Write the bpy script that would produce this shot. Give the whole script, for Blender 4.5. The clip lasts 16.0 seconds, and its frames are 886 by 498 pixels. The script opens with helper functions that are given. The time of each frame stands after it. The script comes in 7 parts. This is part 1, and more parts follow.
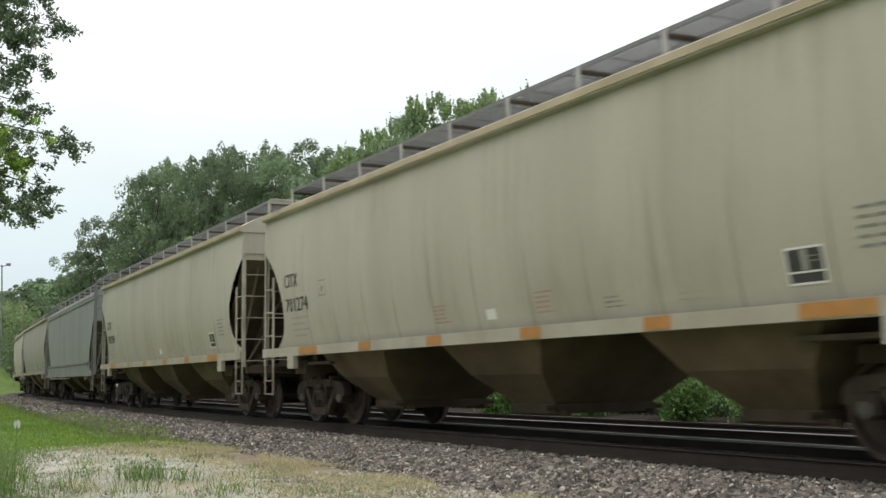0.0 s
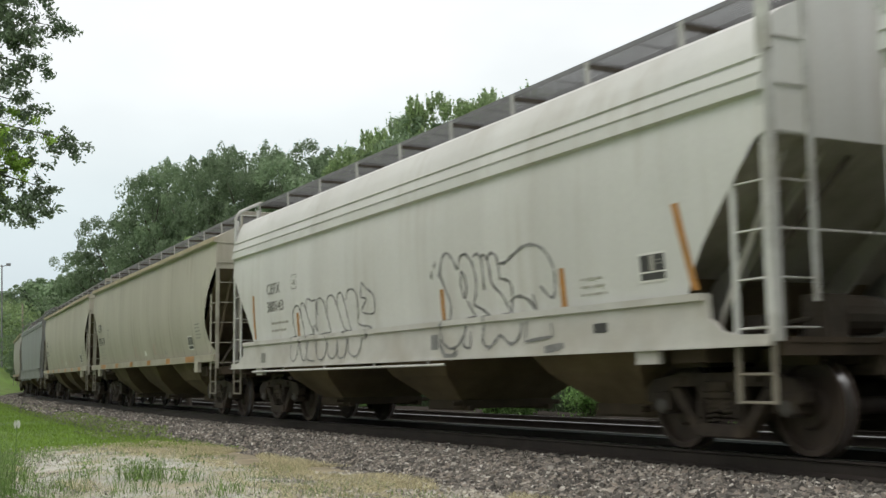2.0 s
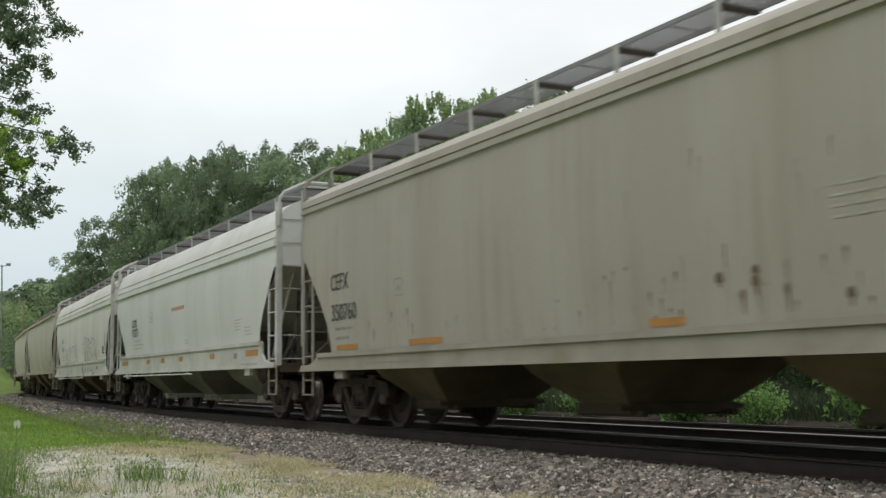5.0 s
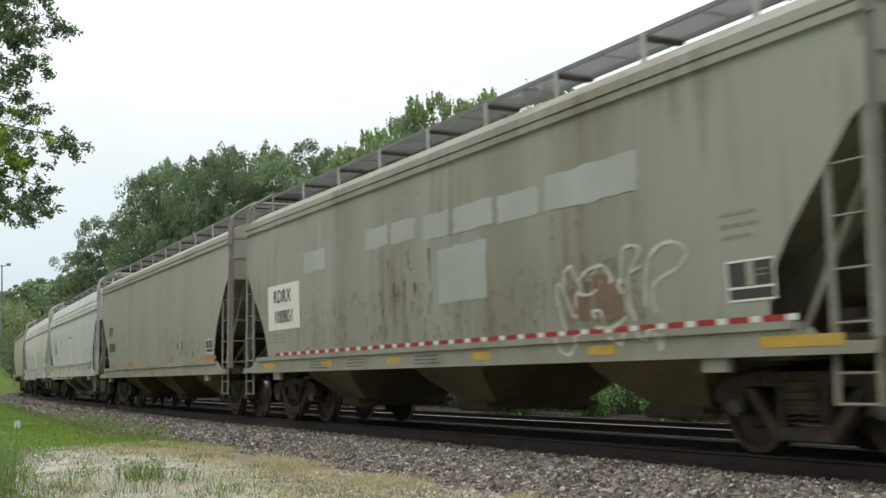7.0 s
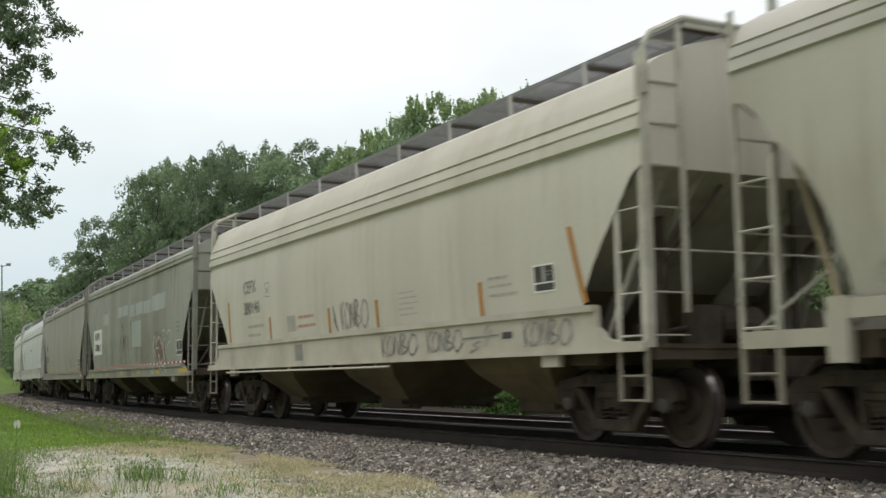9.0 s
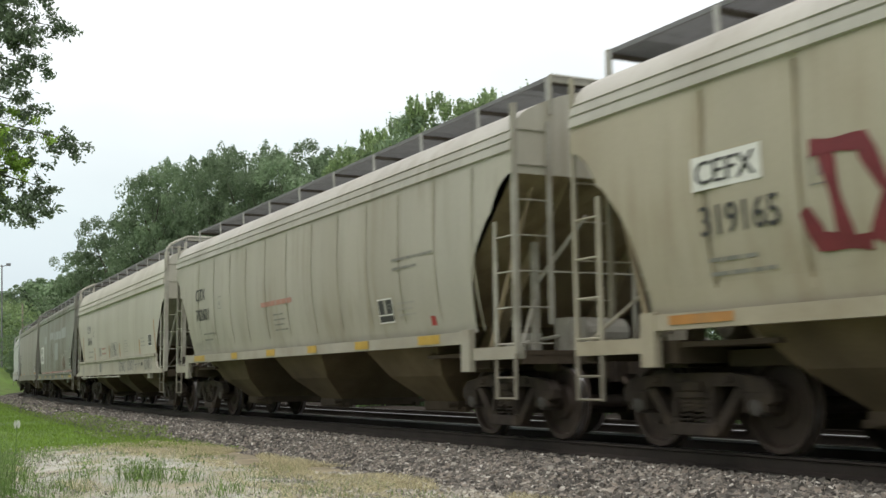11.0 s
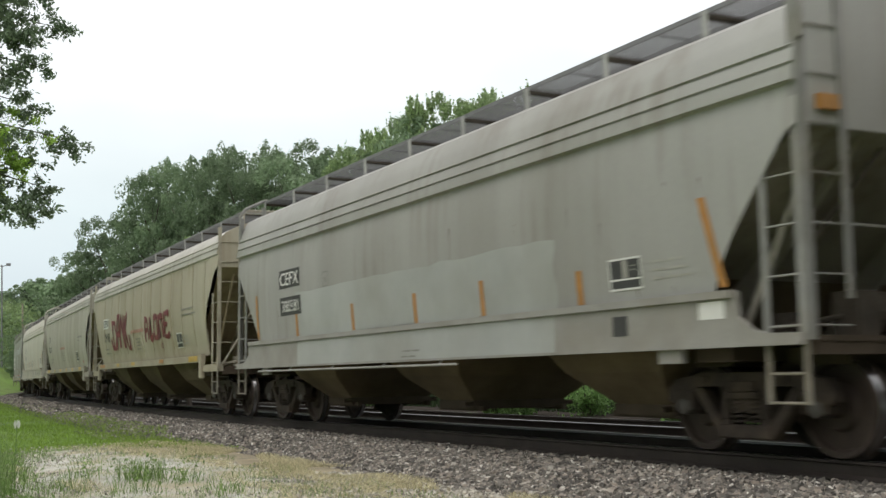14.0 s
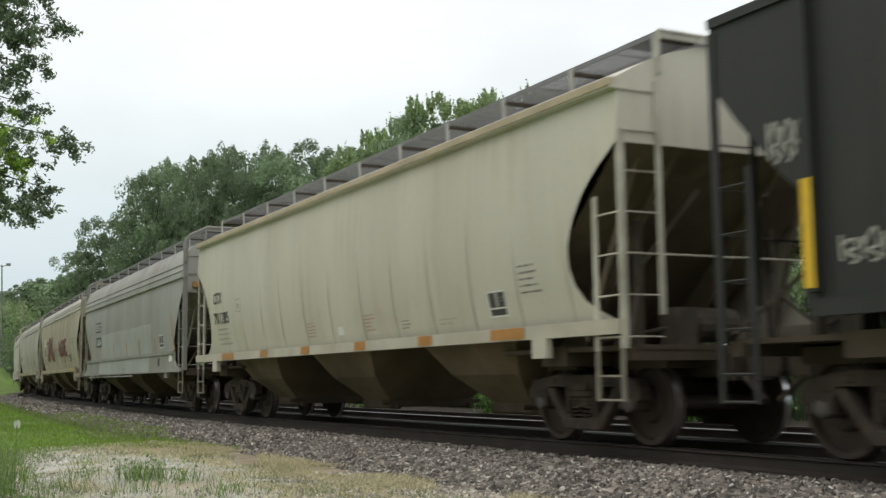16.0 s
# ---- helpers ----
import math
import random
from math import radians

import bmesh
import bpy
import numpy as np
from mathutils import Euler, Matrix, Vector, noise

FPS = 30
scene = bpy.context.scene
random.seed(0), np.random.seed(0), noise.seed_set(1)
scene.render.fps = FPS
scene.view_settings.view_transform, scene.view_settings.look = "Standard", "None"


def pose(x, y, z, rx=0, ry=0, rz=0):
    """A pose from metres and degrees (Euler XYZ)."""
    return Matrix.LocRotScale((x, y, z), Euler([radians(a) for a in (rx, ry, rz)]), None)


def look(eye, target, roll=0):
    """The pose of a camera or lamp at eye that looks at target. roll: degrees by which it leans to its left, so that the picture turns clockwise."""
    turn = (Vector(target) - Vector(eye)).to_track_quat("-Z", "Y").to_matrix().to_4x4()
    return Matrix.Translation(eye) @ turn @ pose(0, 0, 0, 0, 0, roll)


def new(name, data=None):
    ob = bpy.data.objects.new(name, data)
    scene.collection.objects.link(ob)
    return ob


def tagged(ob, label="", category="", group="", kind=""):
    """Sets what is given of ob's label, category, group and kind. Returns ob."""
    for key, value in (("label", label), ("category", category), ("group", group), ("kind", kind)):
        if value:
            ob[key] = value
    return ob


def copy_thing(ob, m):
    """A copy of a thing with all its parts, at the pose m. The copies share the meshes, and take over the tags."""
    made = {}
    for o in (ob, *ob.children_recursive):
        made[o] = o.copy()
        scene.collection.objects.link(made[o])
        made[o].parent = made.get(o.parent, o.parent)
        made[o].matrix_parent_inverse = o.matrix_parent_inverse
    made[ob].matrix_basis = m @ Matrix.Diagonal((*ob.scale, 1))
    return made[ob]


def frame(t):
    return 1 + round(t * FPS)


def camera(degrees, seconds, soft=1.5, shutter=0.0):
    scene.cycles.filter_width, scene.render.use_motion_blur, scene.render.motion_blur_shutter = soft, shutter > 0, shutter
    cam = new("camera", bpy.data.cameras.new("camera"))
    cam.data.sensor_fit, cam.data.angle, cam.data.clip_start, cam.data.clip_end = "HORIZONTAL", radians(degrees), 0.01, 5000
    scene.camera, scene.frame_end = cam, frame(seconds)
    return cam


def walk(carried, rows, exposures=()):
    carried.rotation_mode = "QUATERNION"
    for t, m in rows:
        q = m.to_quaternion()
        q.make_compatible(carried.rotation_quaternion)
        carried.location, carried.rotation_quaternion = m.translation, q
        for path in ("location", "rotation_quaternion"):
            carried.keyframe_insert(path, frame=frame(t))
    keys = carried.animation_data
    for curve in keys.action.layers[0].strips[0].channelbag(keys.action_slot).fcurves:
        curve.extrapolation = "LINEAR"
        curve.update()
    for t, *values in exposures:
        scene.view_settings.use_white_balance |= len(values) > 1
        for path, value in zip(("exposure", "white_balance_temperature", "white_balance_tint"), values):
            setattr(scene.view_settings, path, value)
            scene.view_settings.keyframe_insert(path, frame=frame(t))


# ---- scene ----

# camera on a tripod beside a curving railway line; near rail head is z = 0
CAM_EYE = (0.0, -8.676, 0.966)
YAW, PITCH, ROLL = 0.48758, 0.09957, -2.11
cam = camera(41.94, 16.0, shutter=0.3)
aim = (CAM_EYE[0] - math.cos(YAW) * math.cos(PITCH), CAM_EYE[1] + math.sin(YAW) * math.cos(PITCH), CAM_EYE[2] + math.sin(PITCH))
EXPOSURES = [(0, -0.14), (1.5, -0.22), (3, -0.30), (4.2, -0.38), (6.3, -0.16), (8, -0.17), (9.2, -0.25), (11.3, -0.13), (14, -0.15), (16, -0.27)]
walk(cam, [(0, look(CAM_EYE, aim, ROLL)), (16, look(CAM_EYE, aim, ROLL))], EXPOSURES)

# ---- world and light: bright overcast ----
world = bpy.data.worlds.new("overcast_sky")
scene.world = world
world.use_nodes = True
wn, wl = world.node_tree.nodes, world.node_tree.links
wn.clear()
w_out = wn.new("ShaderNodeOutputWorld")
w_bg = wn.new("ShaderNodeBackground")
w_sky = wn.new("ShaderNodeTexSky")
w_sky.sky_type, w_sky.sun_disc = "NISHITA", False
w_sky.sun_elevation, w_sky.sun_rotation = radians(58), radians(200)
w_sky.air_density, w_sky.dust_density = 1.0, 4.0
w_scale = wn.new("ShaderNodeMixRGB")
w_scale.blend_type = "MULTIPLY"
w_scale.inputs[0].default_value = 1.0
w_scale.inputs[2].default_value = (0.10, 0.10, 0.10, 1)
w_tex = wn.new("ShaderNodeTexCoord")
w_map = wn.new("ShaderNodeMapping")
w_map.inputs["Scale"].default_value = (1.0, 1.0, 2.2)
w_noise = wn.new("ShaderNodeTexNoise")
w_noise.inputs["Scale"].default_value = 2.3
w_noise.inputs["Detail"].default_value = 5
w_ramp = wn.new("ShaderNodeValToRGB")
w_ramp.color_ramp.elements[0].position, w_ramp.color_ramp.elements[0].color = 0.30, (0.92, 0.96, 0.975, 1)
w_ramp.color_ramp.elements[1].position, w_ramp.color_ramp.elements[1].color = 0.60, (1.12, 1.15, 1.155, 1)
w_mix = wn.new("ShaderNodeMixRGB")
w_mix.inputs[0].default_value = 0.93
# an overcast sky is dimmer and bluer towards the horizon and brightest overhead
w_xyz = wn.new("ShaderNodeSeparateXYZ")
w_high = wn.new("ShaderNodeValToRGB")
for w_i, (w_p, w_c) in enumerate(((0.0, (0.70, 0.78, 0.83)), (0.08, (0.78, 0.86, 0.90)), (0.14, (0.90, 0.98, 1.0)), (0.24, (1.12, 1.14, 1.14)), (0.36, (1.24, 1.21, 1.21)), (1.0, (1.76, 1.66, 1.62)))):
    w_e = w_high.color_ramp.elements[w_i] if w_i < 2 else w_high.color_ramp.elements.new(w_p)
    w_e.position, w_e.color = w_p, (*w_c, 1)
w_depth = wn.new("ShaderNodeMixRGB")
w_depth.blend_type = "MULTIPLY"
w_depth.inputs[0].default_value = 1.0
wl.new(w_tex.outputs["Generated"], w_xyz.inputs[0])
wl.new(w_xyz.outputs["Z"], w_high.inputs["Fac"])
wl.new(w_mix.outputs["Color"], w_depth.inputs[1])
wl.new(w_high.outputs["Color"], w_depth.inputs[2])
wl.new(w_tex.outputs["Generated"], w_map.inputs["Vector"])
wl.new(w_map.outputs["Vector"], w_noise.inputs["Vector"])
wl.new(w_noise.outputs["Fac"], w_ramp.inputs["Fac"])
wl.new(w_sky.outputs["Color"], w_scale.inputs[1])
wl.new(w_scale.outputs["Color"], w_mix.inputs[1])
wl.new(w_ramp.outputs["Color"], w_mix.inputs[2])
wl.new(w_depth.outputs["Color"], w_bg.inputs["Color"])
w_bg.inputs["Strength"].default_value = 1.0
wl.new(w_bg.outputs["Background"], w_out.inputs["Surface"])

sun_data = bpy.data.lights.new("sun", "SUN")
sun_data.energy, sun_data.angle, sun_data.color = 0.5, radians(30), (1.0, 0.97, 0.92)
sun = new("sun", sun_data)
sun.matrix_world = look((20, -30, 60), (0, 0, 0))


# ---- track geometry: distance s along the line, growing the way the train runs (towards -X) ----
STEP = 0.5
S_GRID = np.arange(-120, 420, STEP)
_k = np.interp(S_GRID, [-60, 0, 30, 60, 85], [-0.000253, -0.000253, 0.002426, 0.0002, 0.0025])


def _cum(v):
    c = np.concatenate([[0], np.cumsum((v[1:] + v[:-1]) / 2 * STEP)])
    return c - np.interp(0, S_GRID, c)


_th = _cum(_k)
_gx, _gy = _cum(np.cos(_th)), _cum(np.sin(_th))
CANT = 0.02765


def heading(s):
    return float(np.interp(s, S_GRID, _th))


def on_track(s, lat=0.0, z=0.0, cant=True):
    """World place at distance s, lat metres to the camera's side of the centre line, z above the rail heads."""
    if cant:
        lat, z = (lat - 0.75) * math.cos(CANT) - z * math.sin(CANT) + 0.75, z * math.cos(CANT) + (lat - 0.75) * math.sin(CANT)
    t = heading(s)
    return Vector((-(float(np.interp(s, S_GRID, _gx)) + lat * math.sin(t)), float(np.interp(s, S_GRID, _gy)) - lat * math.cos(t), z))


def train_run(t):
    return 9.8778 * (t - 8) + 0.00715 * (t - 8) ** 2


# ---- materials ----
def material(name, color, rough=0.7, metal=0.0, vary=0.15, grain=6.0, fine=60.0, bump=0.0, dirt=None, dirt_amount=0.3, streak=False, per="", spec=0.5):
    m = bpy.data.materials.new(name)
    m.use_nodes = True
    n, l = m.node_tree.nodes, m.node_tree.links
    b = n["Principled BSDF"]
    b.inputs["Roughness"].default_value = rough
    b.inputs["Metallic"].default_value = metal
    b.inputs["Specular IOR Level"].default_value = spec
    tc = n.new("ShaderNodeTexCoord")
    mp = n.new("ShaderNodeMapping")
    l.new(tc.outputs["Object"], mp.inputs["Vector"])
    n1 = n.new("ShaderNodeTexNoise")
    n1.inputs["Scale"].default_value, n1.inputs["Detail"].default_value = grain, 5
    n2 = n.new("ShaderNodeTexNoise")
    n2.inputs["Scale"].default_value, n2.inputs["Detail"].default_value = fine, 3
    l.new(mp.outputs["Vector"], n1.inputs["Vector"])
    l.new(tc.outputs["Object"], n2.inputs["Vector"])
    if streak:
        mp.inputs["Scale"].default_value = (1.0, 1.0, 0.12)
    add = n.new("ShaderNodeMath")
    add.operation = "MULTIPLY_ADD"
    add.inputs[1].default_value = 0.35
    l.new(n2.outputs["Fac"], add.inputs[0])
    l.new(n1.outputs["Fac"], add.inputs[2])
    val = n.new("ShaderNodeMapRange")
    val.inputs["From Min"].default_value, val.inputs["From Max"].default_value = 0.4, 0.95
    val.inputs["To Min"].default_value, val.inputs["To Max"].default_value = 1 - vary, 1 + vary
    l.new(add.outputs[0], val.inputs["Value"])
    hs = n.new("ShaderNodeHueSaturation")
    hs.inputs["Color"].default_value = (*color, 1)
    l.new(val.outputs["Result"], hs.inputs["Value"])
    src = hs.outputs["Color"]
    if per:
        if per == "island":
            rnd = n.new("ShaderNodeNewGeometry").outputs["Random Per Island"]
        else:
            rnd = n.new("ShaderNodeObjectInfo").outputs["Random"]
        pr = n.new("ShaderNodeMapRange")
        pr.inputs["To Min"].default_value, pr.inputs["To Max"].default_value = 0.45, 1.6
        l.new(rnd, pr.inputs["Value"])
        h2 = n.new("ShaderNodeHueSaturation")
        l.new(src, h2.inputs["Color"])
        l.new(pr.outputs["Result"], h2.inputs["Value"])
        src = h2.outputs["Color"]
    if dirt:
        n3 = n.new("ShaderNodeTexNoise")
        n3.inputs["Scale"].default_value, n3.inputs["Detail"].default_value = grain * 0.45, 7
        l.new(mp.outputs["Vector"], n3.inputs["Vector"])
        mr = n.new("ShaderNodeMapRange")
        mr.inputs["From Min"].default_value, mr.inputs["From Max"].default_value = 0.45, 0.72
        mr.inputs["To Max"].default_value = dirt_amount
        l.new(n3.outputs["Fac"], mr.inputs["Value"])
        mx = n.new("ShaderNodeMixRGB")
        mx.inputs[2].default_value = (*dirt, 1)
        l.new(mr.outputs["Result"], mx.inputs[0])
        l.new(src, mx.inputs[1])
        src = mx.outputs["Color"]
    if dirt and streak:
        # thin vertical runs of dirt
        m2 = n.new("ShaderNodeMapping")
        m2.inputs["Scale"].default_value = (1.0, 1.0, 0.06)
        l.new(tc.outputs["Object"], m2.inputs["Vector"])
        n4 = n.new("ShaderNodeTexNoise")
        n4.inputs["Scale"].default_value, n4.inputs["Detail"].default_value = 5.0, 6
        l.new(m2.outputs["Vector"], n4.inputs["Vector"])
        n5 = n.new("ShaderNodeTexNoise")
        n5.inputs["Scale"].default_value, n5.inputs["Detail"].default_value = 0.7, 3
        l.new(tc.outputs["Object"], n5.inputs["Vector"])
        pr = n.new("ShaderNodeMath")
        pr.operation = "MULTIPLY"
        l.new(n4.outputs["Fac"], pr.inputs[0])
        l.new(n5.outputs["Fac"], pr.inputs[1])
        m4 = n.new("ShaderNodeMapRange")
        m4.inputs["From Min"].default_value, m4.inputs["From Max"].default_value = 0.24, 0.42
        m4.inputs["To Max"].default_value = min(0.6, dirt_amount * 0.75)
        l.new(pr.outputs[0], m4.inputs["Value"])
        mx2 = n.new("ShaderNodeMixRGB")
        mx2.inputs[2].default_value = (dirt[0] * 0.95, dirt[1] * 0.88, dirt[2] * 0.8, 1)
        l.new(m4.outputs["Result"], mx2.inputs[0])
        l.new(src, mx2.inputs[1])
        src = mx2.outputs["Color"]
    l.new(src, b.inputs["Base Color"])
    if bump:
        bp = n.new("ShaderNodeBump")
        bp.inputs["Strength"].default_value = bump
        bp.inputs["Distance"].default_value = 0.02
        l.new(n2.outputs["Fac"], bp.inputs["Height"])
        l.new(bp.outputs["Normal"], b.inputs["Normal"])
    return m


M_GROUND = material("grass_soil", (0.12, 0.205, 0.035), 0.95, vary=0.35, grain=0.35, fine=9, bump=0.6, dirt=(0.17, 0.18, 0.06), dirt_amount=0.35)
M_BALLAST = material("ballast_bed", (0.07, 0.062, 0.053), 0.95, vary=0.4, grain=3, fine=28, bump=1.0)
# oily stone, coloured darker still for the shade under the train
M_OILY_SHADE = material("oily_shaded_ballast", (0.04, 0.034, 0.029), 0.95, vary=0.45, grain=3, fine=28, bump=1.0, spec=0.05)
M_RAIL = material("rusty_rail", (0.036, 0.028, 0.023), 0.8, 0.1, vary=0.3, grain=3, fine=40)
M_RAILTOP = material("polished_rail_head", (0.27, 0.27, 0.275), 0.36, 1.0, vary=0.1)
M_TIE = material("creosoted_wood", (0.045, 0.036, 0.03), 0.9, vary=0.4, grain=4, fine=50, bump=0.6, per="object")


# ---- mesh helpers ----
def part(name, bm, mat, parent, label=""):
    me = bpy.data.meshes.new(name)
    bmesh.ops.recalc_face_normals(bm, faces=bm.faces)
    bm.to_mesh(me)
    bm.free()
    me.materials.append(mat)
    ob = new(name, me)
    ob.parent = parent
    if label:
        tagged(ob, label)
    return ob


def empty(name, label, category, group="", kind=""):
    return tagged(new(name), label, category, group, kind)


def box(bm, x0, x1, y0, y1, z0, z1):
    v = [bm.verts.new((x, y, z)) for x in (x0, x1) for y in (y0, y1) for z in (z0, z1)]
    for f in ((0, 1, 3, 2), (4, 6, 7, 5), (0, 4, 5, 1), (2, 3, 7, 6), (0, 2, 6, 4), (1, 5, 7, 3)):
        bm.faces.new([v[i] for i in f])
    return v


def prism(bm, outline, y0, y1):
    """A polygon of (x, z) points drawn out from y0 to y1."""
    a = [bm.verts.new((x, y0, z)) for x, z in outline]
    b = [bm.verts.new((x, y1, z)) for x, z in outline]
    n = len(outline)
    bm.faces.new(a)
    bm.faces.new(b[::-1])
    for i in range(n):
        bm.faces.new((a[i], b[i], b[(i + 1) % n], a[(i + 1) % n]))


def rod(bm, p, q, r, sides=6):
    p, q = Vector(p), Vector(q)
    d = (q - p).normalized()
    u = d.orthogonal().normalized()
    w = d.cross(u)
    rings = []
    for c in (p, q):
        rings.append([bm.verts.new(c + r * (math.cos(2 * math.pi * i / sides) * u + math.sin(2 * math.pi * i / sides) * w)) for i in range(sides)])
    for i in range(sides):
        j = (i + 1) % sides
        bm.faces.new((rings[0][i], rings[0][j], rings[1][j], rings[1][i]))
    bm.faces.new(rings[0][::-1])
    bm.faces.new(rings[1])


def lathe(bm, profile, axis_y=True, steps=28, cx=0.0, cz=0.0):
    """Turn (radius, along) points round the y axis through (cx, cz)."""
    rings = []
    for r, a in profile:
        rings.append([bm.verts.new((cx + r * math.cos(2 * math.pi * i / steps), a, cz + r * math.sin(2 * math.pi * i / steps))) for i in range(steps)])
    for k in range(len(rings) - 1):
        for i in range(steps):
            j = (i + 1) % steps
            bm.faces.new((rings[k][i], rings[k][j], rings[k + 1][j], rings[k + 1][i]))
    bm.faces.new(rings[0][::-1])
    bm.faces.new(rings[-1])


def sweep(bm, section, s_values, lat0=0.0, z0=0.0, closed=True):
    """A (lat, z) section drawn along the track."""
    rows = []
    for s in s_values:
        rows.append([bm.verts.new(on_track(s, lat0 + a, z0 + b)) for a, b in section])
    n = len(section)
    for r0, r1 in zip(rows, rows[1:]):
        for i in range(n if closed else n - 1):
            j = (i + 1) % n
            bm.faces.new((r0[i], r0[j], r1[j], r1[i]))


def track_lat(X, Y):
    """Distance along the line and offset from it for a place on the map."""
    i = int(np.argmin((_gx + X) ** 2 + (_gy - Y) ** 2))
    t = _th[i]
    dx, dy = -X - _gx[i], Y - _gy[i]
    return S_GRID[i], dx * math.sin(t) - dy * math.cos(t)


# ---- ground ----
def ground_height(X, Y):
    s, lat = track_lat(X, Y)
    z = -0.36
    r = math.hypot(X, Y)
    if lat > 0:
        z += 0.05 * noise.noise(Vector((X * 0.25, Y * 0.25, 0))) * min(1, max(0, (lat - 2.5) / 2))
        z += 4.4 * min(1, max(0, (s - 98) / 45)) * min(1, max(0, (lat - 2.9) / 4.5))
    else:
        z -= 0.12 * min(1, max(0, -lat - 1), max(0, (11.5 + lat) / 1.5))
        z += 0.9 * min(1, max(0, (-lat - 10) / 13)) + 0.1 * noise.noise(Vector((X * 0.15, Y * 0.15, 3))) * min(1, max(0, (-lat - 6) / 4))
    if r > 300:
        z += (r - 300) * 0.004
    return z


def build_ground():
    xs = np.unique(np.concatenate([np.arange(-60, 14, 1.0), -60 - np.cumsum(1.5 * 1.22 ** np.arange(28)), 14 + np.cumsum(1.5 * 1.25 ** np.arange(26))]))
    ys = np.unique(np.concatenate([np.arange(-14, 34, 1.0), 34 + np.cumsum(1.5 * 1.25 ** np.arange(26)), -14 - np.cumsum(1.5 * 1.25 ** np.arange(26))]))
    bm = bmesh.new()
    grid = [[bm.verts.new((x, y, ground_height(x, y))) for y in ys] for x in xs]
    for i in range(len(xs) - 1):
        for j in range(len(ys) - 1):
            bm.faces.new((grid[i][j], grid[i + 1][j], grid[i + 1][j + 1], grid[i][j + 1]))
    for f in bm.faces:
        f.smooth = True
    return tagged(part("ground", bm, M_GROUND, None), "flat green grassy ground beside the railway line", "ground", kind="structure")


build_ground()


def build_track():
    track = empty("railway_track", "curved railway track with rusty rails on wooden ties", "track", kind="structure")
    s_far = list(np.arange(-14, 190, 1.5))
    def bed(prof):
        bm = bmesh.new()
        rows = []
        for s in s_far:
            rows.append([bm.verts.new(on_track(s, a, b + 0.02 * noise.noise(Vector((s * 0.8, a * 2, 0))))) for a, b in prof])
        for r0, r1 in zip(rows, rows[1:]):
            for i in range(len(prof) - 1):
                bm.faces.new((r0[i], r0[i + 1], r1[i + 1], r1[i]))
        return bm

    tagged(part("ballast", bed([(3.2, -0.43), (2.9, -0.385), (2.5, -0.30), (1.9, -0.22), (1.45, -0.21), (1.25, -0.215)]), M_BALLAST, None), "grey crushed stone ballast shoulder beside the railway track", "ballast", kind="structure")
    # the bed reaches far behind the rails to carry that painted shade
    tagged(part("track_bed", bed([(1.25, -0.215), (0.9, -0.21), (-0.9, -0.21), (-1.5, -0.22), (-2.2, -0.25), (-3.0, -0.235), (-5.3, -0.175), (-6.3, -0.15), (-8.0, -0.11), (-10.0, -0.09), (-11.4, -0.12)]), M_OILY_SHADE, None), "oily stone bed under the rails, shade of the train in its colour", "ballast", kind="structure")
    rail_sec = [(-0.07, -0.17), (0.07, -0.17), (0.07, -0.155), (0.012, -0.13), (0.012, -0.04), (0.035, -0.03), (0.035, -0.006), (-0.035, -0.006), (-0.035, -0.03), (-0.012, -0.04), (-0.012, -0.13), (-0.07, -0.155)]
    for lat, z in ((0.75, 0.0), (-0.75, 0.0), (-3.35, -0.06), (-4.85, -0.06)):
        bm = bmesh.new()
        sweep(bm, rail_sec, s_far, lat, z)
        rail = part("rail", bm, M_RAIL, track, "rusty steel rail")
        bm = bmesh.new()
        g = -0.0365 if lat > 0 or lat < -4 else 0.0365
        low = -0.030 if lat > -2 else -0.012
        sweep(bm, [(-0.034, -0.0055), (g, low), (g * 1.02, low), (g * 1.02, -0.006), (0.028 * (1 if g > 0 else -1), 0.0), (-0.028 * (1 if g > 0 else -1), 0.0)], s_far, lat, z)
        part("rail_head", bm, M_RAILTOP, rail, "polished rail head and gauge face")
    bm = bmesh.new()
    box(bm, -0.115, 0.115, -1.3, 1.3, -0.34, -0.175)
    bmesh.ops.bevel(bm, geom=bm.edges[:], offset=0.012, segments=1)
    tie = part("tie", bm, M_TIE, track)
    for k in range(-10, 280):
        o = tie if k == -10 else new("tie", tie.data)
        s = k * 0.53 if k < 180 else (k - 180) * 0.53 + 4
        o.parent = track
        p = on_track(s) if k < 180 else on_track(s, -4.1, -0.06)
        o.matrix_local = Matrix.Translation(p) @ Matrix.Rotation(math.pi - heading(s) + random.uniform(-0.02, 0.02), 4, "Z")


build_track()


# ---- train: materials ----
PAINT = {"black_car_paint": (0.05, 0.05, 0.048)}


def car_paint(name, color, dirt, amount):
    PAINT[name] = color
    return material(name, color, 0.55, vary=0.09, grain=0.9, fine=22, dirt=dirt, dirt_amount=amount, streak=True, spec=0.2)


M_TAN = car_paint("faded_tan_paint", (0.475, 0.453, 0.38), (0.28, 0.25, 0.185), 0.36)
M_CREAM = car_paint("cream_paint", (0.56, 0.54, 0.468), (0.36, 0.32, 0.245), 0.32)
M_DULLCREAM = car_paint("dull_cream_paint", (0.45, 0.435, 0.37), (0.25, 0.22, 0.155), 0.5)
M_YELLOWED = car_paint("yellowed_cream_paint", (0.58, 0.56, 0.475), (0.40, 0.35, 0.25), 0.32)
M_SAND = car_paint("dusty_sand_paint", (0.44, 0.405, 0.315), (0.25, 0.195, 0.12), 0.5)
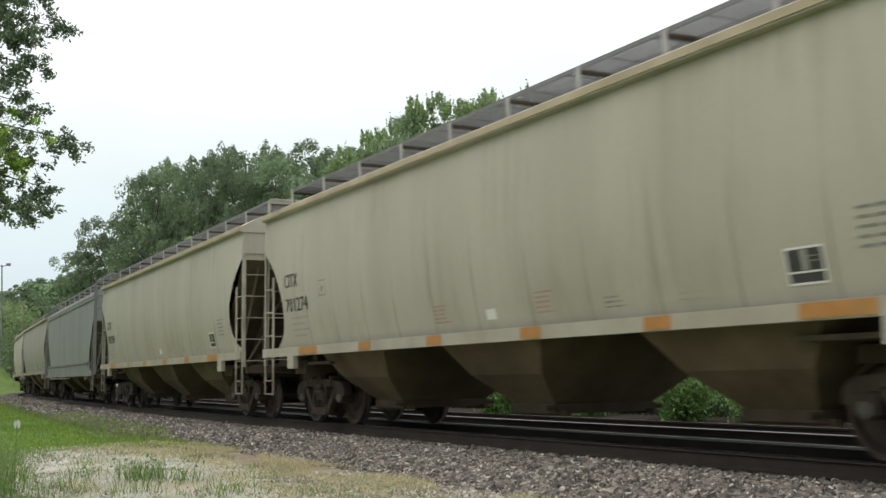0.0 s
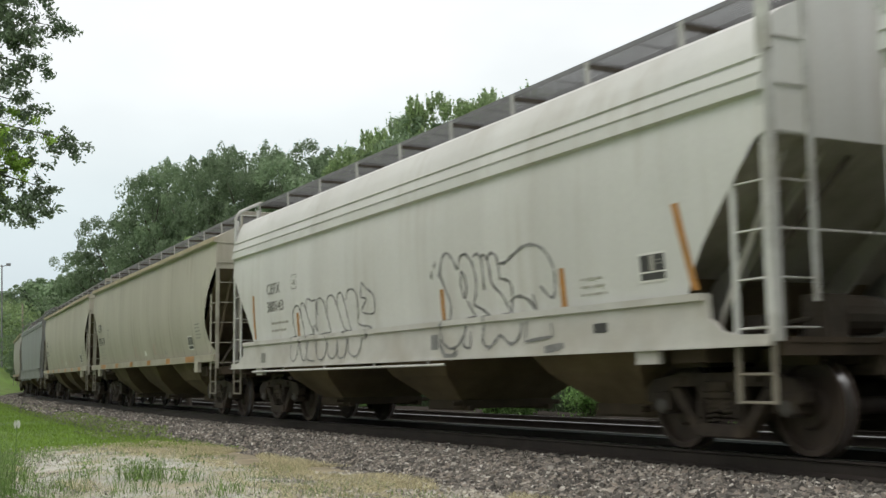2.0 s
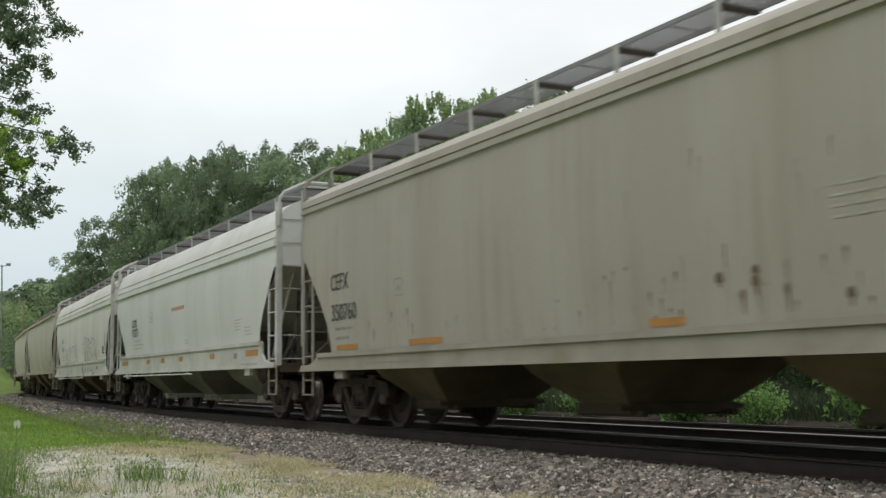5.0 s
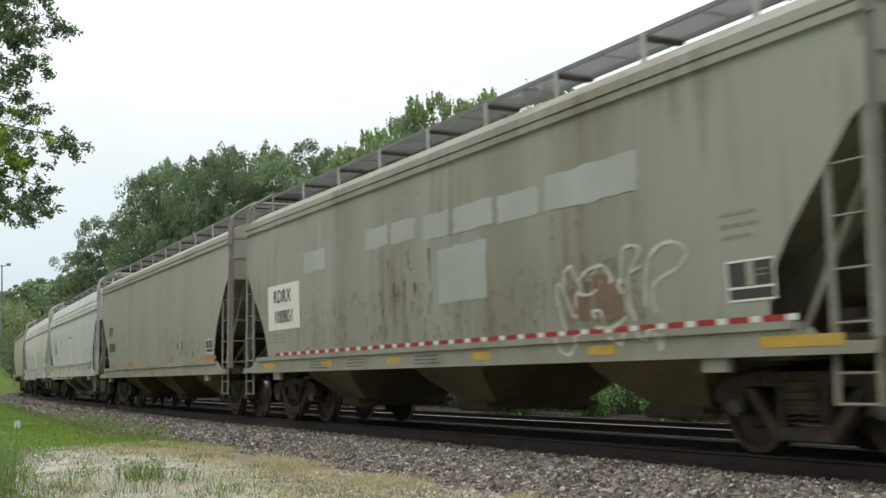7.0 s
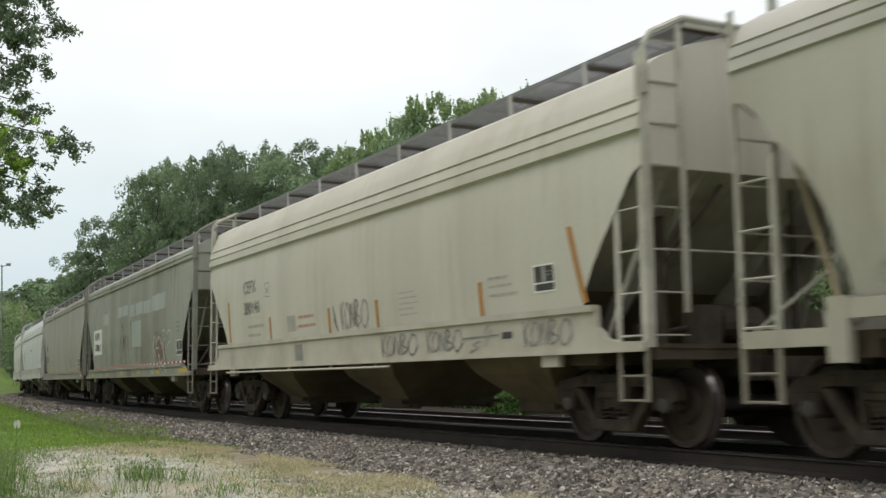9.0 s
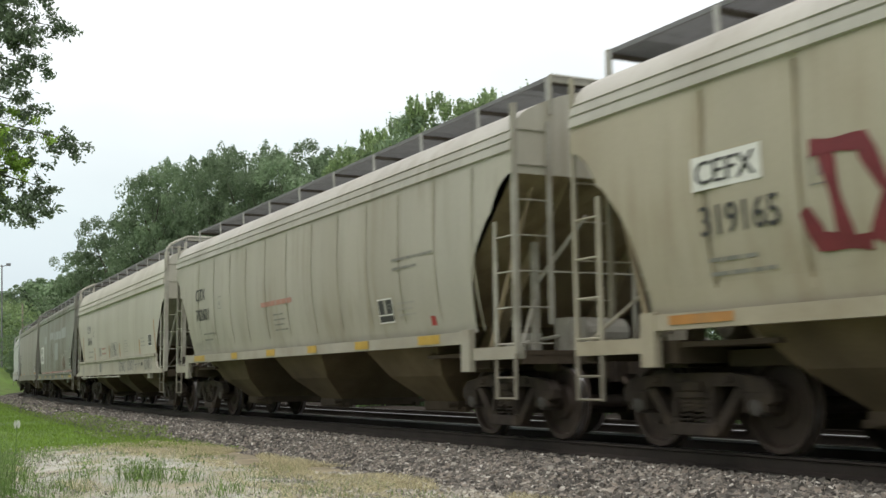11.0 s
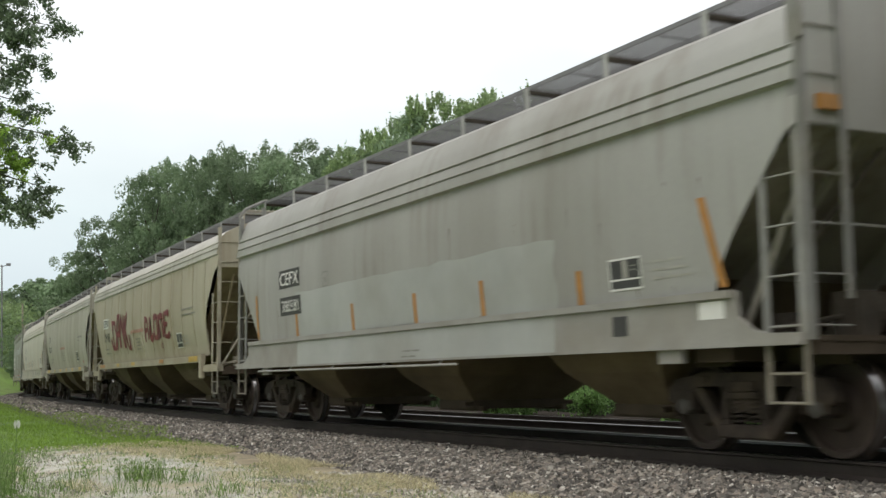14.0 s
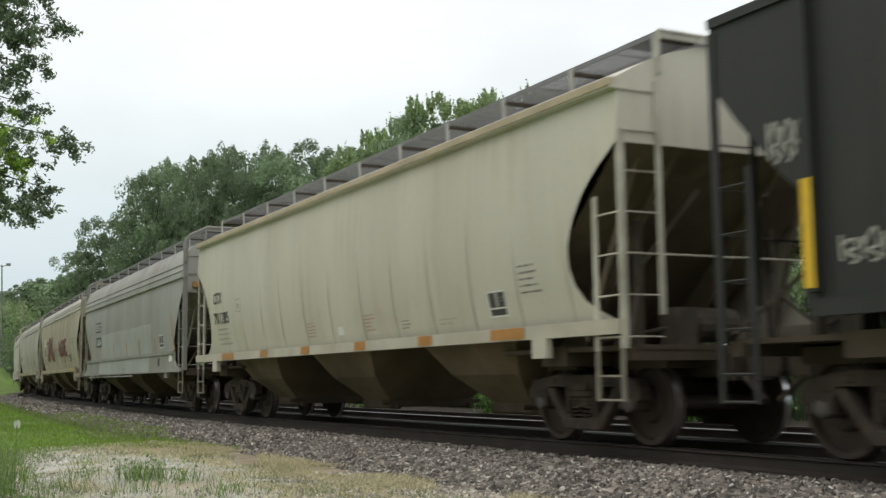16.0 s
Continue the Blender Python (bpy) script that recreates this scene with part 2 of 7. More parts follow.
M_PALE = car_paint("pale_grey_paint", (0.63, 0.632, 0.605), (0.38, 0.36, 0.31), 0.3)
M_BLUEWHITE = car_paint("cool_white_paint", (0.60, 0.615, 0.60), (0.38, 0.38, 0.35), 0.22)
M_DUSTY = car_paint("dusty_beige_grey_paint", (0.37, 0.357, 0.318), (0.25, 0.215, 0.15), 0.4)
M_GRIMY = car_paint("grimy_olive_grey_paint", (0.335, 0.343, 0.302), (0.14, 0.11, 0.075), 0.6)
M_GREY = car_paint("dull_grey_paint", (0.375, 0.372, 0.35), (0.195, 0.178, 0.145), 0.5)
M_STEELY = car_paint("steely_blue_grey_paint", (0.27, 0.285, 0.28), (0.17, 0.17, 0.15), 0.4)
M_BLACKCAR = material("black_car_paint", (0.021, 0.022, 0.0215), 0.6, vary=0.25, grain=1.2, fine=30, dirt=(0.055, 0.05, 0.043), dirt_amount=0.4, streak=True)
M_UNDER = material("grimy_brown_underframe", (0.085, 0.066, 0.048), 0.9, spec=0.2, vary=0.3, grain=2.5, fine=35, dirt=(0.06, 0.05, 0.04), dirt_amount=0.6)
M_POST = material("dull_grey_walkway_post", (0.40, 0.395, 0.375), 0.6, 0.1, vary=0.2, grain=5)
M_STIRRUP = material("grimy_tan_step", (0.24, 0.22, 0.175), 0.8, vary=0.25, grain=5, fine=30, dirt=(0.11, 0.09, 0.065), dirt_amount=0.7)
M_ROOF = material("weathered_pale_roof_paint", (0.47, 0.455, 0.405), 0.55, vary=0.12, grain=1.2, fine=25, dirt=(0.27, 0.24, 0.185), dirt_amount=0.5, streak=True)
M_BAY = material("mottled_brown_bay", (0.17, 0.132, 0.083), 0.9, vary=0.3, grain=1.5, fine=30, dirt=(0.07, 0.056, 0.042), dirt_amount=0.8, spec=0.2)
M_BAY_GREY = material("mottled_grey_bay", (0.25, 0.235, 0.19), 0.85, vary=0.25, grain=1.5, fine=30, dirt=(0.10, 0.085, 0.065), dirt_amount=0.7, spec=0.2)
M_GATE = material("dusty_pale_gate", (0.42, 0.40, 0.34), 0.8, vary=0.25, grain=3, fine=30, dirt=(0.18, 0.15, 0.11), dirt_amount=0.7, spec=0.2)
# end paints: dirty car colours, darkened for the shade under the car ends
M_BROWN_END = material("grimy_shaded_brown_end_paint", (0.19, 0.15, 0.105), 0.85, vary=0.25, grain=1.5, fine=25, dirt=(0.09, 0.07, 0.05), dirt_amount=0.6, streak=True)
M_SANDY_END = material("dusty_shaded_sand_end_paint", (0.38, 0.31, 0.20), 0.8, vary=0.2, grain=1.5, fine=25, dirt=(0.13, 0.105, 0.07), dirt_amount=0.7, streak=True)
M_GEAR = material("grimy_grey_brown_gear", (0.085, 0.074, 0.06), 0.85, spec=0.2, vary=0.35, grain=4, fine=35, dirt=(0.07, 0.05, 0.035), dirt_amount=0.7)
M_GREY_END = material("shaded_grey_end_paint", (0.37, 0.345, 0.295), 0.75, vary=0.2, grain=1.5, fine=25, dirt=(0.13, 0.11, 0.085), dirt_amount=0.7, streak=True)
M_PALE_END = material("dusty_shaded_pale_end_paint", (0.52, 0.50, 0.45), 0.75, vary=0.2, grain=1.5, fine=25, dirt=(0.22, 0.19, 0.15), dirt_amount=0.6, streak=True)
M_TRIM = material("tan_roof_trim", (0.46, 0.385, 0.27), 0.7, vary=0.2, grain=2)
M_TRUCK = material("oily_cast_steel", (0.046, 0.036, 0.029), 0.8, 0.0, vary=0.45, grain=6, fine=45, dirt=(0.105, 0.078, 0.056), dirt_amount=0.6, spec=0.3)
M_WHEEL = material("rusty_brown_wheel", (0.048, 0.034, 0.026), 0.7, 0.1, vary=0.3, grain=4, fine=40)
M_TREAD = material("polished_wheel_tread", (0.6, 0.6, 0.61), 0.3, 1.0, vary=0.1)
M_BEARING = material("dusty_bearing_cap", (0.085, 0.078, 0.07), 0.7, vary=0.2)
M_GRATE = material("galvanised_grating", (0.21, 0.21, 0.215), 0.6, 0.4, vary=0.15)
M_BLACK = material("black_lettering", (0.05, 0.05, 0.05), 0.6, vary=0.2)
M_GREYTXT = material("faded_grey_lettering", (0.23, 0.23, 0.205), 0.7, vary=0.2)
M_FAINT = material("faint_lettering", (0.37, 0.36, 0.32), 0.7, vary=0.15)
M_REDTXT = material("faded_red_lettering", (0.44, 0.24, 0.19), 0.7, vary=0.15)
M_ORANGE = material("orange_reflective_strip", (0.43, 0.20, 0.05), 0.5, vary=0.15, dirt=(0.3, 0.2, 0.1), dirt_amount=0.4)
M_YELLOW = material("yellow_reflective_strip", (0.50, 0.325, 0.05), 0.5, vary=0.15, dirt=(0.35, 0.28, 0.12), dirt_amount=0.4)
M_YELLOW_BRIGHT = material("bright_yellow_reflective_strip", (0.72, 0.46, 0.03), 0.5, vary=0.1)
M_RED = material("red_reflective_strip", (0.36, 0.03, 0.03), 0.5, vary=0.2)
M_WHITEP = material("white_paint", (0.74, 0.74, 0.70), 0.6, vary=0.06)
M_PATCH = material("grey_repaint", (0.385, 0.41, 0.395), 0.6, vary=0.1, grain=1.5, dirt=(0.3, 0.29, 0.24), dirt_amount=0.4)
M_PATCH_DULL = material("dull_grey_repaint", (0.393, 0.405, 0.387), 0.5, vary=0.1, grain=1.5, dirt=(0.24, 0.22, 0.18), dirt_amount=0.5)
M_SPRAY = material("dark_red_spray_paint", (0.175, 0.026, 0.034), 0.55, vary=0.25, grain=3, fine=30)
M_SPRAYGREY = material("thin_grey_spray_paint", (0.20, 0.20, 0.195), 0.7, vary=0.5, grain=3, fine=30)
M_SPRAYWHITE = material("thin_white_spray_paint", (0.55, 0.54, 0.49), 0.7, vary=0.2, grain=4)
M_FADED = material("faded_brown_spray_paint", (0.19, 0.13, 0.10), 0.8, vary=0.3, grain=4)
M_SEAM = material("dirty_weld_seam", (0.255, 0.212, 0.14), 0.8, vary=0.35, grain=3, fine=30)
M_SEAM_DULL = material("dull_dirty_weld_seam", (0.345, 0.325, 0.25), 0.8, vary=0.25, grain=3, fine=30)
M_SEAM_FAINT = material("faint_dirty_weld_seam", (0.325, 0.305, 0.245), 0.8, vary=0.2, grain=3, fine=30)
M_RUST = material("rust_stain", (0.105, 0.078, 0.052), 0.9, vary=0.4, grain=3)

# ladders and grab irons: the car's colour with grime, scaled down for the ends' shade
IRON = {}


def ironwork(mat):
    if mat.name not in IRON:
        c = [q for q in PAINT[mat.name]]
        IRON[mat.name] = material("grimy_shaded_ironwork_" + mat.name, [(0.86 if c[0] > 0.43 else 0.66) * q for q in c], 0.65, vary=0.2, grain=4, fine=30, dirt=(0.24, 0.21, 0.16), dirt_amount=0.6)
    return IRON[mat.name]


def sill_paint(mat):
    """The sills wear the same paint with more dirt thrown up from the wheels."""
    key = "dusty_sill_" + mat.name
    if key not in IRON:
        c = PAINT[mat.name]
        IRON[key] = material(key, [0.86 * c[0], 0.845 * c[1], 0.82 * c[2]], 0.65, vary=0.12, grain=2.5, fine=30, dirt=(0.6 * c[0], 0.54 * c[1], 0.46 * c[2]), dirt_amount=0.7, spec=0.25)
    return IRON[key]


# ---- train: shared shapes ----
GRAFF = 0.006


def mesh_of(name, bm, mat, smooth=False):
    me = bpy.data.meshes.new(name)
    bmesh.ops.recalc_face_normals(bm, faces=bm.faces)
    if smooth:
        for f in bm.faces:
            f.smooth = True
    bm.to_mesh(me)
    bm.free()
    me.materials.append(mat)
    return me


def make_wheel():
    bm = bmesh.new()
    lathe(bm, [(0.12, 0.83), (0.19, 0.82), (0.22, 0.77), (0.37, 0.755), (0.395, 0.815), (0.445, 0.818), (0.4555, 0.80), (0.459, 0.735), (0.483, 0.715), (0.483, 0.69), (0.40, 0.685), (0.36, 0.715), (0.20, 0.72), (0.12, 0.68)], steps=36)
    return mesh_of("wheel", bm, M_WHEEL)


def make_tread():
    bm = bmesh.new()
    n = 36
    a = [[bm.verts.new((r * math.cos(2 * math.pi * i / n), y, r * math.sin(2 * math.pi * i / n))) for i in range(n)] for r, y in ((0.4575, 0.798), (0.461, 0.737))]
    for i in range(n):
        bm.faces.new((a[0][i], a[0][(i + 1) % n], a[1][(i + 1) % n], a[1][i]))
    return mesh_of("tread", bm, M_TREAD, True)


def make_axle():
    bm = bmesh.new()
    lathe(bm, [(0.07, -1.08), (0.08, -0.95), (0.10, -0.84), (0.10, -0.7), (0.085, -0.3), (0.085, 0.3), (0.10, 0.7), (0.10, 0.84), (0.08, 0.95), (0.07, 1.08)], steps=14)
    return mesh_of("axle", bm, M_WHEEL)


def make_side_frame():
    bm = bmesh.new()
    top = [(-1.13, 0.50), (-1.13, 0.62), (-1.02, 0.72), (-0.55, 0.78), (0.55, 0.78), (1.02, 0.72), (1.13, 0.62), (1.13, 0.50), (1.02, 0.47), (0.98, 0.60), (0.74, 0.60), (0.66, 0.66), (-0.66, 0.66), (-0.74, 0.60), (-0.98, 0.60), (-1.02, 0.47)]
    prism(bm, top, 0.95, 1.10)
    for k in (-1, 1):
        prism(bm, [(k * 0.76, 0.62), (k * 0.62, 0.64), (k * 0.30, 0.28), (k * 0.36, 0.16)], 0.96, 1.09)
        prism(bm, [(k * 0.32, 0.66), (k * 0.23, 0.66), (k * 0.21, 0.26), (k * 0.32, 0.26)], 0.955, 1.095)
    prism(bm, [(-0.36, 0.16), (0.36, 0.16), (0.34, 0.29), (-0.34, 0.29)], 0.93, 1.12)
    box(bm, -0.22, 0.22, 0.9, 1.12, 0.53, 0.60)
    box(bm, -0.17, 0.17, 1.08, 1.135, 0.60, 0.70)
    for k in (-1, 1):
        prism(bm, [(k * 0.74, 0.60), (k * 1.03, 0.60), (k * 1.05, 0.40), (k * 0.99, 0.40), (k * 0.98, 0.52), (k * 0.79, 0.52), (k * 0.78, 0.40), (k * 0.73, 0.40)], 0.94, 1.105)
        box(bm, min(k * 0.50, k * 0.60), max(k * 0.50, k * 0.60), 1.09, 1.125, 0.68, 0.75)
        box(bm, min(k * 0.22, k * 0.30), max(k * 0.22, k * 0.30), 1.09, 1.12, 0.34, 0.50)
    bmesh.ops.bevel(bm, geom=[e for e in bm.edges], offset=0.012, segments=1, affect="EDGES")
    return mesh_of("side_frame", bm, M_TRUCK)


def make_spring():
    bm = bmesh.new()
    n = 8
    for cx in (0.0,):
        for k in range(5):
            z = 0.31 + k * 0.045
            ring = [Vector((cx + 0.085 * math.cos(2 * math.pi * i / n), 1.03 + 0.07 * math.sin(2 * math.pi * i / n), z + 0.045 * i / n)) for i in range(n + 1)]
            for p, q in zip(ring, ring[1:]):
                rod(bm, p, q, 0.016, 4)
    return mesh_of("spring", bm, M_TRUCK)


def make_bolster():
    bm = bmesh.new()
    prism(bm, [(-0.2, 0.42), (0.2, 0.42), (0.22, 0.66), (-0.22, 0.66)], -1.08, 1.08)
    box(bm, -0.7, 0.7, -0.55, -0.45, 0.30, 0.38)
    box(bm, -0.7, 0.7, 0.45, 0.55, 0.30, 0.38)
    rod(bm, (-0.42, -0.6, 0.34), (-0.42, 0.6, 0.34), 0.05)
    rod(bm, (0.42, -0.6, 0.34), (0.42, 0.6, 0.34), 0.05)
    box(bm, -0.30, 0.30, -0.30, 0.30, 0.66, 0.82)
    return mesh_of("bolster", bm, M_TRUCK)


def make_bearing():
    bm = bmesh.new()
    lathe(bm, [(0.09, 0.93), (0.092, 1.07), (0.082, 1.10), (0.05, 1.115), (0.04, 1.12)], steps=16)
    return mesh_of("bearing_cap", bm, M_BEARING)


ME_WHEEL, ME_TREAD, ME_AXLE, ME_FRAME = make_wheel(), make_tread(), make_axle(), make_side_frame()
ME_SPRING, ME_BOLSTER, ME_BEARING = make_spring(), make_bolster(), make_bearing()
FLIP = Matrix.Rotation(math.pi, 4, "Z")
WHEELSETS = []


def child(name, mesh, parent, m):
    o = new(name, mesh)
    o.parent = parent
    o.matrix_local = m
    return o


def add_trucks(car, half):
    for c in (half, -half):
        at = Matrix.Translation((c, 0, 0))
        child("bolster", ME_BOLSTER, car, at)
        for turn in (Matrix.Identity(4), FLIP):
            f = child("side_frame", ME_FRAME, car, at @ turn)
            for k in (-0.11, 0.11):
                child("spring", ME_SPRING, f, Matrix.Translation((k, 0, 0)))
            for k in (-0.889, 0.889):
                child("bearing_cap", ME_BEARING, f, Matrix.Translation((k, 0, 0.457)))
        for k in (-0.889, 0.889):
            pos = (c + k, 0, 0.459)
            ax = child("wheelset", ME_AXLE, car, Matrix.Translation(pos))
            for turn in (Matrix.Identity(4), FLIP):
                w = child("wheel", ME_WHEEL, ax, turn)
                # polished running surface lies on the wheel
                w2 = child("tread", ME_TREAD, ax, turn)
            WHEELSETS.append((ax, pos))


def add_coupler(car, hl):
    for k in (1, -1):
        bm = bmesh.new()
        box(bm, k * (hl - 0.3), k * (hl + 0.38), -0.085, 0.085, 0.79, 0.97)
        prism(bm, [(k * (hl + 0.36), 0.74), (k * (hl + 0.62), 0.74), (k * (hl + 0.66), 0.80), (k * (hl + 0.66), 0.98), (k * (hl + 0.60), 1.02), (k * (hl + 0.36), 1.02)], -0.16, 0.12)
        box(bm, k * (hl - 0.06), k * (hl + 0.12), -0.26, 0.26, 0.70, 1.06)
        rod(bm, (k * (hl + 0.05), -1.2, 0.98), (k * (hl + 0.05), 0.3, 0.98), 0.016)
        rod(bm, (k * (hl + 0.3), 0.28, 0.74), (k * (hl + 0.62), 0.30, 0.50), 0.03)
        part("coupler", bm, M_TRUCK, car)


def ladder(car, mat, k, side, hl, z0, z_corner, z_in, z_end, wide=0.09):
    """Corner ladder: side rungs along the car, end rungs across it."""
    x, y = k * (hl + 0.015), side * 1.585
    xi = k * (hl - 0.46)
    bm = bmesh.new()
    box(bm, min(x, x - k * wide), max(x, x - k * wide), y - 0.012, y + 0.012, z0, z_corner)
    box(bm, x - 0.012, x + 0.012, min(y, y - side * wide), max(y, y - side * wide), z0, z_corner)
    whole = part("side_ladder", bm, mat, car)
    bm = bmesh.new()
    box(bm, xi - 0.035, xi + 0.035, y - 0.012, y + 0.012, z0 - 0.02, z_in)
    part("stile", bm, mat, whole)
    z = z0 + 0.12
    while z < z_in + 0.02:
        bm = bmesh.new()
        rod(bm, (x, y, z), (xi, y, z), 0.0125, 5)
        part("rung", bm, mat, whole)
        z += 0.43
    bm = bmesh.new()
    yi = y - side * 0.50
    box(bm, x - 0.012, x + 0.012, yi - 0.035, yi + 0.035, z0 + 0.35, z_end)
    whole = part("end_ladder", bm, mat, car)
    z = z0 + 0.12
    while z < z_end:
        bm = bmesh.new()
        rod(bm, (x, y, z), (x, yi, z), 0.0095, 5)
        part("rung", bm, mat, whole)
        z += 0.43
    bm = bmesh.new()
    rod(bm, (x, yi, z0 + 0.98), (x, -yi, z0 + 0.98), 0.013, 5)
    part("grab_bar", bm, mat, car)
    bm = bmesh.new()
    for xx in (x - k * 0.03, xi):
        box(bm, xx - 0.03, xx + 0.03, y - 0.01, y + 0.01, 0.50, z0)
    for z in (0.515, 0.76):
        rod(bm, (x - k * 0.03, y, z), (xi, y, z), 0.014, 5)
    part("stirrup_step", bm, mat if mat is M_BLACKCAR else M_STIRRUP, car, "grimy stirrup step")


def running_board(car, mat, hl, z, y_out, roof_y, roof_z, post_gap, end_drop, wide=0.48, post_mat=None, slat=0.03):
    ze = z + 0.004
    for side in (1, -1):
        bm = bmesh.new()
        for i in range(int(wide / 0.0436)):
            y = side * (y_out - 0.006 - i * 0.046)
            box(bm, -hl - 0.05, hl + 0.05, y - 0.004, y + 0.004, z - slat, z)
        n = int(2 * hl / 0.84)
        for i in range(n + 1):
            x = -hl + i * 2 * hl / n
            box(bm, x - 0.004, x + 0.004, min(side * y_out, side * (y_out - wide + 0.01)), max(side * y_out, side * (y_out - wide + 0.01)), z - 0.025, z - 0.004)
        for yy in (y_out, y_out - wide):
            box(bm, -hl - 0.05, hl + 0.05, side * yy - 0.008, side * yy + 0.008, z - 0.045, z + 0.006)
        board = part("running_board", bm, M_GRATE, car, "grey steel grating walkway")
        n = max(2, round(2 * hl / post_gap))
        for i in range(n + 1):
            x = -hl + 0.02 + i * (2 * hl - 0.04) / n
            bm = bmesh.new()
            prism(bm, [(x - 0.045, roof_z), (x + 0.045, roof_z), (x + 0.045, z - 0.01), (x - 0.045, z - 0.01)], side * roof_y - 0.006, side * roof_y + 0.006)
            v = [q for q in bm.verts if q.co.z > z - 0.1]
            for q in v:
                q.co.y += side * 0.012
            part("bracket", bm, post_mat or mat, board, "painted steel walkway bracket")
            bm = bmesh.new()
            box(bm, x - 0.06, x + 0.06, min(side * y_out, side * (y_out - wide)), max(side * y_out, side * (y_out - wide)), z - 0.075, z - 0.046)
            part("cross_tie", bm, M_GEAR, board)
    # crossovers at the ends, with grab irons
    for k in (1, -1):
        bm = bmesh.new()
        for i in range(13):
            x = k * (hl + 0.03 - i * 0.05)
            box(bm, x - 0.005, x + 0.005, -y_out, y_out, ze - 0.03, ze)
        for yy in (-y_out, 0, y_out):
            box(bm, *sorted((k * (hl + 0.04), k * (hl - 0.60))), yy - 0.008, yy + 0.008, ze - 0.045, ze + 0.005)
        tagged(part("end_walkway", bm, M_GRATE, car, "grey steel grating walkway"), kind="stuff")
        for side in (1, -1):
            x = k * (hl + 0.035)
            bm = bmesh.new()
            if end_drop:
                pts = [(x, side * 1.56, 3.6), (x, side * 1.56, 4.1), (x, side * 1.47, 4.24), (x, side * y_out, ze + 0.02), (x, 0, ze + 0.02)]
            else:
                pts = [(x, side * y_out, 3.95), (x, side * y_out, ze + 0.01), (x, 0, ze + 0.01)]
            for p, q in zip(pts, pts[1:]):
                rod(bm, p, q, 0.034 if end_drop else 0.022, 6)
            part("grab_iron", bm, mat, car)
        bm = bmesh.new()
        box(bm, *sorted((k * (hl + 0.045), k * (hl + 0.02))), -y_out, y_out, ze - 0.075, ze + 0.01)
        part("walkway_edge", bm, mat, car)


CUTS = {
    "round": [(1.34, 0.30), (1.40, 0.42), (1.48, 0.62), (1.58, 0.78), (1.75, 0.92), (1.95, 0.99), (2.15, 0.98), (2.35, 0.90), (2.55, 0.77), (2.75, 0.60), (2.95, 0.36), (3.17, 0.02), (3.18, 0.0)],
    "oval": [(1.34, 1.18), (1.6, 1.16), (1.9, 1.10), (2.15, 1.02), (2.4, 0.88), (2.6, 0.70), (2.72, 0.58), (2.76, 0.50), (2.9, 0.42), (3.05, 0.30), (3.15, 0.16), (3.2, 0.0)],
    "diag": [(1.12, 1.22), (1.34, 1.20), (1.5, 1.16), (1.7, 1.08), (1.95, 0.90), (2.2, 0.68), (2.5, 0.40), (2.75, 0.18), (2.82, 0.1), (2.86, 0.0)],
}


def side_profile(style):
    """(y, z) points from the sill up to the roof's crown."""
    pts = []
    if style in ("round", "oval"):
        top = 3.74 if style == "round" else 3.46
        for i in range(17):
            z = 1.34 + (top - 1.34) * i / 16
            u = (z - 2.72) / (1.38 if z < 2.72 else 1.25)
            pts.append((1.625 - (0.185 if z < 2.72 else 0.075) * abs(u) ** 2.2, z))
        if style == "oval":
            pts += [(1.60, 3.465), (1.63, 3.48), (1.62, 3.58), (1.592, 3.585), (1.592, 3.60), (1.615, 3.61), (1.60, 3.70), (1.57, 3.705), (1.57, 3.72), (1.59, 3.73), (1.54, 3.83)]
        else:
            pts += [(1.60, 3.745), (1.66, 3.755), (1.66, 3.80), (1.60, 3.86)]
    elif style == "flat":
        for i in range(15):
            z = 1.34 + 1.87 * i / 14
            pts.append((1.615 - 0.085 * (max(0.0, 2.75 - z) / 1.4) ** 2 - 0.03 * (max(0.0, z - 2.75) / 0.46) ** 2, z))
        pts += [(1.60, 3.225), (1.645, 3.235), (1.635, 3.36), (1.605, 3.365), (1.605, 3.385), (1.63, 3.395), (1.60, 3.515), (1.575, 3.52), (1.575, 3.54), (1.60, 3.55), (1.555, 3.70), (1.52, 3.78)]
    else:
        for i in range(18):
            z = 1.13 + 2.46 * i / 17
            pts.append((1.61 - 0.06 * (max(0.0, 2.6 - z) / 1.47) ** 2 - 0.02 * (max(0.0, z - 2.6) / 1.0) ** 2, z))
        pts += [(1.60, 3.605), (1.63, 3.615), (1.63, 3.69), (1.605, 3.695), (1.605, 3.71), (1.63, 3.72), (1.62, 3.82), (1.56, 3.87)]
    pts += [(1.42, 3.96), (1.2, 4.08), (0.9, 4.20), (0.5, 4.31), (0.0, 4.35)]
    return pts


def seam_dent(z, depth):
    return depth * min(1.0, max(0.0, (z - 1.2) / 0.3), (3.5 - z) / 0.15) if z < 3.47 else 0.0


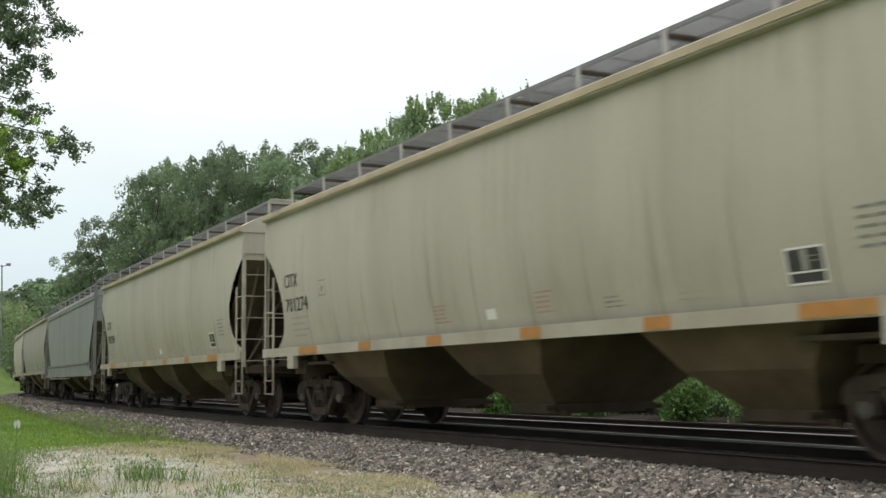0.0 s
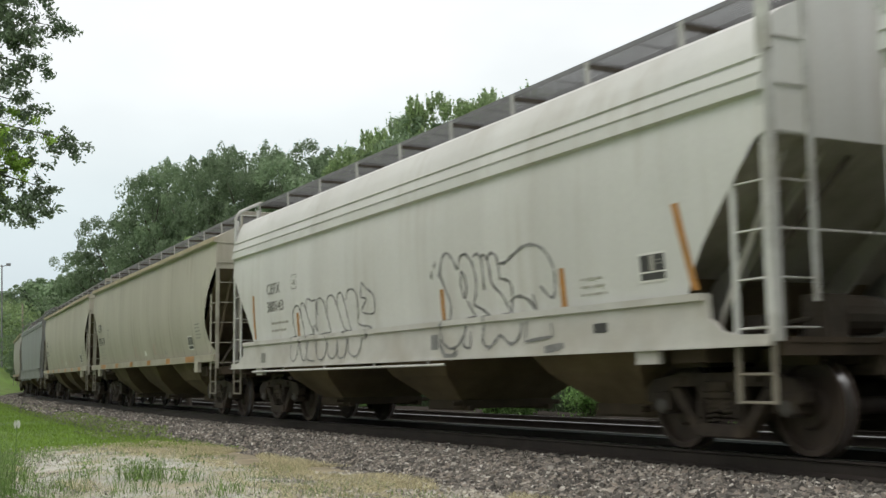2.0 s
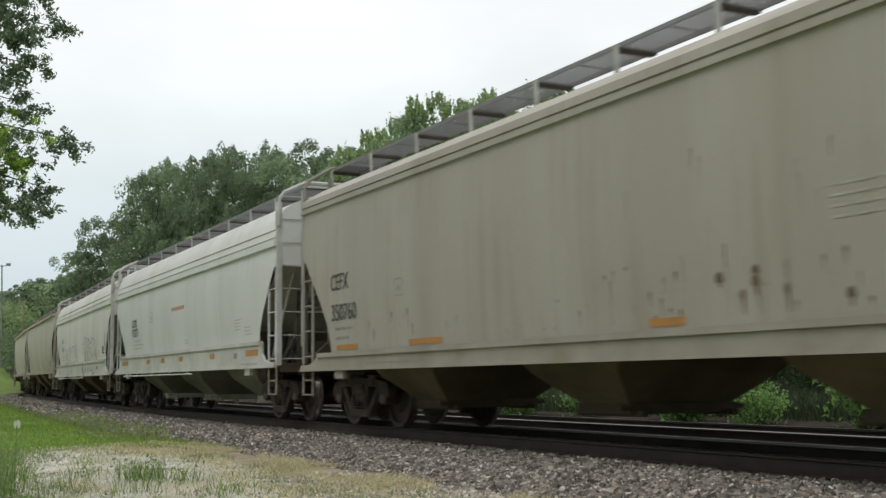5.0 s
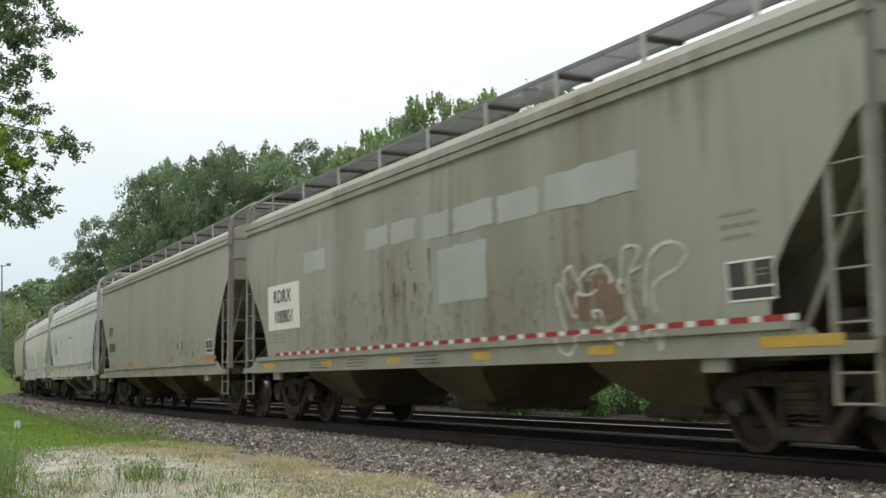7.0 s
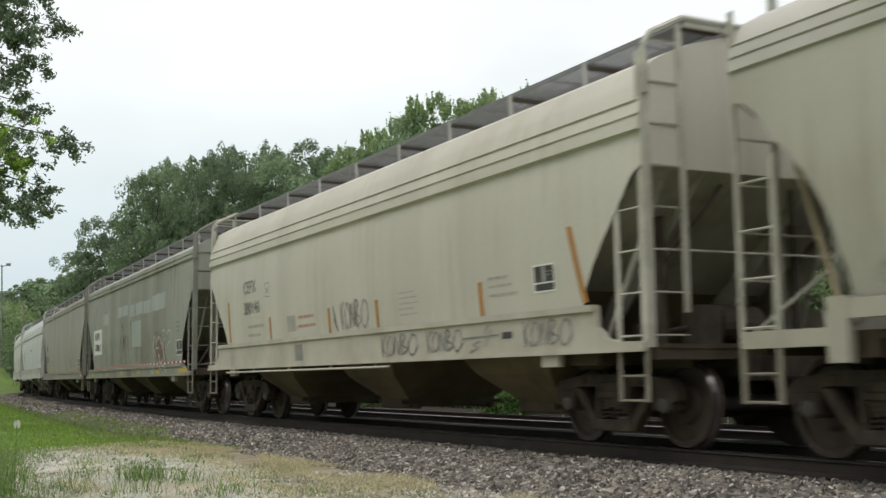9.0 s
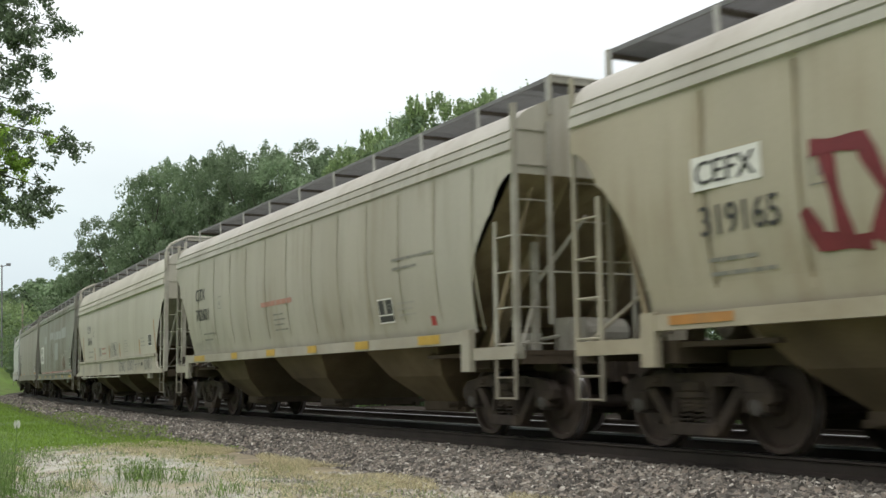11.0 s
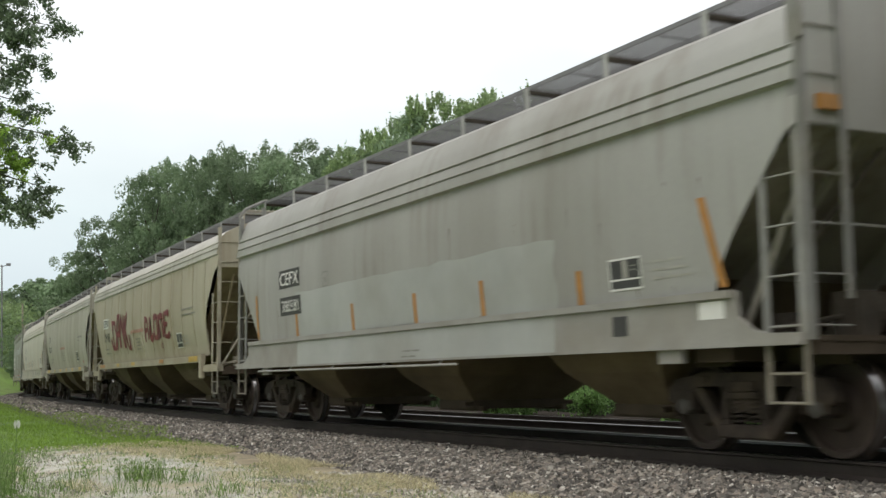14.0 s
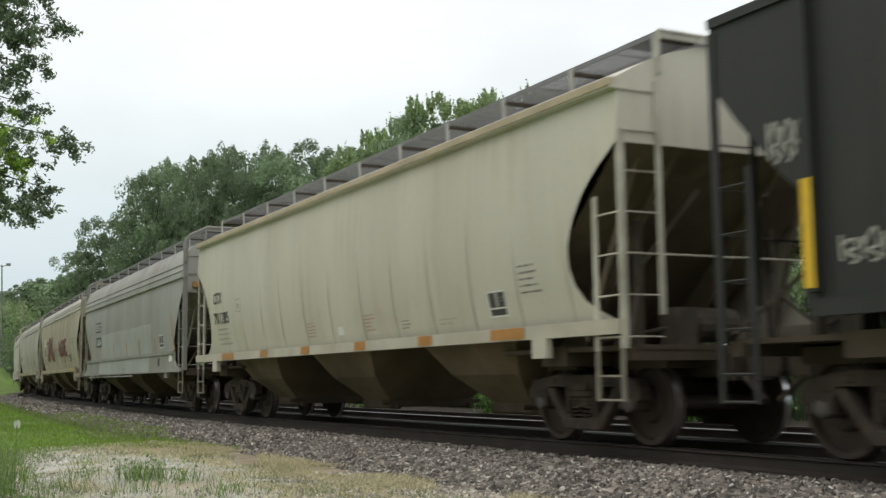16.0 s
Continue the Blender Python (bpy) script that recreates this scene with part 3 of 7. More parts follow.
def make_body(car, style, mat, hl, seams, depth, slope_mat):
    prof = side_profile(style)
    cut = CUTS["oval" if style == "oval" else "round" if style == "round" else "diag"]
    zc, dc = [c[0] for c in cut], [c[1] for c in cut]
    zk = zc[-1]
    # extra rows so that the end cut stays smooth
    rows = sorted(set([p[1] for p in prof if p[1] < 3.2] + zc))
    upper = [p for p in prof if p[1] >= 3.2]
    ys = lambda z: float(np.interp(z, [p[1] for p in prof], [p[0] for p in prof]))
    near = [(ys(z), z) for z in rows] + upper
    sect = near + [(-y, z) for y, z in near[::-1][1:]]
    xs = set(np.round(np.concatenate([np.linspace(-hl, hl, 25), np.linspace(hl - 1.3, hl, 9), np.linspace(-hl, -hl + 1.3, 9)]), 3))
    for s in seams:
        xs |= {round(s - 0.09, 3), round(s - 0.02, 3), round(s + 0.02, 3), round(s + 0.09, 3)}
    xs = sorted(xs)
    bm = bmesh.new()
    grid = []
    for x in xs:
        col = []
        for y, z in sect:
            lim = hl - float(np.interp(z, zc, dc))
            xx = max(-lim, min(lim, x))
            yy = y
            if seams and abs(y) > 1.5 and z < 3.47:
                near_seam = min(abs(x - s) for s in seams)
                dent = depth * max(0.0, 1 - near_seam / 0.10) + 0.35 * depth * max(0.0, 1 - near_seam / 0.5)
                fade = min(1.0, max(0.0, (z - 1.2) / 0.3), (3.5 - z) / 0.15)
                yy = y - math.copysign(dent * fade, y)
            col.append(bm.verts.new((xx, yy, z)))
        grid.append(col)
    for a, b in zip(grid, grid[1:]):
        for i in range(len(sect) - 1):
            bm.faces.new((a[i], a[i + 1], b[i + 1], b[i]))
    # end sheets above the slope
    for k in (0, -1):
        ring = [grid[k][i] for i, (y, z) in enumerate(sect) if z >= zk - 1e-6]
        bm.faces.new(ring)
    bmesh.ops.remove_doubles(bm, verts=bm.verts, dist=0.0008)
    for f in bm.faces:
        f.smooth = True
    bm.normal_update()
    for e in bm.edges:
        if len(e.link_faces) == 2 and e.calc_face_angle(0) > 0.3:
            e.smooth = False
    for f in bm.faces:
        if style == "oval" and f.calc_center_median().z > 3.47 and abs(f.normal.x) < 0.9:
            f.material_index = 1
    body = part("body", bm, mat, car)
    body.data.materials.append(M_ROOF if style == "oval" else mat)
    # dirty weld seams down the side sheets
    if style in ("round", "oval"):
        for s in seams:
            bm = bmesh.new()
            rows = []
            reach = 3.42 if style == "oval" else 2.75 + 0.45 * noise.noise(Vector((s * 1.7, hl * 9, 0.0)))
            for i in range(13):
                z = 1.36 + (reach - 1.36) * i / 12
                wz = (0.026 if style == "oval" else 0.024 * (1 - i / 12.2)) * (0.75 + 0.5 * noise.noise(Vector((s * 3, z * 2.5, 0.3))))
                rows.append([bm.verts.new((s + d * wz, ys(z) - seam_dent(z, depth) * 0.92 + 0.005, z)) for d in (-1, 1)])
            for a, b in zip(rows, rows[1:]):
                bm.faces.new((a[0], a[1], b[1], b[0]))
            part("weld_seam", bm, M_SEAM if mat is M_SAND else M_SEAM_DULL if style == "oval" else M_SEAM_FAINT, car, "dirty weld seam")
    # slope sheets with stiffeners; their paint includes the shade of the end recess
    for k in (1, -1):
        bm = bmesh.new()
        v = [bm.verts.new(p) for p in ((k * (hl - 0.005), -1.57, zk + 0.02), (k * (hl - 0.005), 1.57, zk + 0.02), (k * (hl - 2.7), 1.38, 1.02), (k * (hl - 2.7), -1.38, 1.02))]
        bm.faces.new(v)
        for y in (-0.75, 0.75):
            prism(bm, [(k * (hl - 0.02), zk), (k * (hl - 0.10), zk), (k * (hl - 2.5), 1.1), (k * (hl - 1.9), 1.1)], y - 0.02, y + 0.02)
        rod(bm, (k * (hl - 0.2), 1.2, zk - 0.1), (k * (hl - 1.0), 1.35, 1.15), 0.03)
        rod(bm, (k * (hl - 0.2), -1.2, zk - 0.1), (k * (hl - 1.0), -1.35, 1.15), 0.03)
        part("slope_sheet", bm, slope_mat, car, "grimy sloping end sheet with the shade of the recess in its paint")
    return ys


def add_underframe(car, hl, half, z_bot, bay_mat, gate_mat, gear_mat):
    for k in (1, -1):
        bm = bmesh.new()
        box(bm, *sorted((k * 5.3, k * hl)), -1.42, 1.42, 1.03, 1.08)
        part("end_platform", bm, M_UNDER, car, "grimy end platform")
        bm = bmesh.new()
        box(bm, *sorted((k * 5.5, k * (half - 0.35))), -0.9, 0.9, 0.84, 1.0)
        box(bm, *sorted((k * (half + 0.35), k * (hl - 0.25))), -0.85, 0.85, 0.84, 1.0)
        part("draft_gear", bm, M_UNDER, car)
        bm = bmesh.new()
        box(bm, *sorted((k * (hl - 0.16), k * (hl - 0.01))), -1.48, 1.48, 0.92, 1.05)
        part("end_sill", bm, M_UNDER, car)
        bm = bmesh.new()
        box(bm, *sorted((k * 4.9, k * hl)), -0.3, 0.3, 0.74, 1.04)
        part("centre_sill", bm, M_UNDER, car)
        bm = bmesh.new()
        box(bm, k * half - 0.25, k * half + 0.25, -1.45, 1.45, 0.88, 1.1)
        part("body_bolster", bm, M_UNDER, car)
        bm = bmesh.new()
        lathe(bm, [(0.05, -0.5), (0.19, -0.46), (0.2, 0.1), (0.17, 0.16), (0.05, 0.18)], steps=16, cx=k * (hl - 0.75), cz=1.33)
        box(bm, k * (hl - 0.5) - 0.16, k * (hl - 0.5) + 0.16, 0.35, 0.62, 1.08, 1.5)
        box(bm, k * (hl - 0.95) - 0.12, k * (hl - 0.95) + 0.12, 0.7, 0.95, 1.08, 1.32)
        rod(bm, (k * (hl - 0.5), 0.5, 1.3), (k * (hl - 0.9), 1.2, 1.15), 0.025)
        rod(bm, (k * (hl - 0.35), -0.4, 1.1), (k * (hl - 0.35), -0.4, 2.4), 0.03)
        part("brake_gear", bm, gear_mat, car, "grimy brake reservoir and valves")
        for y in (-0.95, 0.95):
            bm = bmesh.new()
            box(bm, *sorted((k * (hl - 0.62), k * (hl - 0.54))), y - 0.04, y + 0.04, 1.06, 2.45)
            rod(bm, (k * (hl - 0.58), y, 1.9), (k * (hl - 0.1), y * 0.5, 2.75), 0.03, 5)
            rod(bm, (k * (hl - 0.58), y, 1.75), (k * (hl - 0.05), y * 1.55, 1.12), 0.022, 5)
            part("end_brace", bm, gear_mat, car)
    for c in (4.4, 0.0, -4.4):
        bm = bmesh.new()
        sq = ((-1, -1), (1, -1), (1, 1), (-1, 1))
        rings = [[bm.verts.new((c + sx * hx, sy * hy, z)) for sx, sy in sq] for hx, hy, z in ((2.2, 1.36, 2.45), (1.24, 1.43, 1.2), (0.88, 1.18, 0.80), (0.48, 0.74, z_bot + 0.14))]
        for lo, hi in zip(rings[1:], rings):
            for i in range(4):
                bm.faces.new((hi[i], hi[(i + 1) % 4], lo[(i + 1) % 4], lo[i]))
        bm.faces.new(rings[-1])
        bay = part("hopper_bay", bm, bay_mat, car, "mottled sloping hopper bay")
        bm = bmesh.new()
        box(bm, c - 0.54, c + 0.54, -0.76, 0.76, z_bot + 0.03, z_bot + 0.15)
        box(bm, c - 0.66, c + 0.66, -0.70, -0.62, z_bot, z_bot + 0.07)
        box(bm, c - 0.66, c + 0.66, 0.62, 0.70, z_bot, z_bot + 0.07)
        rod(bm, (c - 0.5, -0.9, z_bot + 0.1), (c - 0.5, 0.9, z_bot + 0.1), 0.035)
        part("outlet_gate", bm, gate_mat, bay)


def add_hatches(car, hl):
    for i in range(4):
        x = -hl * 0.72 + i * hl * 0.48
        bm = bmesh.new()
        box(bm, x - 1.6, x + 1.6, -0.22, 0.22, 4.30, 4.44)
        box(bm, x - 1.66, x + 1.66, -0.27, 0.27, 4.42, 4.48)
        bmesh.ops.bevel(bm, geom=bm.edges[:], offset=0.02, segments=1)
        part("roof_hatch", bm, M_DUSTY, car)


# ---- lettering and paint on the near side ----
rng = random.Random(7)
GLYPHS = {}


def glyphs(text):
    if text not in GLYPHS:
        cu = bpy.data.curves.new("lettering", "FONT")
        cu.body, cu.size, cu.resolution_u = text, 1.0, 3
        o = new("lettering", cu)
        me = bpy.data.meshes.new_from_object(o.evaluated_get(bpy.context.evaluated_depsgraph_get()))
        v = np.array([q.co[:2] for q in me.vertices])
        GLYPHS[text] = (v - v.min(0), [list(p.vertices) for p in me.polygons], (v.max(0) - v.min(0)))
        bpy.data.objects.remove(o)
        bpy.data.meshes.remove(me)
    return GLYPHS[text]


def lettering(car, text, x0, x1, z0, z1, ys, mat, bold=0.0, lift=GRAFF):
    """Words that fill x0..x1 (x0 on the reader's left) and z0..z1 of the side."""
    v, faces, size = glyphs(text)
    bm = bmesh.new()
    for dx in ((0.0,) if not bold else (-bold, 0.0, bold)):
        vs = []
        for a, b in v:
            z = z0 + b / size[1] * (z1 - z0)
            vs.append(bm.verts.new((x0 + (a / size[0]) * (x1 - x0) + dx, ys(z) + lift + abs(dx) * 0.01, z)))
        for f in faces:
            try:
                bm.faces.new([vs[i] for i in f])
            except ValueError:
                pass
    ob = part("lettering", bm, mat, car, "stencilled lettering")
    ob.data["text"] = text
    return ob


def patch(car, name, x0, x1, z0, z1, ys, mat, lift=0.004, label="", lean=0.0):
    bm = bmesh.new()
    n = max(1, int(abs(z1 - z0) / 0.15))
    rows = []
    for i in range(n + 1):
        z = z0 + (z1 - z0) * i / n
        d = lean * i / n
        rows.append([bm.verts.new((x0 + d, ys(z) + lift, z)), bm.verts.new((x1 + d, ys(z) + lift, z))])
    for a, b in zip(rows, rows[1:]):
        bm.faces.new((a[0], a[1], b[1], b[0]))
    return part(name, bm, mat, car, label)


def bars(car, x0, x1, z0, z1, lines, ys, mat, ragged=0.35):
    """Small print that cannot be read: plain bars."""
    bm = bmesh.new()
    pitch = (z1 - z0) / (lines - 0.6) if lines > 1 else (z1 - z0)
    h = pitch * 0.4 if lines > 1 else pitch
    for i in range(lines):
        z = z1 - h - i * pitch
        e = x1 - (x1 - x0) * random.uniform(0, ragged)
        x, d = x0, (1 if x1 > x0 else -1)
        h2 = h * 0.75
        while (e - x) * d > 0.03:
            w = min(random.uniform(0.07, 0.26), (e - x) * d)
            v = [bm.verts.new((a, ys(b) + 0.004, b)) for a, b in ((x, z), (x + d * w, z), (x + d * w, z + h2), (x, z + h2))]
            bm.faces.new(v)
            x += d * (w + 0.035)
    return tagged(part("small_print", bm, mat, car), kind="stuff")


def dashes(car, x0, x1, z0, z1, n, ys, mat):
    """A line of small print: word-long plain bars."""
    bm = bmesh.new()
    x = x0
    for i in range(n):
        w = (x1 - x0) / n * random.uniform(0.84, 0.95)
        v = [bm.verts.new((a, ys(z) + 0.004, z)) for a, z in ((x, z0), (x + w, z0), (x + w, z1), (x, z1))]
        bm.faces.new(v)
        x += (x1 - x0) / n
    return tagged(part("small_print", bm, mat, car), kind="stuff")


def ragged_patch(car, name, x0, x1, z0, z1, ys, mat, lift, label, wob=0.035):
    """A rolled-on patch of paint with uneven edges."""
    bm = bmesh.new()
    n, m = 24, 6
    grid = []
    for j in range(m + 1):
        row = []
        for i in range(n + 1):
            u, v = i / n, j / m
            x = x0 + (x1 - x0) * u + wob * noise.noise(Vector((z0 * 7 + v * 3, x0, 1 if u < 0.5 else 2))) * (2 if i in (0, n) else 0.3)
            z = z0 + (z1 - z0) * v + wob * noise.noise(Vector((x * 3.1, z0 * 5, v * 2))) * (1.6 if j in (0, m) else 0.3)
            row.append(bm.verts.new((x, ys(z) + lift, z)))
        grid.append(row)
    for a, b in zip(grid, grid[1:]):
        for i in range(n):
            bm.faces.new((a[i], a[i + 1], b[i + 1], b[i]))
    return part(name, bm, mat, car, label)


def strokes(car, lines, x0, x1, z0, z1, width, ys, mat, label, name="graffiti"):
    """Brush or spray strokes: polylines in a unit box, u to the reader's right, v up."""
    whole, lift = None, GRAFF
    for line in lines:
        bm = bmesh.new()
        corners = [Vector((x0 + u * (x1 - x0), z0 + v * (z1 - z0))) for u, v in line]
        pts = [corners[0]]
        for p, q in zip(corners, corners[1:]):
            n = max(1, int((q - p).length / 0.10))
            pts += [p.lerp(q, i / n) for i in range(1, n + 1)]
        left, right = [], []
        for i, p in enumerate(pts):
            d = (pts[min(i + 1, len(pts) - 1)] - pts[max(i - 1, 0)]).normalized()
            nrm = Vector((-d.y, d.x)) * width / 2 * (0.85 + 0.22 * math.sin(i * 0.9 + 3 * lift * 1e3))
            a, b = p + nrm, p - nrm
            left.append(bm.verts.new((a.x, ys(a.y) + lift, a.y)))
            right.append(bm.verts.new((b.x, ys(b.y) + lift, b.y)))
        for i in range(len(pts) - 1):
            bm.faces.new((left[i], left[i + 1], right[i + 1], right[i]))
        if whole is None:
            whole = part(name, bm, mat, car, label)
        else:
            part("stroke", bm, mat, whole)
        lift += 0.0006
    return whole


def smooth_line(pts, n=7):
    out = []
    for i in range(len(pts) - 1):
        p0, p1, p2, p3 = pts[max(i - 1, 0)], pts[i], pts[i + 1], pts[min(i + 2, len(pts) - 1)]
        for k in range(n):
            t = k / n
            out.append(tuple(0.5 * (2 * p1[j] + (p2[j] - p0[j]) * t + (2 * p0[j] - 5 * p1[j] + 4 * p2[j] - p3[j]) * t * t + (3 * p1[j] - p0[j] - 3 * p2[j] + p3[j]) * t ** 3) for j in (0, 1)))
    out.append(tuple(pts[-1]))
    return out


THROW_A = [smooth_line(q) for q in (
    [(0.07, 0.39), (0.03, 0.58), (0.02, 0.8), (0.06, 0.94), (0.11, 0.92), (0.14, 0.72), (0.17, 0.45), (0.18, 0.38)],
    [(0.04, 0.32), (0.03, 0.14), (0.07, 0.05), (0.12, 0.14), (0.14, 0.3), (0.16, 0.38), (0.17, 0.26), (0.19, 0.1), (0.22, 0.05), (0.25, 0.14), (0.27, 0.35)],
    [(0.14, 0.75), (0.13, 0.9), (0.16, 0.98), (0.20, 0.88), (0.24, 0.66), (0.28, 0.5), (0.26, 0.4)],
    [(0.22, 0.75), (0.21, 0.96), (0.24, 1.03), (0.29, 0.98), (0.34, 0.97), (0.33, 0.7), (0.34, 0.5), (0.3, 0.6), (0.28, 0.45)],
    [(0.26, 0.35), (0.26, 0.08), (0.36, 0.04)],
    [(0.35, 0.75), (0.36, 0.97), (0.40, 1.0), (0.44, 0.92), (0.47, 0.7), (0.5, 0.5), (0.47, 0.44), (0.43, 0.47)],
    [(0.38, 0.4), (0.38, 0.15), (0.42, 0.05), (0.47, 0.08), (0.50, 0.2), (0.51, 0.4)])]
THROW_B = [smooth_line(q) for q in (
    [(0.47, 0.75), (0.48, 0.95), (0.52, 1.02), (0.57, 0.95), (0.62, 0.7), (0.66, 0.5), (0.73, 0.42)],
    [(0.52, 0.3), (0.52, 0.14), (0.57, 0.06), (0.62, 0.14), (0.63, 0.35)],
    [(0.60, 0.85), (0.61, 1.0), (0.65, 1.02), (0.68, 0.9), (0.71, 0.65), (0.74, 0.42)],
    [(0.64, 0.3), (0.64, 0.1), (0.69, 0.06), (0.73, 0.15), (0.75, 0.38)],
    [(0.70, 0.9), (0.72, 1.02), (0.77, 1.05), (0.82, 0.95), (0.83, 0.7), (0.82, 0.55), (0.88, 0.5), (0.94, 0.48), (0.97, 0.38), (0.93, 0.3)],
    [(0.76, 0.33), (0.77, 0.14), (0.83, 0.07), (0.88, 0.14), (0.91, 0.33)],
    [(0.88, 1.12), (0.87, 0.92), (0.92, 0.87), (0.87, 0.72), (0.93, 0.66), (1.0, 0.68), (1.0, 0.9), (0.93, 1.02), (0.88, 1.12)])]
THROW_C = [smooth_line(q) for q in (
    [(0.17, 0.84), (0.13, 0.95), (0.07, 1.02), (0.02, 0.95), (0.01, 0.81), (0.05, 0.65), (0.09, 0.5), (0.06, 0.34), (0.03, 0.25), (0.06, 0.13), (0.13, 0.07), (0.2, 0.1), (0.26, 0.2)],
    [(0.18, 0.83), (0.2, 0.94), (0.25, 0.97), (0.31, 0.88), (0.34, 0.73), (0.33, 0.57), (0.31, 0.48), (0.39, 0.41), (0.45, 0.33), (0.43, 0.22)],
    [(0.21, 0.81), (0.2, 0.68), (0.23, 0.55), (0.25, 0.67), (0.23, 0.78), (0.21, 0.81)],
    [(0.25, 0.52), (0.3, 0.39), (0.32, 0.35)], [(0.28, 0.28), (0.25, 0.11), (0.31, 0.07), (0.32, 0.22)],
    [(0.33, 0.93), (0.36, 0.95), (0.4, 0.88), (0.41, 0.6)])]
THROW_D = [smooth_line(q) for q in (
    [(0.4, 0.92), (0.43, 0.92), (0.46, 0.82), (0.48, 0.65), (0.56, 0.52), (0.62, 0.35)],
    [(0.45, 0.88), (0.48, 0.93), (0.53, 0.88), (0.55, 0.67)],
    [(0.55, 0.82), (0.6, 0.82), (0.66, 0.87), (0.75, 0.93), (0.82, 0.93), (0.9, 0.87), (0.96, 0.73), (0.97, 0.57), (0.94, 0.45), (0.86, 0.56)],
    [(0.56, 0.68), (0.63, 0.63), (0.64, 0.5), (0.62, 0.35)],
    [(0.62, 0.46), (0.68, 0.5), (0.76, 0.46), (0.81, 0.37), (0.8, 0.5)],
    [(0.44, 0.24), (0.43, 0.12), (0.48, 0.06), (0.54, 0.12), (0.58, 0.16), (0.66, 0.08), (0.73, 0.14), (0.75, 0.26)])] + [[(0.79, 0.27), (0.775, 0.09), (0.98, 0.12), (0.97, 0.23)]]
THROW_W = [smooth_line(q) for q in (
    [(0.06, 0.27), (0.01, 0.49), (0.0, 0.67), (0.04, 0.71), (0.08, 0.58), (0.14, 0.38), (0.16, 0.58), (0.21, 0.64), (0.15, 0.8), (0.13, 0.87), (0.07, 0.8), (0.08, 0.69)],
    [(0.04, 0.2), (0.05, 0.09), (0.13, 0.04), (0.19, 0.13), (0.22, 0.22)],
    [(0.19, 0.71), (0.25, 0.79), (0.33, 0.82), (0.31, 0.69), (0.46, 0.66), (0.54, 0.53), (0.54, 0.36), (0.44, 0.27), (0.30, 0.28)],
    [(0.33, 0.82), (0.4, 0.82), (0.48, 0.64), (0.52, 0.69)], [(0.31, 0.36), (0.29, 0.42), (0.35, 0.42), (0.37, 0.3)],
    [(0.53, 0.64), (0.54, 0.89), (0.58, 0.96), (0.67, 0.92), (0.6, 0.74), (0.67, 0.77)], [(0.58, 0.71), (0.57, 0.55), (0.61, 0.31)])]
THROW_X = [smooth_line(q) for q in (
    [(0.69, 0.42), (0.7, 0.67), (0.74, 0.84), (0.83, 0.93), (0.94, 0.91), (0.98, 0.82), (0.92, 0.71), (0.79, 0.64), (0.74, 0.53), (0.76, 0.36)],
    [(0.48, 0.18), (0.54, 0.11), (0.59, 0.2)], [(0.67, 0.22), (0.72, 0.13), (0.77, 0.22)], [(0.18, 0.6), (0.27, 0.58), (0.34, 0.62)], [(0.8, 0.2), (0.82, 0.05), (0.85, 0.18)])]
TAG = [[(0.03, 1.0), (0.08, 0.0)]] + [smooth_line(q) for q in (
    [(0.17, 1.0), (0.07, 0.5), (0.2, 0.02)], [(0.27, 0.95), (0.2, 0.5), (0.26, 0.05), (0.36, 0.3), (0.34, 0.8), (0.27, 0.95)],
    [(0.4, 0.05), (0.41, 0.9), (0.47, 0.5), (0.52, 0.1), (0.54, 0.95)], [(0.6, 0.05), (0.58, 0.95), (0.68, 0.85), (0.61, 0.52), (0.74, 0.3), (0.6, 0.05)],
    [(0.86, 0.95), (0.76, 0.5), (0.84, 0.02), (0.98, 0.35), (0.95, 0.85), (0.86, 0.95)])]


def over_sill(ys, top):
    """The near face from the sill, over its ledge, up the side sheet."""
    return lambda z: 1.641 if z < top - 0.01 else 1.677 if z < top + 0.08 else ys(z)


def bubble_row(n, rng, tall=0.25):
    """Outlined balloon letters side by side, as unreadable loops."""
    lines = []
    w = 1.0 / n
    for i in range(n):
        a, b = i * w, (i + 1.12) * w
        top = 1 - rng.uniform(0, tall)
        lines.append(smooth_line([(a + 0.1 * w, 0.3), (a + 0.02 * w, 0.62 * top), (a + 0.3 * w, 0.97 * top), (a + 0.7 * w, top), (b - 0.02 * w, 0.75 * top), (b - 0.2 * w, 0.4), (b - 0.05 * w, 0.18), (b - 0.35 * w, 0.0), (a + 0.3 * w, 0.03), (a + 0.02 * w, 0.2), (a + 0.12 * w, 0.42)]))
        if i % 2 == 0:
            lines.append(smooth_line([(a + 0.42 * w, 0.42), (a + 0.4 * w, 0.62), (a + 0.6 * w, 0.68), (a + 0.66 * w, 0.5), (a + 0.5 * w, 0.36)]))
        else:
            lines.append(smooth_line([(a + 0.5 * w, 0.12), (a + 0.62 * w, 0.3), (a + 0.45 * w, 0.45)]))
    return lines


def scribble_row(n, rng):
    lines = []
    w = 1.0 / n
    for i in range(n):
        a = i * w
        lines.append(smooth_line([(a + 0.1 * w, 0.9 * rng.uniform(0.8, 1)), (a + 0.15 * w, 0.1), (a + 0.2 * w, 0.55), (a + 0.7 * w, rng.uniform(0.6, 0.95)), (a + 0.85 * w, 0.45), (a + 0.4 * w, 0.35), (a + 0.9 * w, 0.12), (a + 0.55 * w, 0.0)]))
    return lines


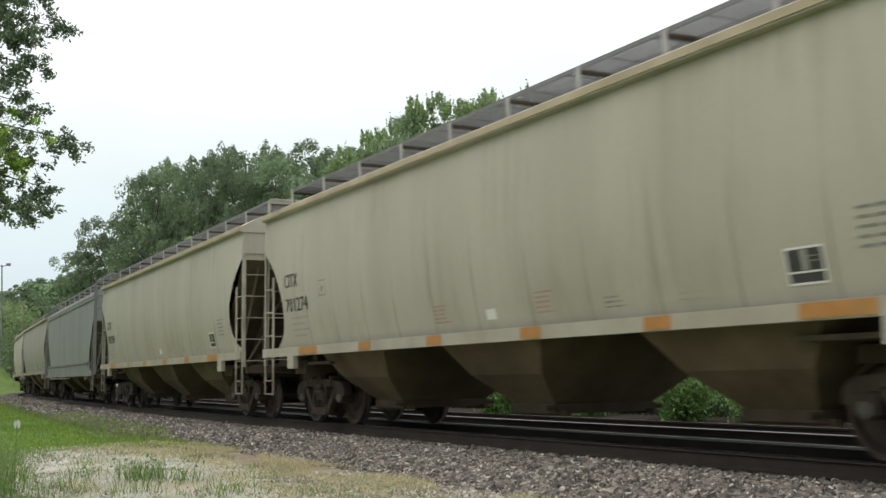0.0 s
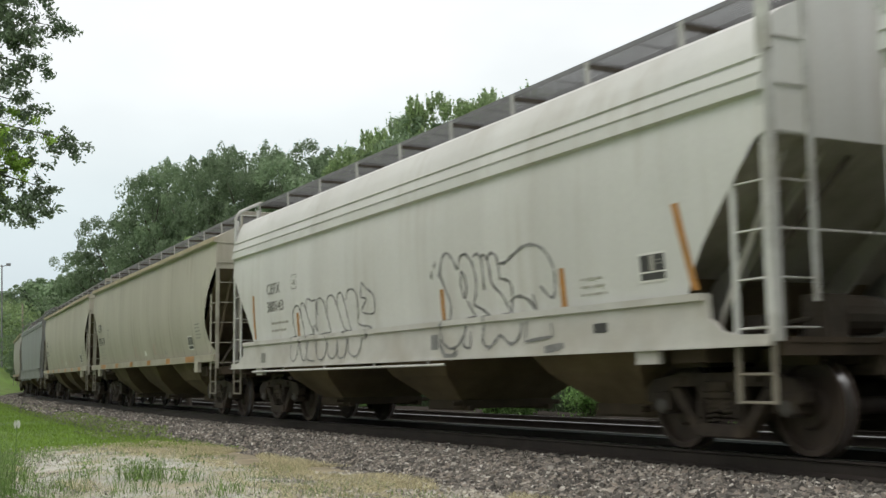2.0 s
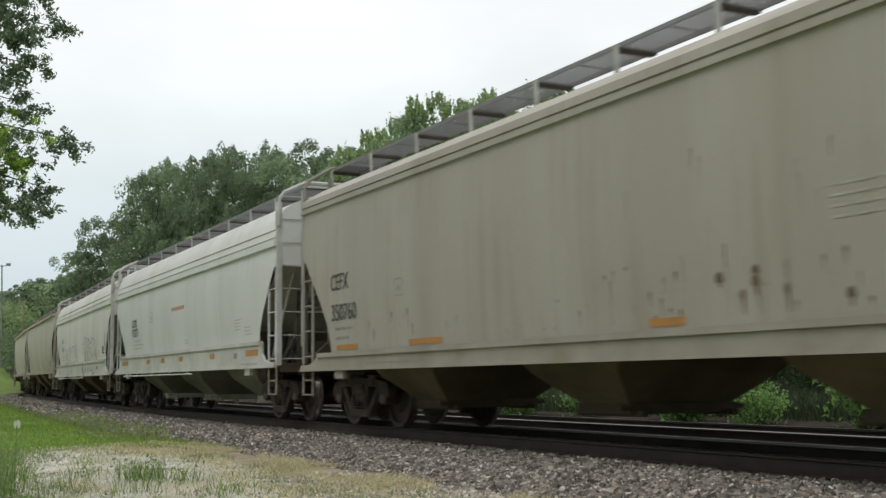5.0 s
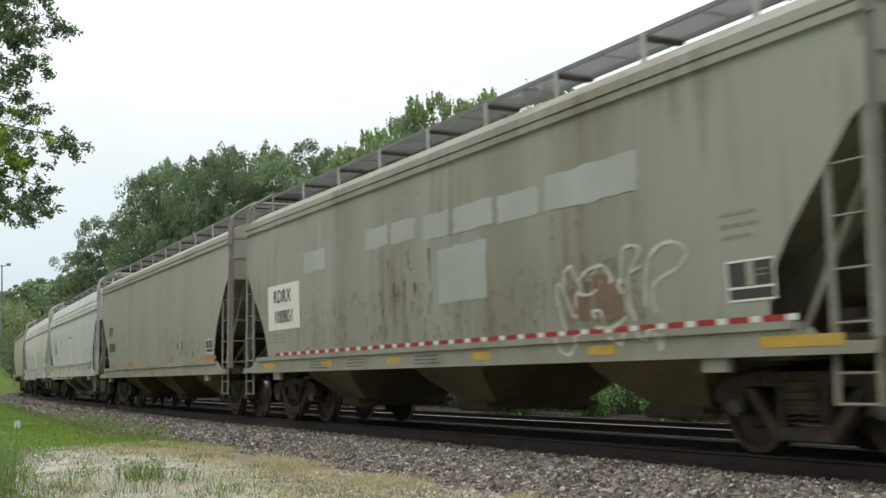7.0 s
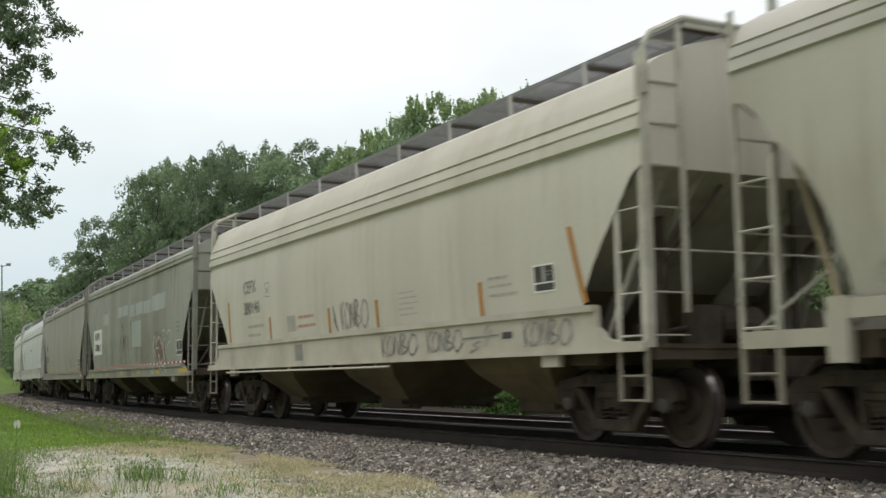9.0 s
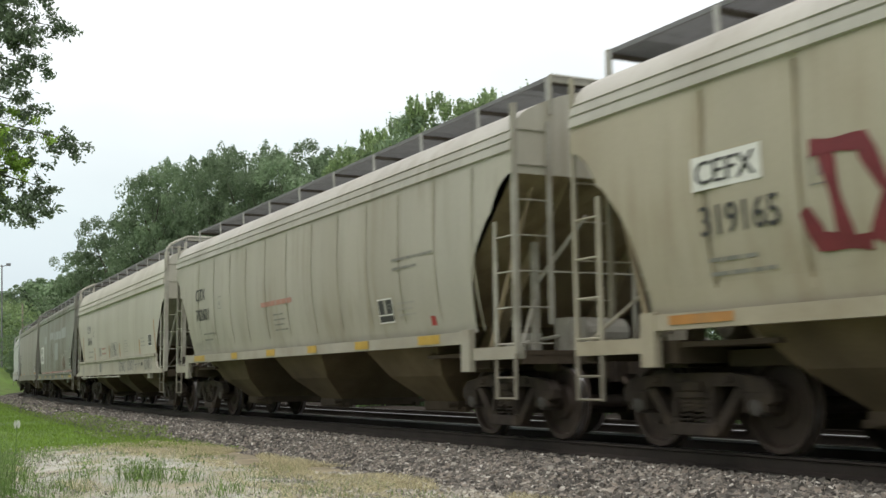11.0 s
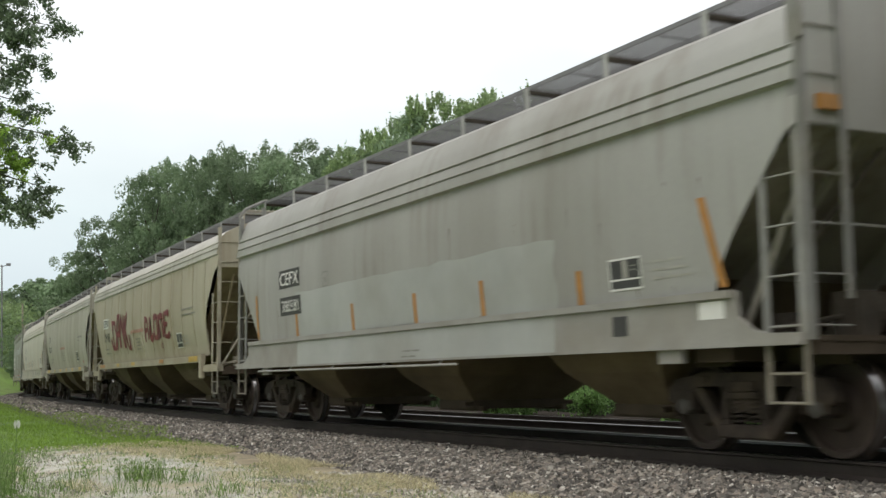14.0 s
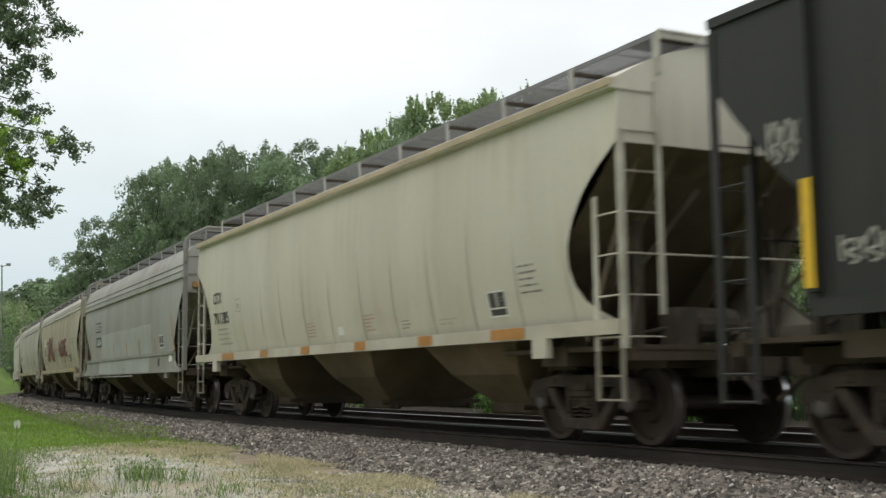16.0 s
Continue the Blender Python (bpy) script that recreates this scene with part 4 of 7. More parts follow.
def rust_runs(car, ys, count, x0, x1, z0, z1, wide, long):
    """Ragged blots of rust and grime, each with a thin tail."""
    bm = bmesh.new()
    for i in range(count):
        x, z = rng.uniform(x0, x1), z0 + (z1 - z0) * rng.random() ** 1.4
        w, h = wide * rng.uniform(0.2, 1.0), long * rng.uniform(0.08, 1.0) * (1.8 if i % 17 == 0 else 1)
        lo = max(1.28, z - h)
        outline = ((0, z + w), (0.9, z + 0.3 * w), (1.0, z - w), (0.4, z - 0.4 * (z - lo)), (0.15, lo), (-0.15, lo), (-0.5, z - 0.5 * (z - lo)), (-1.0, z - 0.8 * w), (-0.7, z + 0.5 * w))
        bm.faces.new([bm.verts.new((x + d * w, ys(q) + 0.0022 + 0.000003 * i, q)) for d, q in outline])
    tagged(part("rust", bm, M_RUST, car, "brown rust runs and blots"), kind="stuff")


def placard(car, x0, x1, z0, z1, ys):
    p = patch(car, "consolidated_panel", x0, x1, z0, z1, ys, M_BLACK, 0.004, "black stencil panel with white rules")
    bm = bmesh.new()
    m = 0.02
    for a, b, c, d in ((x0 + m, x1 - m, z0 - m, z0), (x0 + m, x1 - m, z1, z1 + m), (x0 + m, x0, z0, z1), (x1, x1 - m, z0, z1), (x0, x1, z0 + 0.28 * (z1 - z0), z0 + 0.34 * (z1 - z0))):
        v = [bm.verts.new((x, ys(z) + 0.0075, z)) for x, z in ((a, c), (b, c), (b, d), (a, d))]
        bm.faces.new(v)
    part("rule", bm, M_WHITEP, p)
    patch(p, "divider", x0 + 0.42 * (x1 - x0), x0 + 0.58 * (x1 - x0), z0 + 0.36 * (z1 - z0), z1 - 0.005, ys, M_FAINT, 0.0078)
    bars(car, x0 + 0.66 * (x1 - x0), x0 + 0.94 * (x1 - x0), z0 + 0.6 * (z1 - z0), z0 + 0.8 * (z1 - z0), 2, lambda z: ys(z) + 0.004, M_GREYTXT)


def label_box(car, x0, x1, z0, z1, ys):
    bm = bmesh.new()
    m = 0.014
    for a, b, c, d in ((x0, x1, z0, z0 + m), (x0, x1, z1 - m, z1), (x0, x0 - m, z0, z1), (x1 + m, x1, z0, z1), ((x0 + x1) / 2 + 0.03, (x0 + x1) / 2 - 0.03, z0 + 0.07, z1 - 0.1)):
        v = [bm.verts.new((x, ys(z) + 0.004, z)) for x, z in ((a, c), (b, c), (b, d), (a, d))]
        bm.faces.new(v)
    part("stencilled_box", bm, M_GREYTXT, car)


# ---- the kinds of covered hopper ----
def hopper(style, mat, label, s0, sill="narrow", hl=7.95, half=6.56, mark="", number="", seams=(), depth=0.0, drop=False, z_bot=0.3):
    car = empty("covered_hopper", label, "covered hopper", "cars of the freight train")
    ys = make_body(car, style, mat, hl, seams, depth, M_BROWN_END if style == 'round' else M_SANDY_END if style == 'oval' else M_PALE_END if mat in (M_BLUEWHITE, M_PALE, M_CREAM) else M_GREY_END)
    for side in (1, -1):
        bm = bmesh.new()
        if sill == "narrow":
            y0, y1 = sorted((side * 1.52, side * 1.635))
            box(bm, *((-hl, hl) if style == "round" else (-6.85, 6.85)), y0, y1, 1.19, 1.345)
            for k in (1, -1):
                wide = style == "round"
                a, b = sorted((k * (hl - 1.69 if wide else 6.73), k * (hl - 1.38 if wide else 6.95)))
                y2, y3 = sorted((side * 1.56, side * 1.645))
                box(bm, a, b, y2, y3, 0.97 if wide else 0.84, 1.20 if wide else 1.37)
                if not wide:
                    a, b = sorted((k * 6.95, k * hl))
                    box(bm, a, b, *sorted((side * 1.46, side * 1.60)), 0.98, 1.13)
        else:
            zt = 1.44 if sill == "deep" else 1.13
            zb = 1.01 if sill == "deep" else 0.92
            out = [(-hl, zb), (hl, zb), (hl, zb + 0.09), (hl - 0.44, zb + 0.10), (hl - 0.62, zb + 0.14), (hl - 0.72, zb + 0.22), (hl - 0.78, zb + 0.6 * (zt - zb)), (hl - 0.80, zt - 0.02), (hl - 0.80, zt + 0.06), (-hl + 0.80, zt + 0.06), (-hl + 0.80, zt - 0.02), (-hl + 0.78, zb + 0.6 * (zt - zb)), (-hl + 0.72, zb + 0.22), (-hl + 0.62, zb + 0.14), (-hl + 0.44, zb + 0.10), (-hl, zb + 0.09)]
            y0, y1 = sorted((side * 1.585, side * 1.64))
            prism(bm, out, y0, y1)
            box(bm, -hl + 0.84, hl - 0.84, *sorted((side * 1.59, side * 1.675)), zt + 0.0, zt + 0.07)
            box(bm, -hl, hl, *sorted((side * 1.56, side * 1.665)), zb - 0.01, zb + 0.015)
            for k in (1, -1):
                box(bm, *sorted((k * 5.8, k * 6.15)), *sorted((side * 1.55, side * 1.62)), zb - 0.14, zb)
        bmesh.ops.bevel(bm, geom=bm.edges[:], offset=0.008, segments=1)
        part("side_sill", bm, sill_paint(mat), car)
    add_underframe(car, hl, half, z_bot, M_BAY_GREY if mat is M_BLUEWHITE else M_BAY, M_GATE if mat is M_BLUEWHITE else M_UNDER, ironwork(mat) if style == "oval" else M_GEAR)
    add_trucks(car, half)
    add_coupler(car, hl)
    zk = CUTS["oval" if style == "oval" else "round" if style == "round" else "diag"][-1][0]
    for k in (1, -1):
        for side in (1, -1):
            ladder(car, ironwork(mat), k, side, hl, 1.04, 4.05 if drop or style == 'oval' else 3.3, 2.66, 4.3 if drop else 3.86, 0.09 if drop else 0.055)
    board_z = {"mid": 4.47, "oval": 4.43, "flat": 4.42, "round": 4.41}[style]
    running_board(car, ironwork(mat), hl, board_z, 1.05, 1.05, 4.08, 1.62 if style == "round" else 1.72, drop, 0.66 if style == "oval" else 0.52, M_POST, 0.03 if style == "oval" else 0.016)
    add_hatches(car, hl)
    if sill == "deep":
        bm = bmesh.new()
        rod(bm, (6.3, 1.65, 0.94), (-1.7, 1.65, 0.94), 0.018)
        for x in (6.1, 4.6, 2.6, 0.6, -1.2):
            rod(bm, (x, 1.65, 0.94), (x, 1.60, 1.02), 0.014)
        rod(bm, (6.3, 1.65, 0.94), (6.5, 1.4, 0.90), 0.018)
        part("brake_pipe", bm, mat, car)
    RUN.append((car, s0))
    return car, ys


SILL = lambda z: 1.641


def marks(car, ys, mark, number, x0, zc, zn, mat=None, size=0.27, w1=0.86, w2=1.08):
    mat = mat or M_BLACK
    lettering(car, mark, x0, x0 - w1, zc, zc + size, ys, mat, 0.009)
    lettering(car, number, x0, x0 - w2, zn, zn + size, ys, mat, 0.009)


RUN = []
SEAM_A = [-7.0, -5.9, -4.75, -3.6, -2.4, -1.2, 0.1, 1.3, 2.5, 3.6, 4.8, 6.0]
SEAM_B = [-5.2, -2.6, 0.0, 2.6, 5.2]


def round_car(mat, label, s0, number, hl=8.15):
    car, ys = hopper("round", mat, label, s0, "narrow", hl, hl - 1.53, seams=SEAM_A, depth=0.004, z_bot=0.28)
    if number:
        marks(car, ys, "CITX", number, 6.98, 2.40, 1.97, size=0.24, w1=0.64)
    for side in (1, -1):
        bm = bmesh.new()
        box(bm, -hl, hl, *sorted((side * 1.58, side * 1.675)), 3.775, 3.86)
        bmesh.ops.bevel(bm, geom=bm.edges[:], offset=0.015, segments=1)
        part("roof_trim", bm, M_TRIM, car, "tan roof trim")
    bars(car, 6.78, 5.9, 1.53, 1.88, 4, ys, M_FAINT)
    label_box(car, 5.34, 5.06, 2.16, 2.42, ys)
    patch(car, "placard", -0.12, -0.36, 1.48, 1.61, ys, M_WHITEP)
    for a, b, c, d in ((1.27, 0.86, 1.5, 1.74), (-1.31, -1.7, 1.5, 1.75)):
        bars(car, a, b, c, d, 5, ys, M_REDTXT)
    bars(car, -2.66, -3.02, 1.48, 1.60, 3, ys, M_GREYTXT)
    bars(car, -3.89, -4.4, 1.48, 1.56, 2, ys, M_FAINT)
    placard(car, -5.38, -5.78, 1.52, 1.80, ys)
    bars(car, -6.2, -6.7, 1.74, 2.08, 5, ys, M_GREYTXT)
    for a, b in ((6.2, 5.36), (3.6, 3.17), (1.28, 0.86), (-1.16, -1.6), (-3.5, -3.93), (-5.6, -6.42)):
        patch(car, "reflector", a, b, 1.205, 1.335, SILL, M_ORANGE, label="orange reflective strip")
    return car, ys


# cars far ahead
hopper("flat", M_PALE, "pale grey covered hopper far ahead round the bend", 178.6, "deep", drop=True)
round_car(M_TAN, "tan covered hopper far ahead round the bend", 161.3, "")
round_car(M_DUSTY, "dusty tan covered hopper ahead on the bend", 144.2, "")
hopper("mid", M_STEELY, "steely blue-grey covered hopper with dark end ladders", 127.0, "deep", drop=True)
round_car(M_TAN, "tan round-sided covered hopper with orange sill reflectors", 108.9, "701290")
round_car(M_TAN, "tan round-sided covered hopper with black lettering", 91.25, "701274")

# pale hopper with outlined graffiti
car, ys = hopper("flat", M_PALE, "pale grey flat-sided covered hopper with outline graffiti", 74.15, "deep", 7.72, 6.4, seams=SEAM_B, depth=0.003, drop=True)
marks(car, ys, "CEFX", "380143", 5.73, 2.36, 2.03, M_GREYTXT, 0.2, 0.74, 0.9)
bars(car, 5.55, 4.5, 1.66, 1.85, 2, ys, M_FAINT)
label_box(car, 4.36, 4.1, 2.37, 2.63, ys)
on = over_sill(ys, 1.44)
for letters in (THROW_A, THROW_B):
    strokes(car, letters, 4.42, 0.70, 1.04, 2.12, 0.03, on, M_SPRAYGREY, "thin grey outlined graffiti")
for letters in (THROW_C, THROW_D):
    strokes(car, letters, -1.55, -4.5, 1.05, 2.38, 0.042, on, M_SPRAYGREY, "bold grey outlined graffiti")
strokes(car, [[(0.05, 0.5), (0.03, 0.3), (0.2, 0.0), (0.5, -0.05), (0.75, 0.1)], [(4.0, 0.02), (4.6, 0.12)]], -1.62, -2.28, 1.05, 1.5, 0.085, on, M_SPRAYGREY, "bold grey outlined graffiti")
strokes(car, [[(0.1, 0.3), (0.3, 0.3)], [(0.2, 0.1), (0.2, 0.5)], [(0.4, 0.8), (0.6, 0.8)], [(0.5, 0.6), (0.5, 1)], [(0.75, 0.25), (0.95, 0.25)], [(0.85, 0.05), (0.85, 0.5)]], -1.22, -1.6, 2.07, 2.33, 0.03, ys, M_SPRAYGREY, "small grey crosses")
for a, c, d, ln in ((6.62, 1.56, 2.4, 0.0), (4.15, 1.53, 1.94, 0.0), (-1.52, 1.53, 1.94, 0.0), (-4.5, 1.53, 1.96, 0.0), (-6.80, 1.55, 2.4, 0.22)):
    patch(car, "reflector", a, a - 0.11, c, d, ys, M_ORANGE, label="orange reflective strip", lean=ln)
placard(car, -6.02, -6.42, 1.70, 1.95, ys)
bars(car, -4.92, -5.55, 1.62, 1.82, 3, ys, M_FAINT)
patch(car, "plug", -1.35, -1.56, 1.14, 1.34, SILL, M_SPRAYGREY)
patch(car, "plug", -5.25, -5.5, 1.21, 1.31, SILL, M_BLACK)
patch(car, "plug", 5.95, 5.7, 1.10, 1.28, SILL, M_GREYTXT)

# clean white hopper
car, ys = hopper("flat", M_BLUEWHITE, "clean cool-white flat-sided covered hopper with orange reflectors", 57.42, "deep", 7.72, 6.4, seams=SEAM_B, depth=0.002, drop=True)
marks(car, ys, "CEFX", "12273", 5.62, 2.29, 2.03, size=0.22, w1=0.64, w2=0.8)
bars(car, 5.41, 4.1, 1.68, 1.93, 3, ys, M_FAINT)
label_box(car, 3.11, 2.86, 2.34, 2.6, ys)
dashes(car, 0.58, -0.79, 2.49, 2.58, 5, ys, M_REDTXT)
bars(car, -0.72, -1.15, 1.66, 1.76, 2, ys, M_FAINT)
bars(car, -5.15, -5.65, 1.79, 2.01, 4, ys, M_FAINT)
bars(car, -5.85, -6.47, 1.67, 1.84, 3, ys, M_FAINT)
for a, b in ((6.86, 5.97), (3.39, 2.95), (1.58, 1.17), (-0.42, -0.8), (-3.38, -3.76), (-6.18, -7.0)):
    patch(car, "reflector", a, b, 1.24, 1.36, SILL, M_ORANGE, label="orange reflective strip")
patch(car, "plug", -5.31, -5.56, 1.21, 1.32, SILL, M_GREYTXT)
bars(car, -5.9, -7.0, 1.07, 1.12, 1, SILL, M_FAINT)

# dusty hopper
car, ys = hopper("mid", M_DUSTY, "dusty beige-grey flat-sided covered hopper with stained sides", 40.71, "mid", 7.65, 6.36, seams=SEAM_A, depth=0.004, drop=True)
marks(car, ys, "CEFX", "350760", 6.32, 2.19, 1.70, w1=0.72, w2=1.0)
bars(car, 6.2, 5.4, 1.40, 1.61, 2, ys, M_GREYTXT)
label_box(car, 3.9, 3.64, 1.95, 2.2, ys)
placard(car, -5.8, -6.3, 1.40, 1.66, ys)
for a, b in ((6.19, 5.33), (3.5, 2.5), (-1.95, -2.5), (-5.17, -5.55), (-5.64, -6.6)):
    patch(car, "reflector", a, b, 1.235, 1.315, ys, M_ORANGE, 0.006, label="orange reflective strip")
bars(car, 4.8, 2.6, 1.0, 1.02, 1, SILL, M_GREYTXT)
bars(car, -4.4, -5.4, 2.0, 2.3, 4, ys, M_FAINT)
rust_runs(car, ys, 26, -6.6, -0.6, 1.45, 2.9, 0.012, 0.75)
rust_runs(car, ys, 40, -6.2, 5.2, 1.3, 1.9, 0.02, 0.2)
rust_runs(car, ys, 8, -5.4, -2.0, 1.35, 1.7, 0.06, 0.3)

# grimy hopper with repainted patches
car, ys = hopper("mid", M_GRIMY, "grimy olive-grey covered hopper with repainted patches and rust", 24.02, "mid", 7.86, 6.5, seams=SEAM_A, depth=0.003, drop=True)
patch(car, "number_panel", 6.5, 4.83, 1.68, 2.5, ys, M_WHITEP, label="white repainted panel")
lettering(car, "RDRX", 6.15, 5.25, 2.17, 2.40, lambda z: ys(z) + 0.004, M_BLACK, 0.006)
lettering(car, "100801", 6.1, 5.2, 1.80, 2.03, lambda z: ys(z) + 0.004, M_BLACK, 0.006)
for a, b, c, d in ((1.92, 1.12, 2.72, 3.02), (1.02, 0.22, 2.71, 3.02), (-0.05, -0.8, 2.65, 2.98), (-0.94, -1.96, 2.64, 2.98), (-2.1, -3.03, 2.62, 2.96), (-3.17, -4.9, 2.62, 3.04), (-0.47, -1.78, 1.75, 2.48), (4.6, 3.6, 2.6, 2.95)):
    ragged_patch(car, "repainted_patch", a, b, c, d, ys, M_PATCH, 0.004, "paler grey repainted patch", 0.022)
strokes(car, [[(0.1, 0.25), (0.02, 0.7)], [(0.2, 0.1), (0.2, 0.62)], [(0.33, 0.1), (0.3, 0.8)], [(0.46, 0.06), (0.45, 0.92)], [(0.58, 0.06), (0.6, 0.9)], [(0.72, 0.08), (0.72, 0.75)], [(0.84, 0.12), (0.82, 0.5)]], -3.6, -4.75, 1.30, 1.88, 0.15, ys, M_FADED, "faded brown graffiti")
on = over_sill(ys, 1.13)
for letters in (THROW_W, THROW_X):
    strokes(car, letters, -3.35, -5.65, 0.95, 2.12, 0.04, on, M_SPRAYWHITE, "white scribbled graffiti")
placard(car, -6.17, -6.74, 1.42, 1.75, ys)
bars(car, -6.1, -6.64, 1.97, 2.22, 3, ys, M_GREYTXT)
bars(car, 6.3, 5.4, 1.45, 1.6, 3, ys, M_GREYTXT)
for i in range(30):
    x = 6.2 - i * 0.44
    patch(car, "reflector", x, x - 0.27, 1.21, 1.265, ys, M_RED, 0.006, "red and white reflective strip")
    patch(car, "reflector", x - 0.28, x - 0.42, 1.21, 1.265, ys, M_WHITEP, 0.006, "red and white reflective strip")
for a, b in ((6.6, 6.0), (3.72, 3.26), (1.11, 0.61), (-1.46, -1.91), (-4.0, -4.5), (-6.6, -7.55)):
    patch(car, "reflector", a, b, 0.98, 1.08, SILL, M_YELLOW, label="yellow reflective strip")
rust_runs(car, ys, 420, -4.9, 5.0, 1.28, 2.1, 0.014, 0.26)
rust_runs(car, ys, 60, -4.9, 5.2, 2.3, 3.4, 0.014, 0.1)
rust_runs(car, ys, 9, -0.3, 1.2, 2.0, 2.6, 0.05, 0.5)
for a, b in ((4.2, 3.4), (2.6, 1.8), (0.2, -0.6)):
    bars(car, a, b, 0.96, 1.08, 3, SILL, M_BLACK)

# cream hopper with tags
car, ys = hopper("flat", M_CREAM, "cream flat-sided covered hopper with orange stripes and tags", 7.0, "deep", 7.72, 6.4, seams=SEAM_B, depth=0.003, drop=True)
marks(car, ys, "CEFX", "380146", 5.49, 2.47, 2.06, M_GREYTXT, 0.25, 0.8, 1.0)
bars(car, 5.3, 4.3, 1.62, 1.86, 2, ys, M_FAINT)
label_box(car, 4.13, 3.87, 2.33, 2.6, ys)
bars(car, 2.33, 1.46, 1.68, 1.90, 2, ys, M_REDTXT, 0.1)
patch(car, "stencil", 2.93, 2.48, 1.63, 1.91, ys, M_FAINT)
bars(car, -2.0, -2.7, 1.66, 2.0, 5, ys, M_FAINT)
strokes(car, TAG, 0.35, -0.85, 1.55, 2.0, 0.035, ys, M_SPRAYGREY, "grey scribbled tag")
strokes(car, [[(0, 1), (0.5, 0.3)], [(0.1, 0.5), (0.8, 0)]], 0.62, 0.42, 1.55, 1.95, 0.05, ys, M_SPRAYGREY, "grey scribbled tag")
for a, b, c, d in ((-1.45, -2.75, 1.08, 1.39), (-3.0, -4.1, 1.10, 1.39), (-5.6, -6.7, 1.10, 1.40)):
    strokes(car, TAG, a, b, c, d, 0.03, SILL, M_SPRAYGREY, "grey scribbled tags on the sill")
strokes(car, [[(0, 0.55), (1, 0.6)], [(0.72, 1.0), (0.62, 0.75), (0.66, 0.2), (0.8, 0.85)], [(0.5, 0.4), (0.28, 0.3), (0.45, 0.15), (0.2, 0.0)]], -4.1, -5.05, 1.08, 1.40, 0.025, SILL, M_SPRAYGREY, "grey scribbled tags on the sill")
for a, c, d, ln in ((6.6, 1.55, 2.38, 0.0), (3.95, 1.53, 1.94, 0.0), (0.88, 1.53, 1.94, 0.0), (-1.12, 1.53, 1.94, 0.0), (-4.42, 1.53, 1.95, 0.0), (-6.78, 1.55, 2.4, 0.22)):
    patch(car, "reflector", a, a - 0.11, c, d, ys, M_ORANGE, label="orange reflective strip", lean=ln)
placard(car, -5.82, -6.24, 1.74, 2.02, ys)
bars(car, -4.7, -5.4, 1.75, 2.0, 3, ys, M_FAINT)
patch(car, "plug", 2.28, 1.9, 1.10, 1.38, SILL, M_GREYTXT, lean=0.06)
patch(car, "plug", 6.25, 5.96, 1.05, 1.27, SILL, M_DUSTY)
patch(car, "plug", -5.13, -5.37, 1.22, 1.3, SILL, M_BLACK)

# oval-sided pair


def oval_car(mat, label, s0, mark, number, boxed, hl):
    car, ys = hopper("oval", mat, label, s0, "narrow", hl, 6.86, seams=SEAM_A, depth=0.034 if boxed else 0.018, z_bot=0.28)
    if boxed:
        patch(car, "number_panel", 6.12, 5.2, 2.46, 2.78, ys, M_WHITEP, label="white repainted panel")
        lettering(car, mark, 6.06, 5.27, 2.51, 2.73, lambda z: ys(z) + 0.004, M_BLACK, 0.006)
        lettering(car, number, 6.04, 5.03, 2.03, 2.31, ys, M_BLACK, 0.006)
    else:
        marks(car, ys, mark, number, 6.5, 2.56, 2.11, size=0.26, w1=0.8)
    label_box(car, 4.65, 4.4, 2.3, 2.56, ys)
    bars(car, 6.0, 5.05, 1.66, 1.84, 2, ys, M_GREYTXT)
    placard(car, -4.15, -4.66, 1.60, 1.92, ys)
    bars(car, -4.8, -6.3, 2.32, 2.5, 2, ys, M_GREYTXT, 0.5)
    bars(car, -4.85, -5.5, 1.66, 1.86, 3, ys, M_FAINT)
    bars(car, 0.9, 0.1, 1.68, 2.0, 4, ys, M_GREYTXT)
    dashes(car, 1.6, -0.25, 2.15, 2.24, 6, ys, M_REDTXT)
    if mat is M_SAND:
        for a, b in ((6.5, 5.6), (3.5, 3.08), (1.2, 0.7), (-2.55, -3.05)):
            patch(car, "reflector", a, b, 1.235, 1.325, SILL, M_ORANGE if a > 5 or a < 0 else M_YELLOW, label="faded reflective strip")
        patch(car, "reflector", -5.75, -6.6, 1.215, 1.335, SILL, M_YELLOW, label="yellow reflective strip")
    else:
        for a, b in ((6.5, 5.6), (3.5, 3.08), (1.12, 0.6), (-1.2, -1.65), (-3.4, -3.95), (-5.75, -6.45)):
            patch(car, "reflector", a, b, 1.215, 1.335, SILL, M_YELLOW, label="yellow reflective strip")
    return car, ys


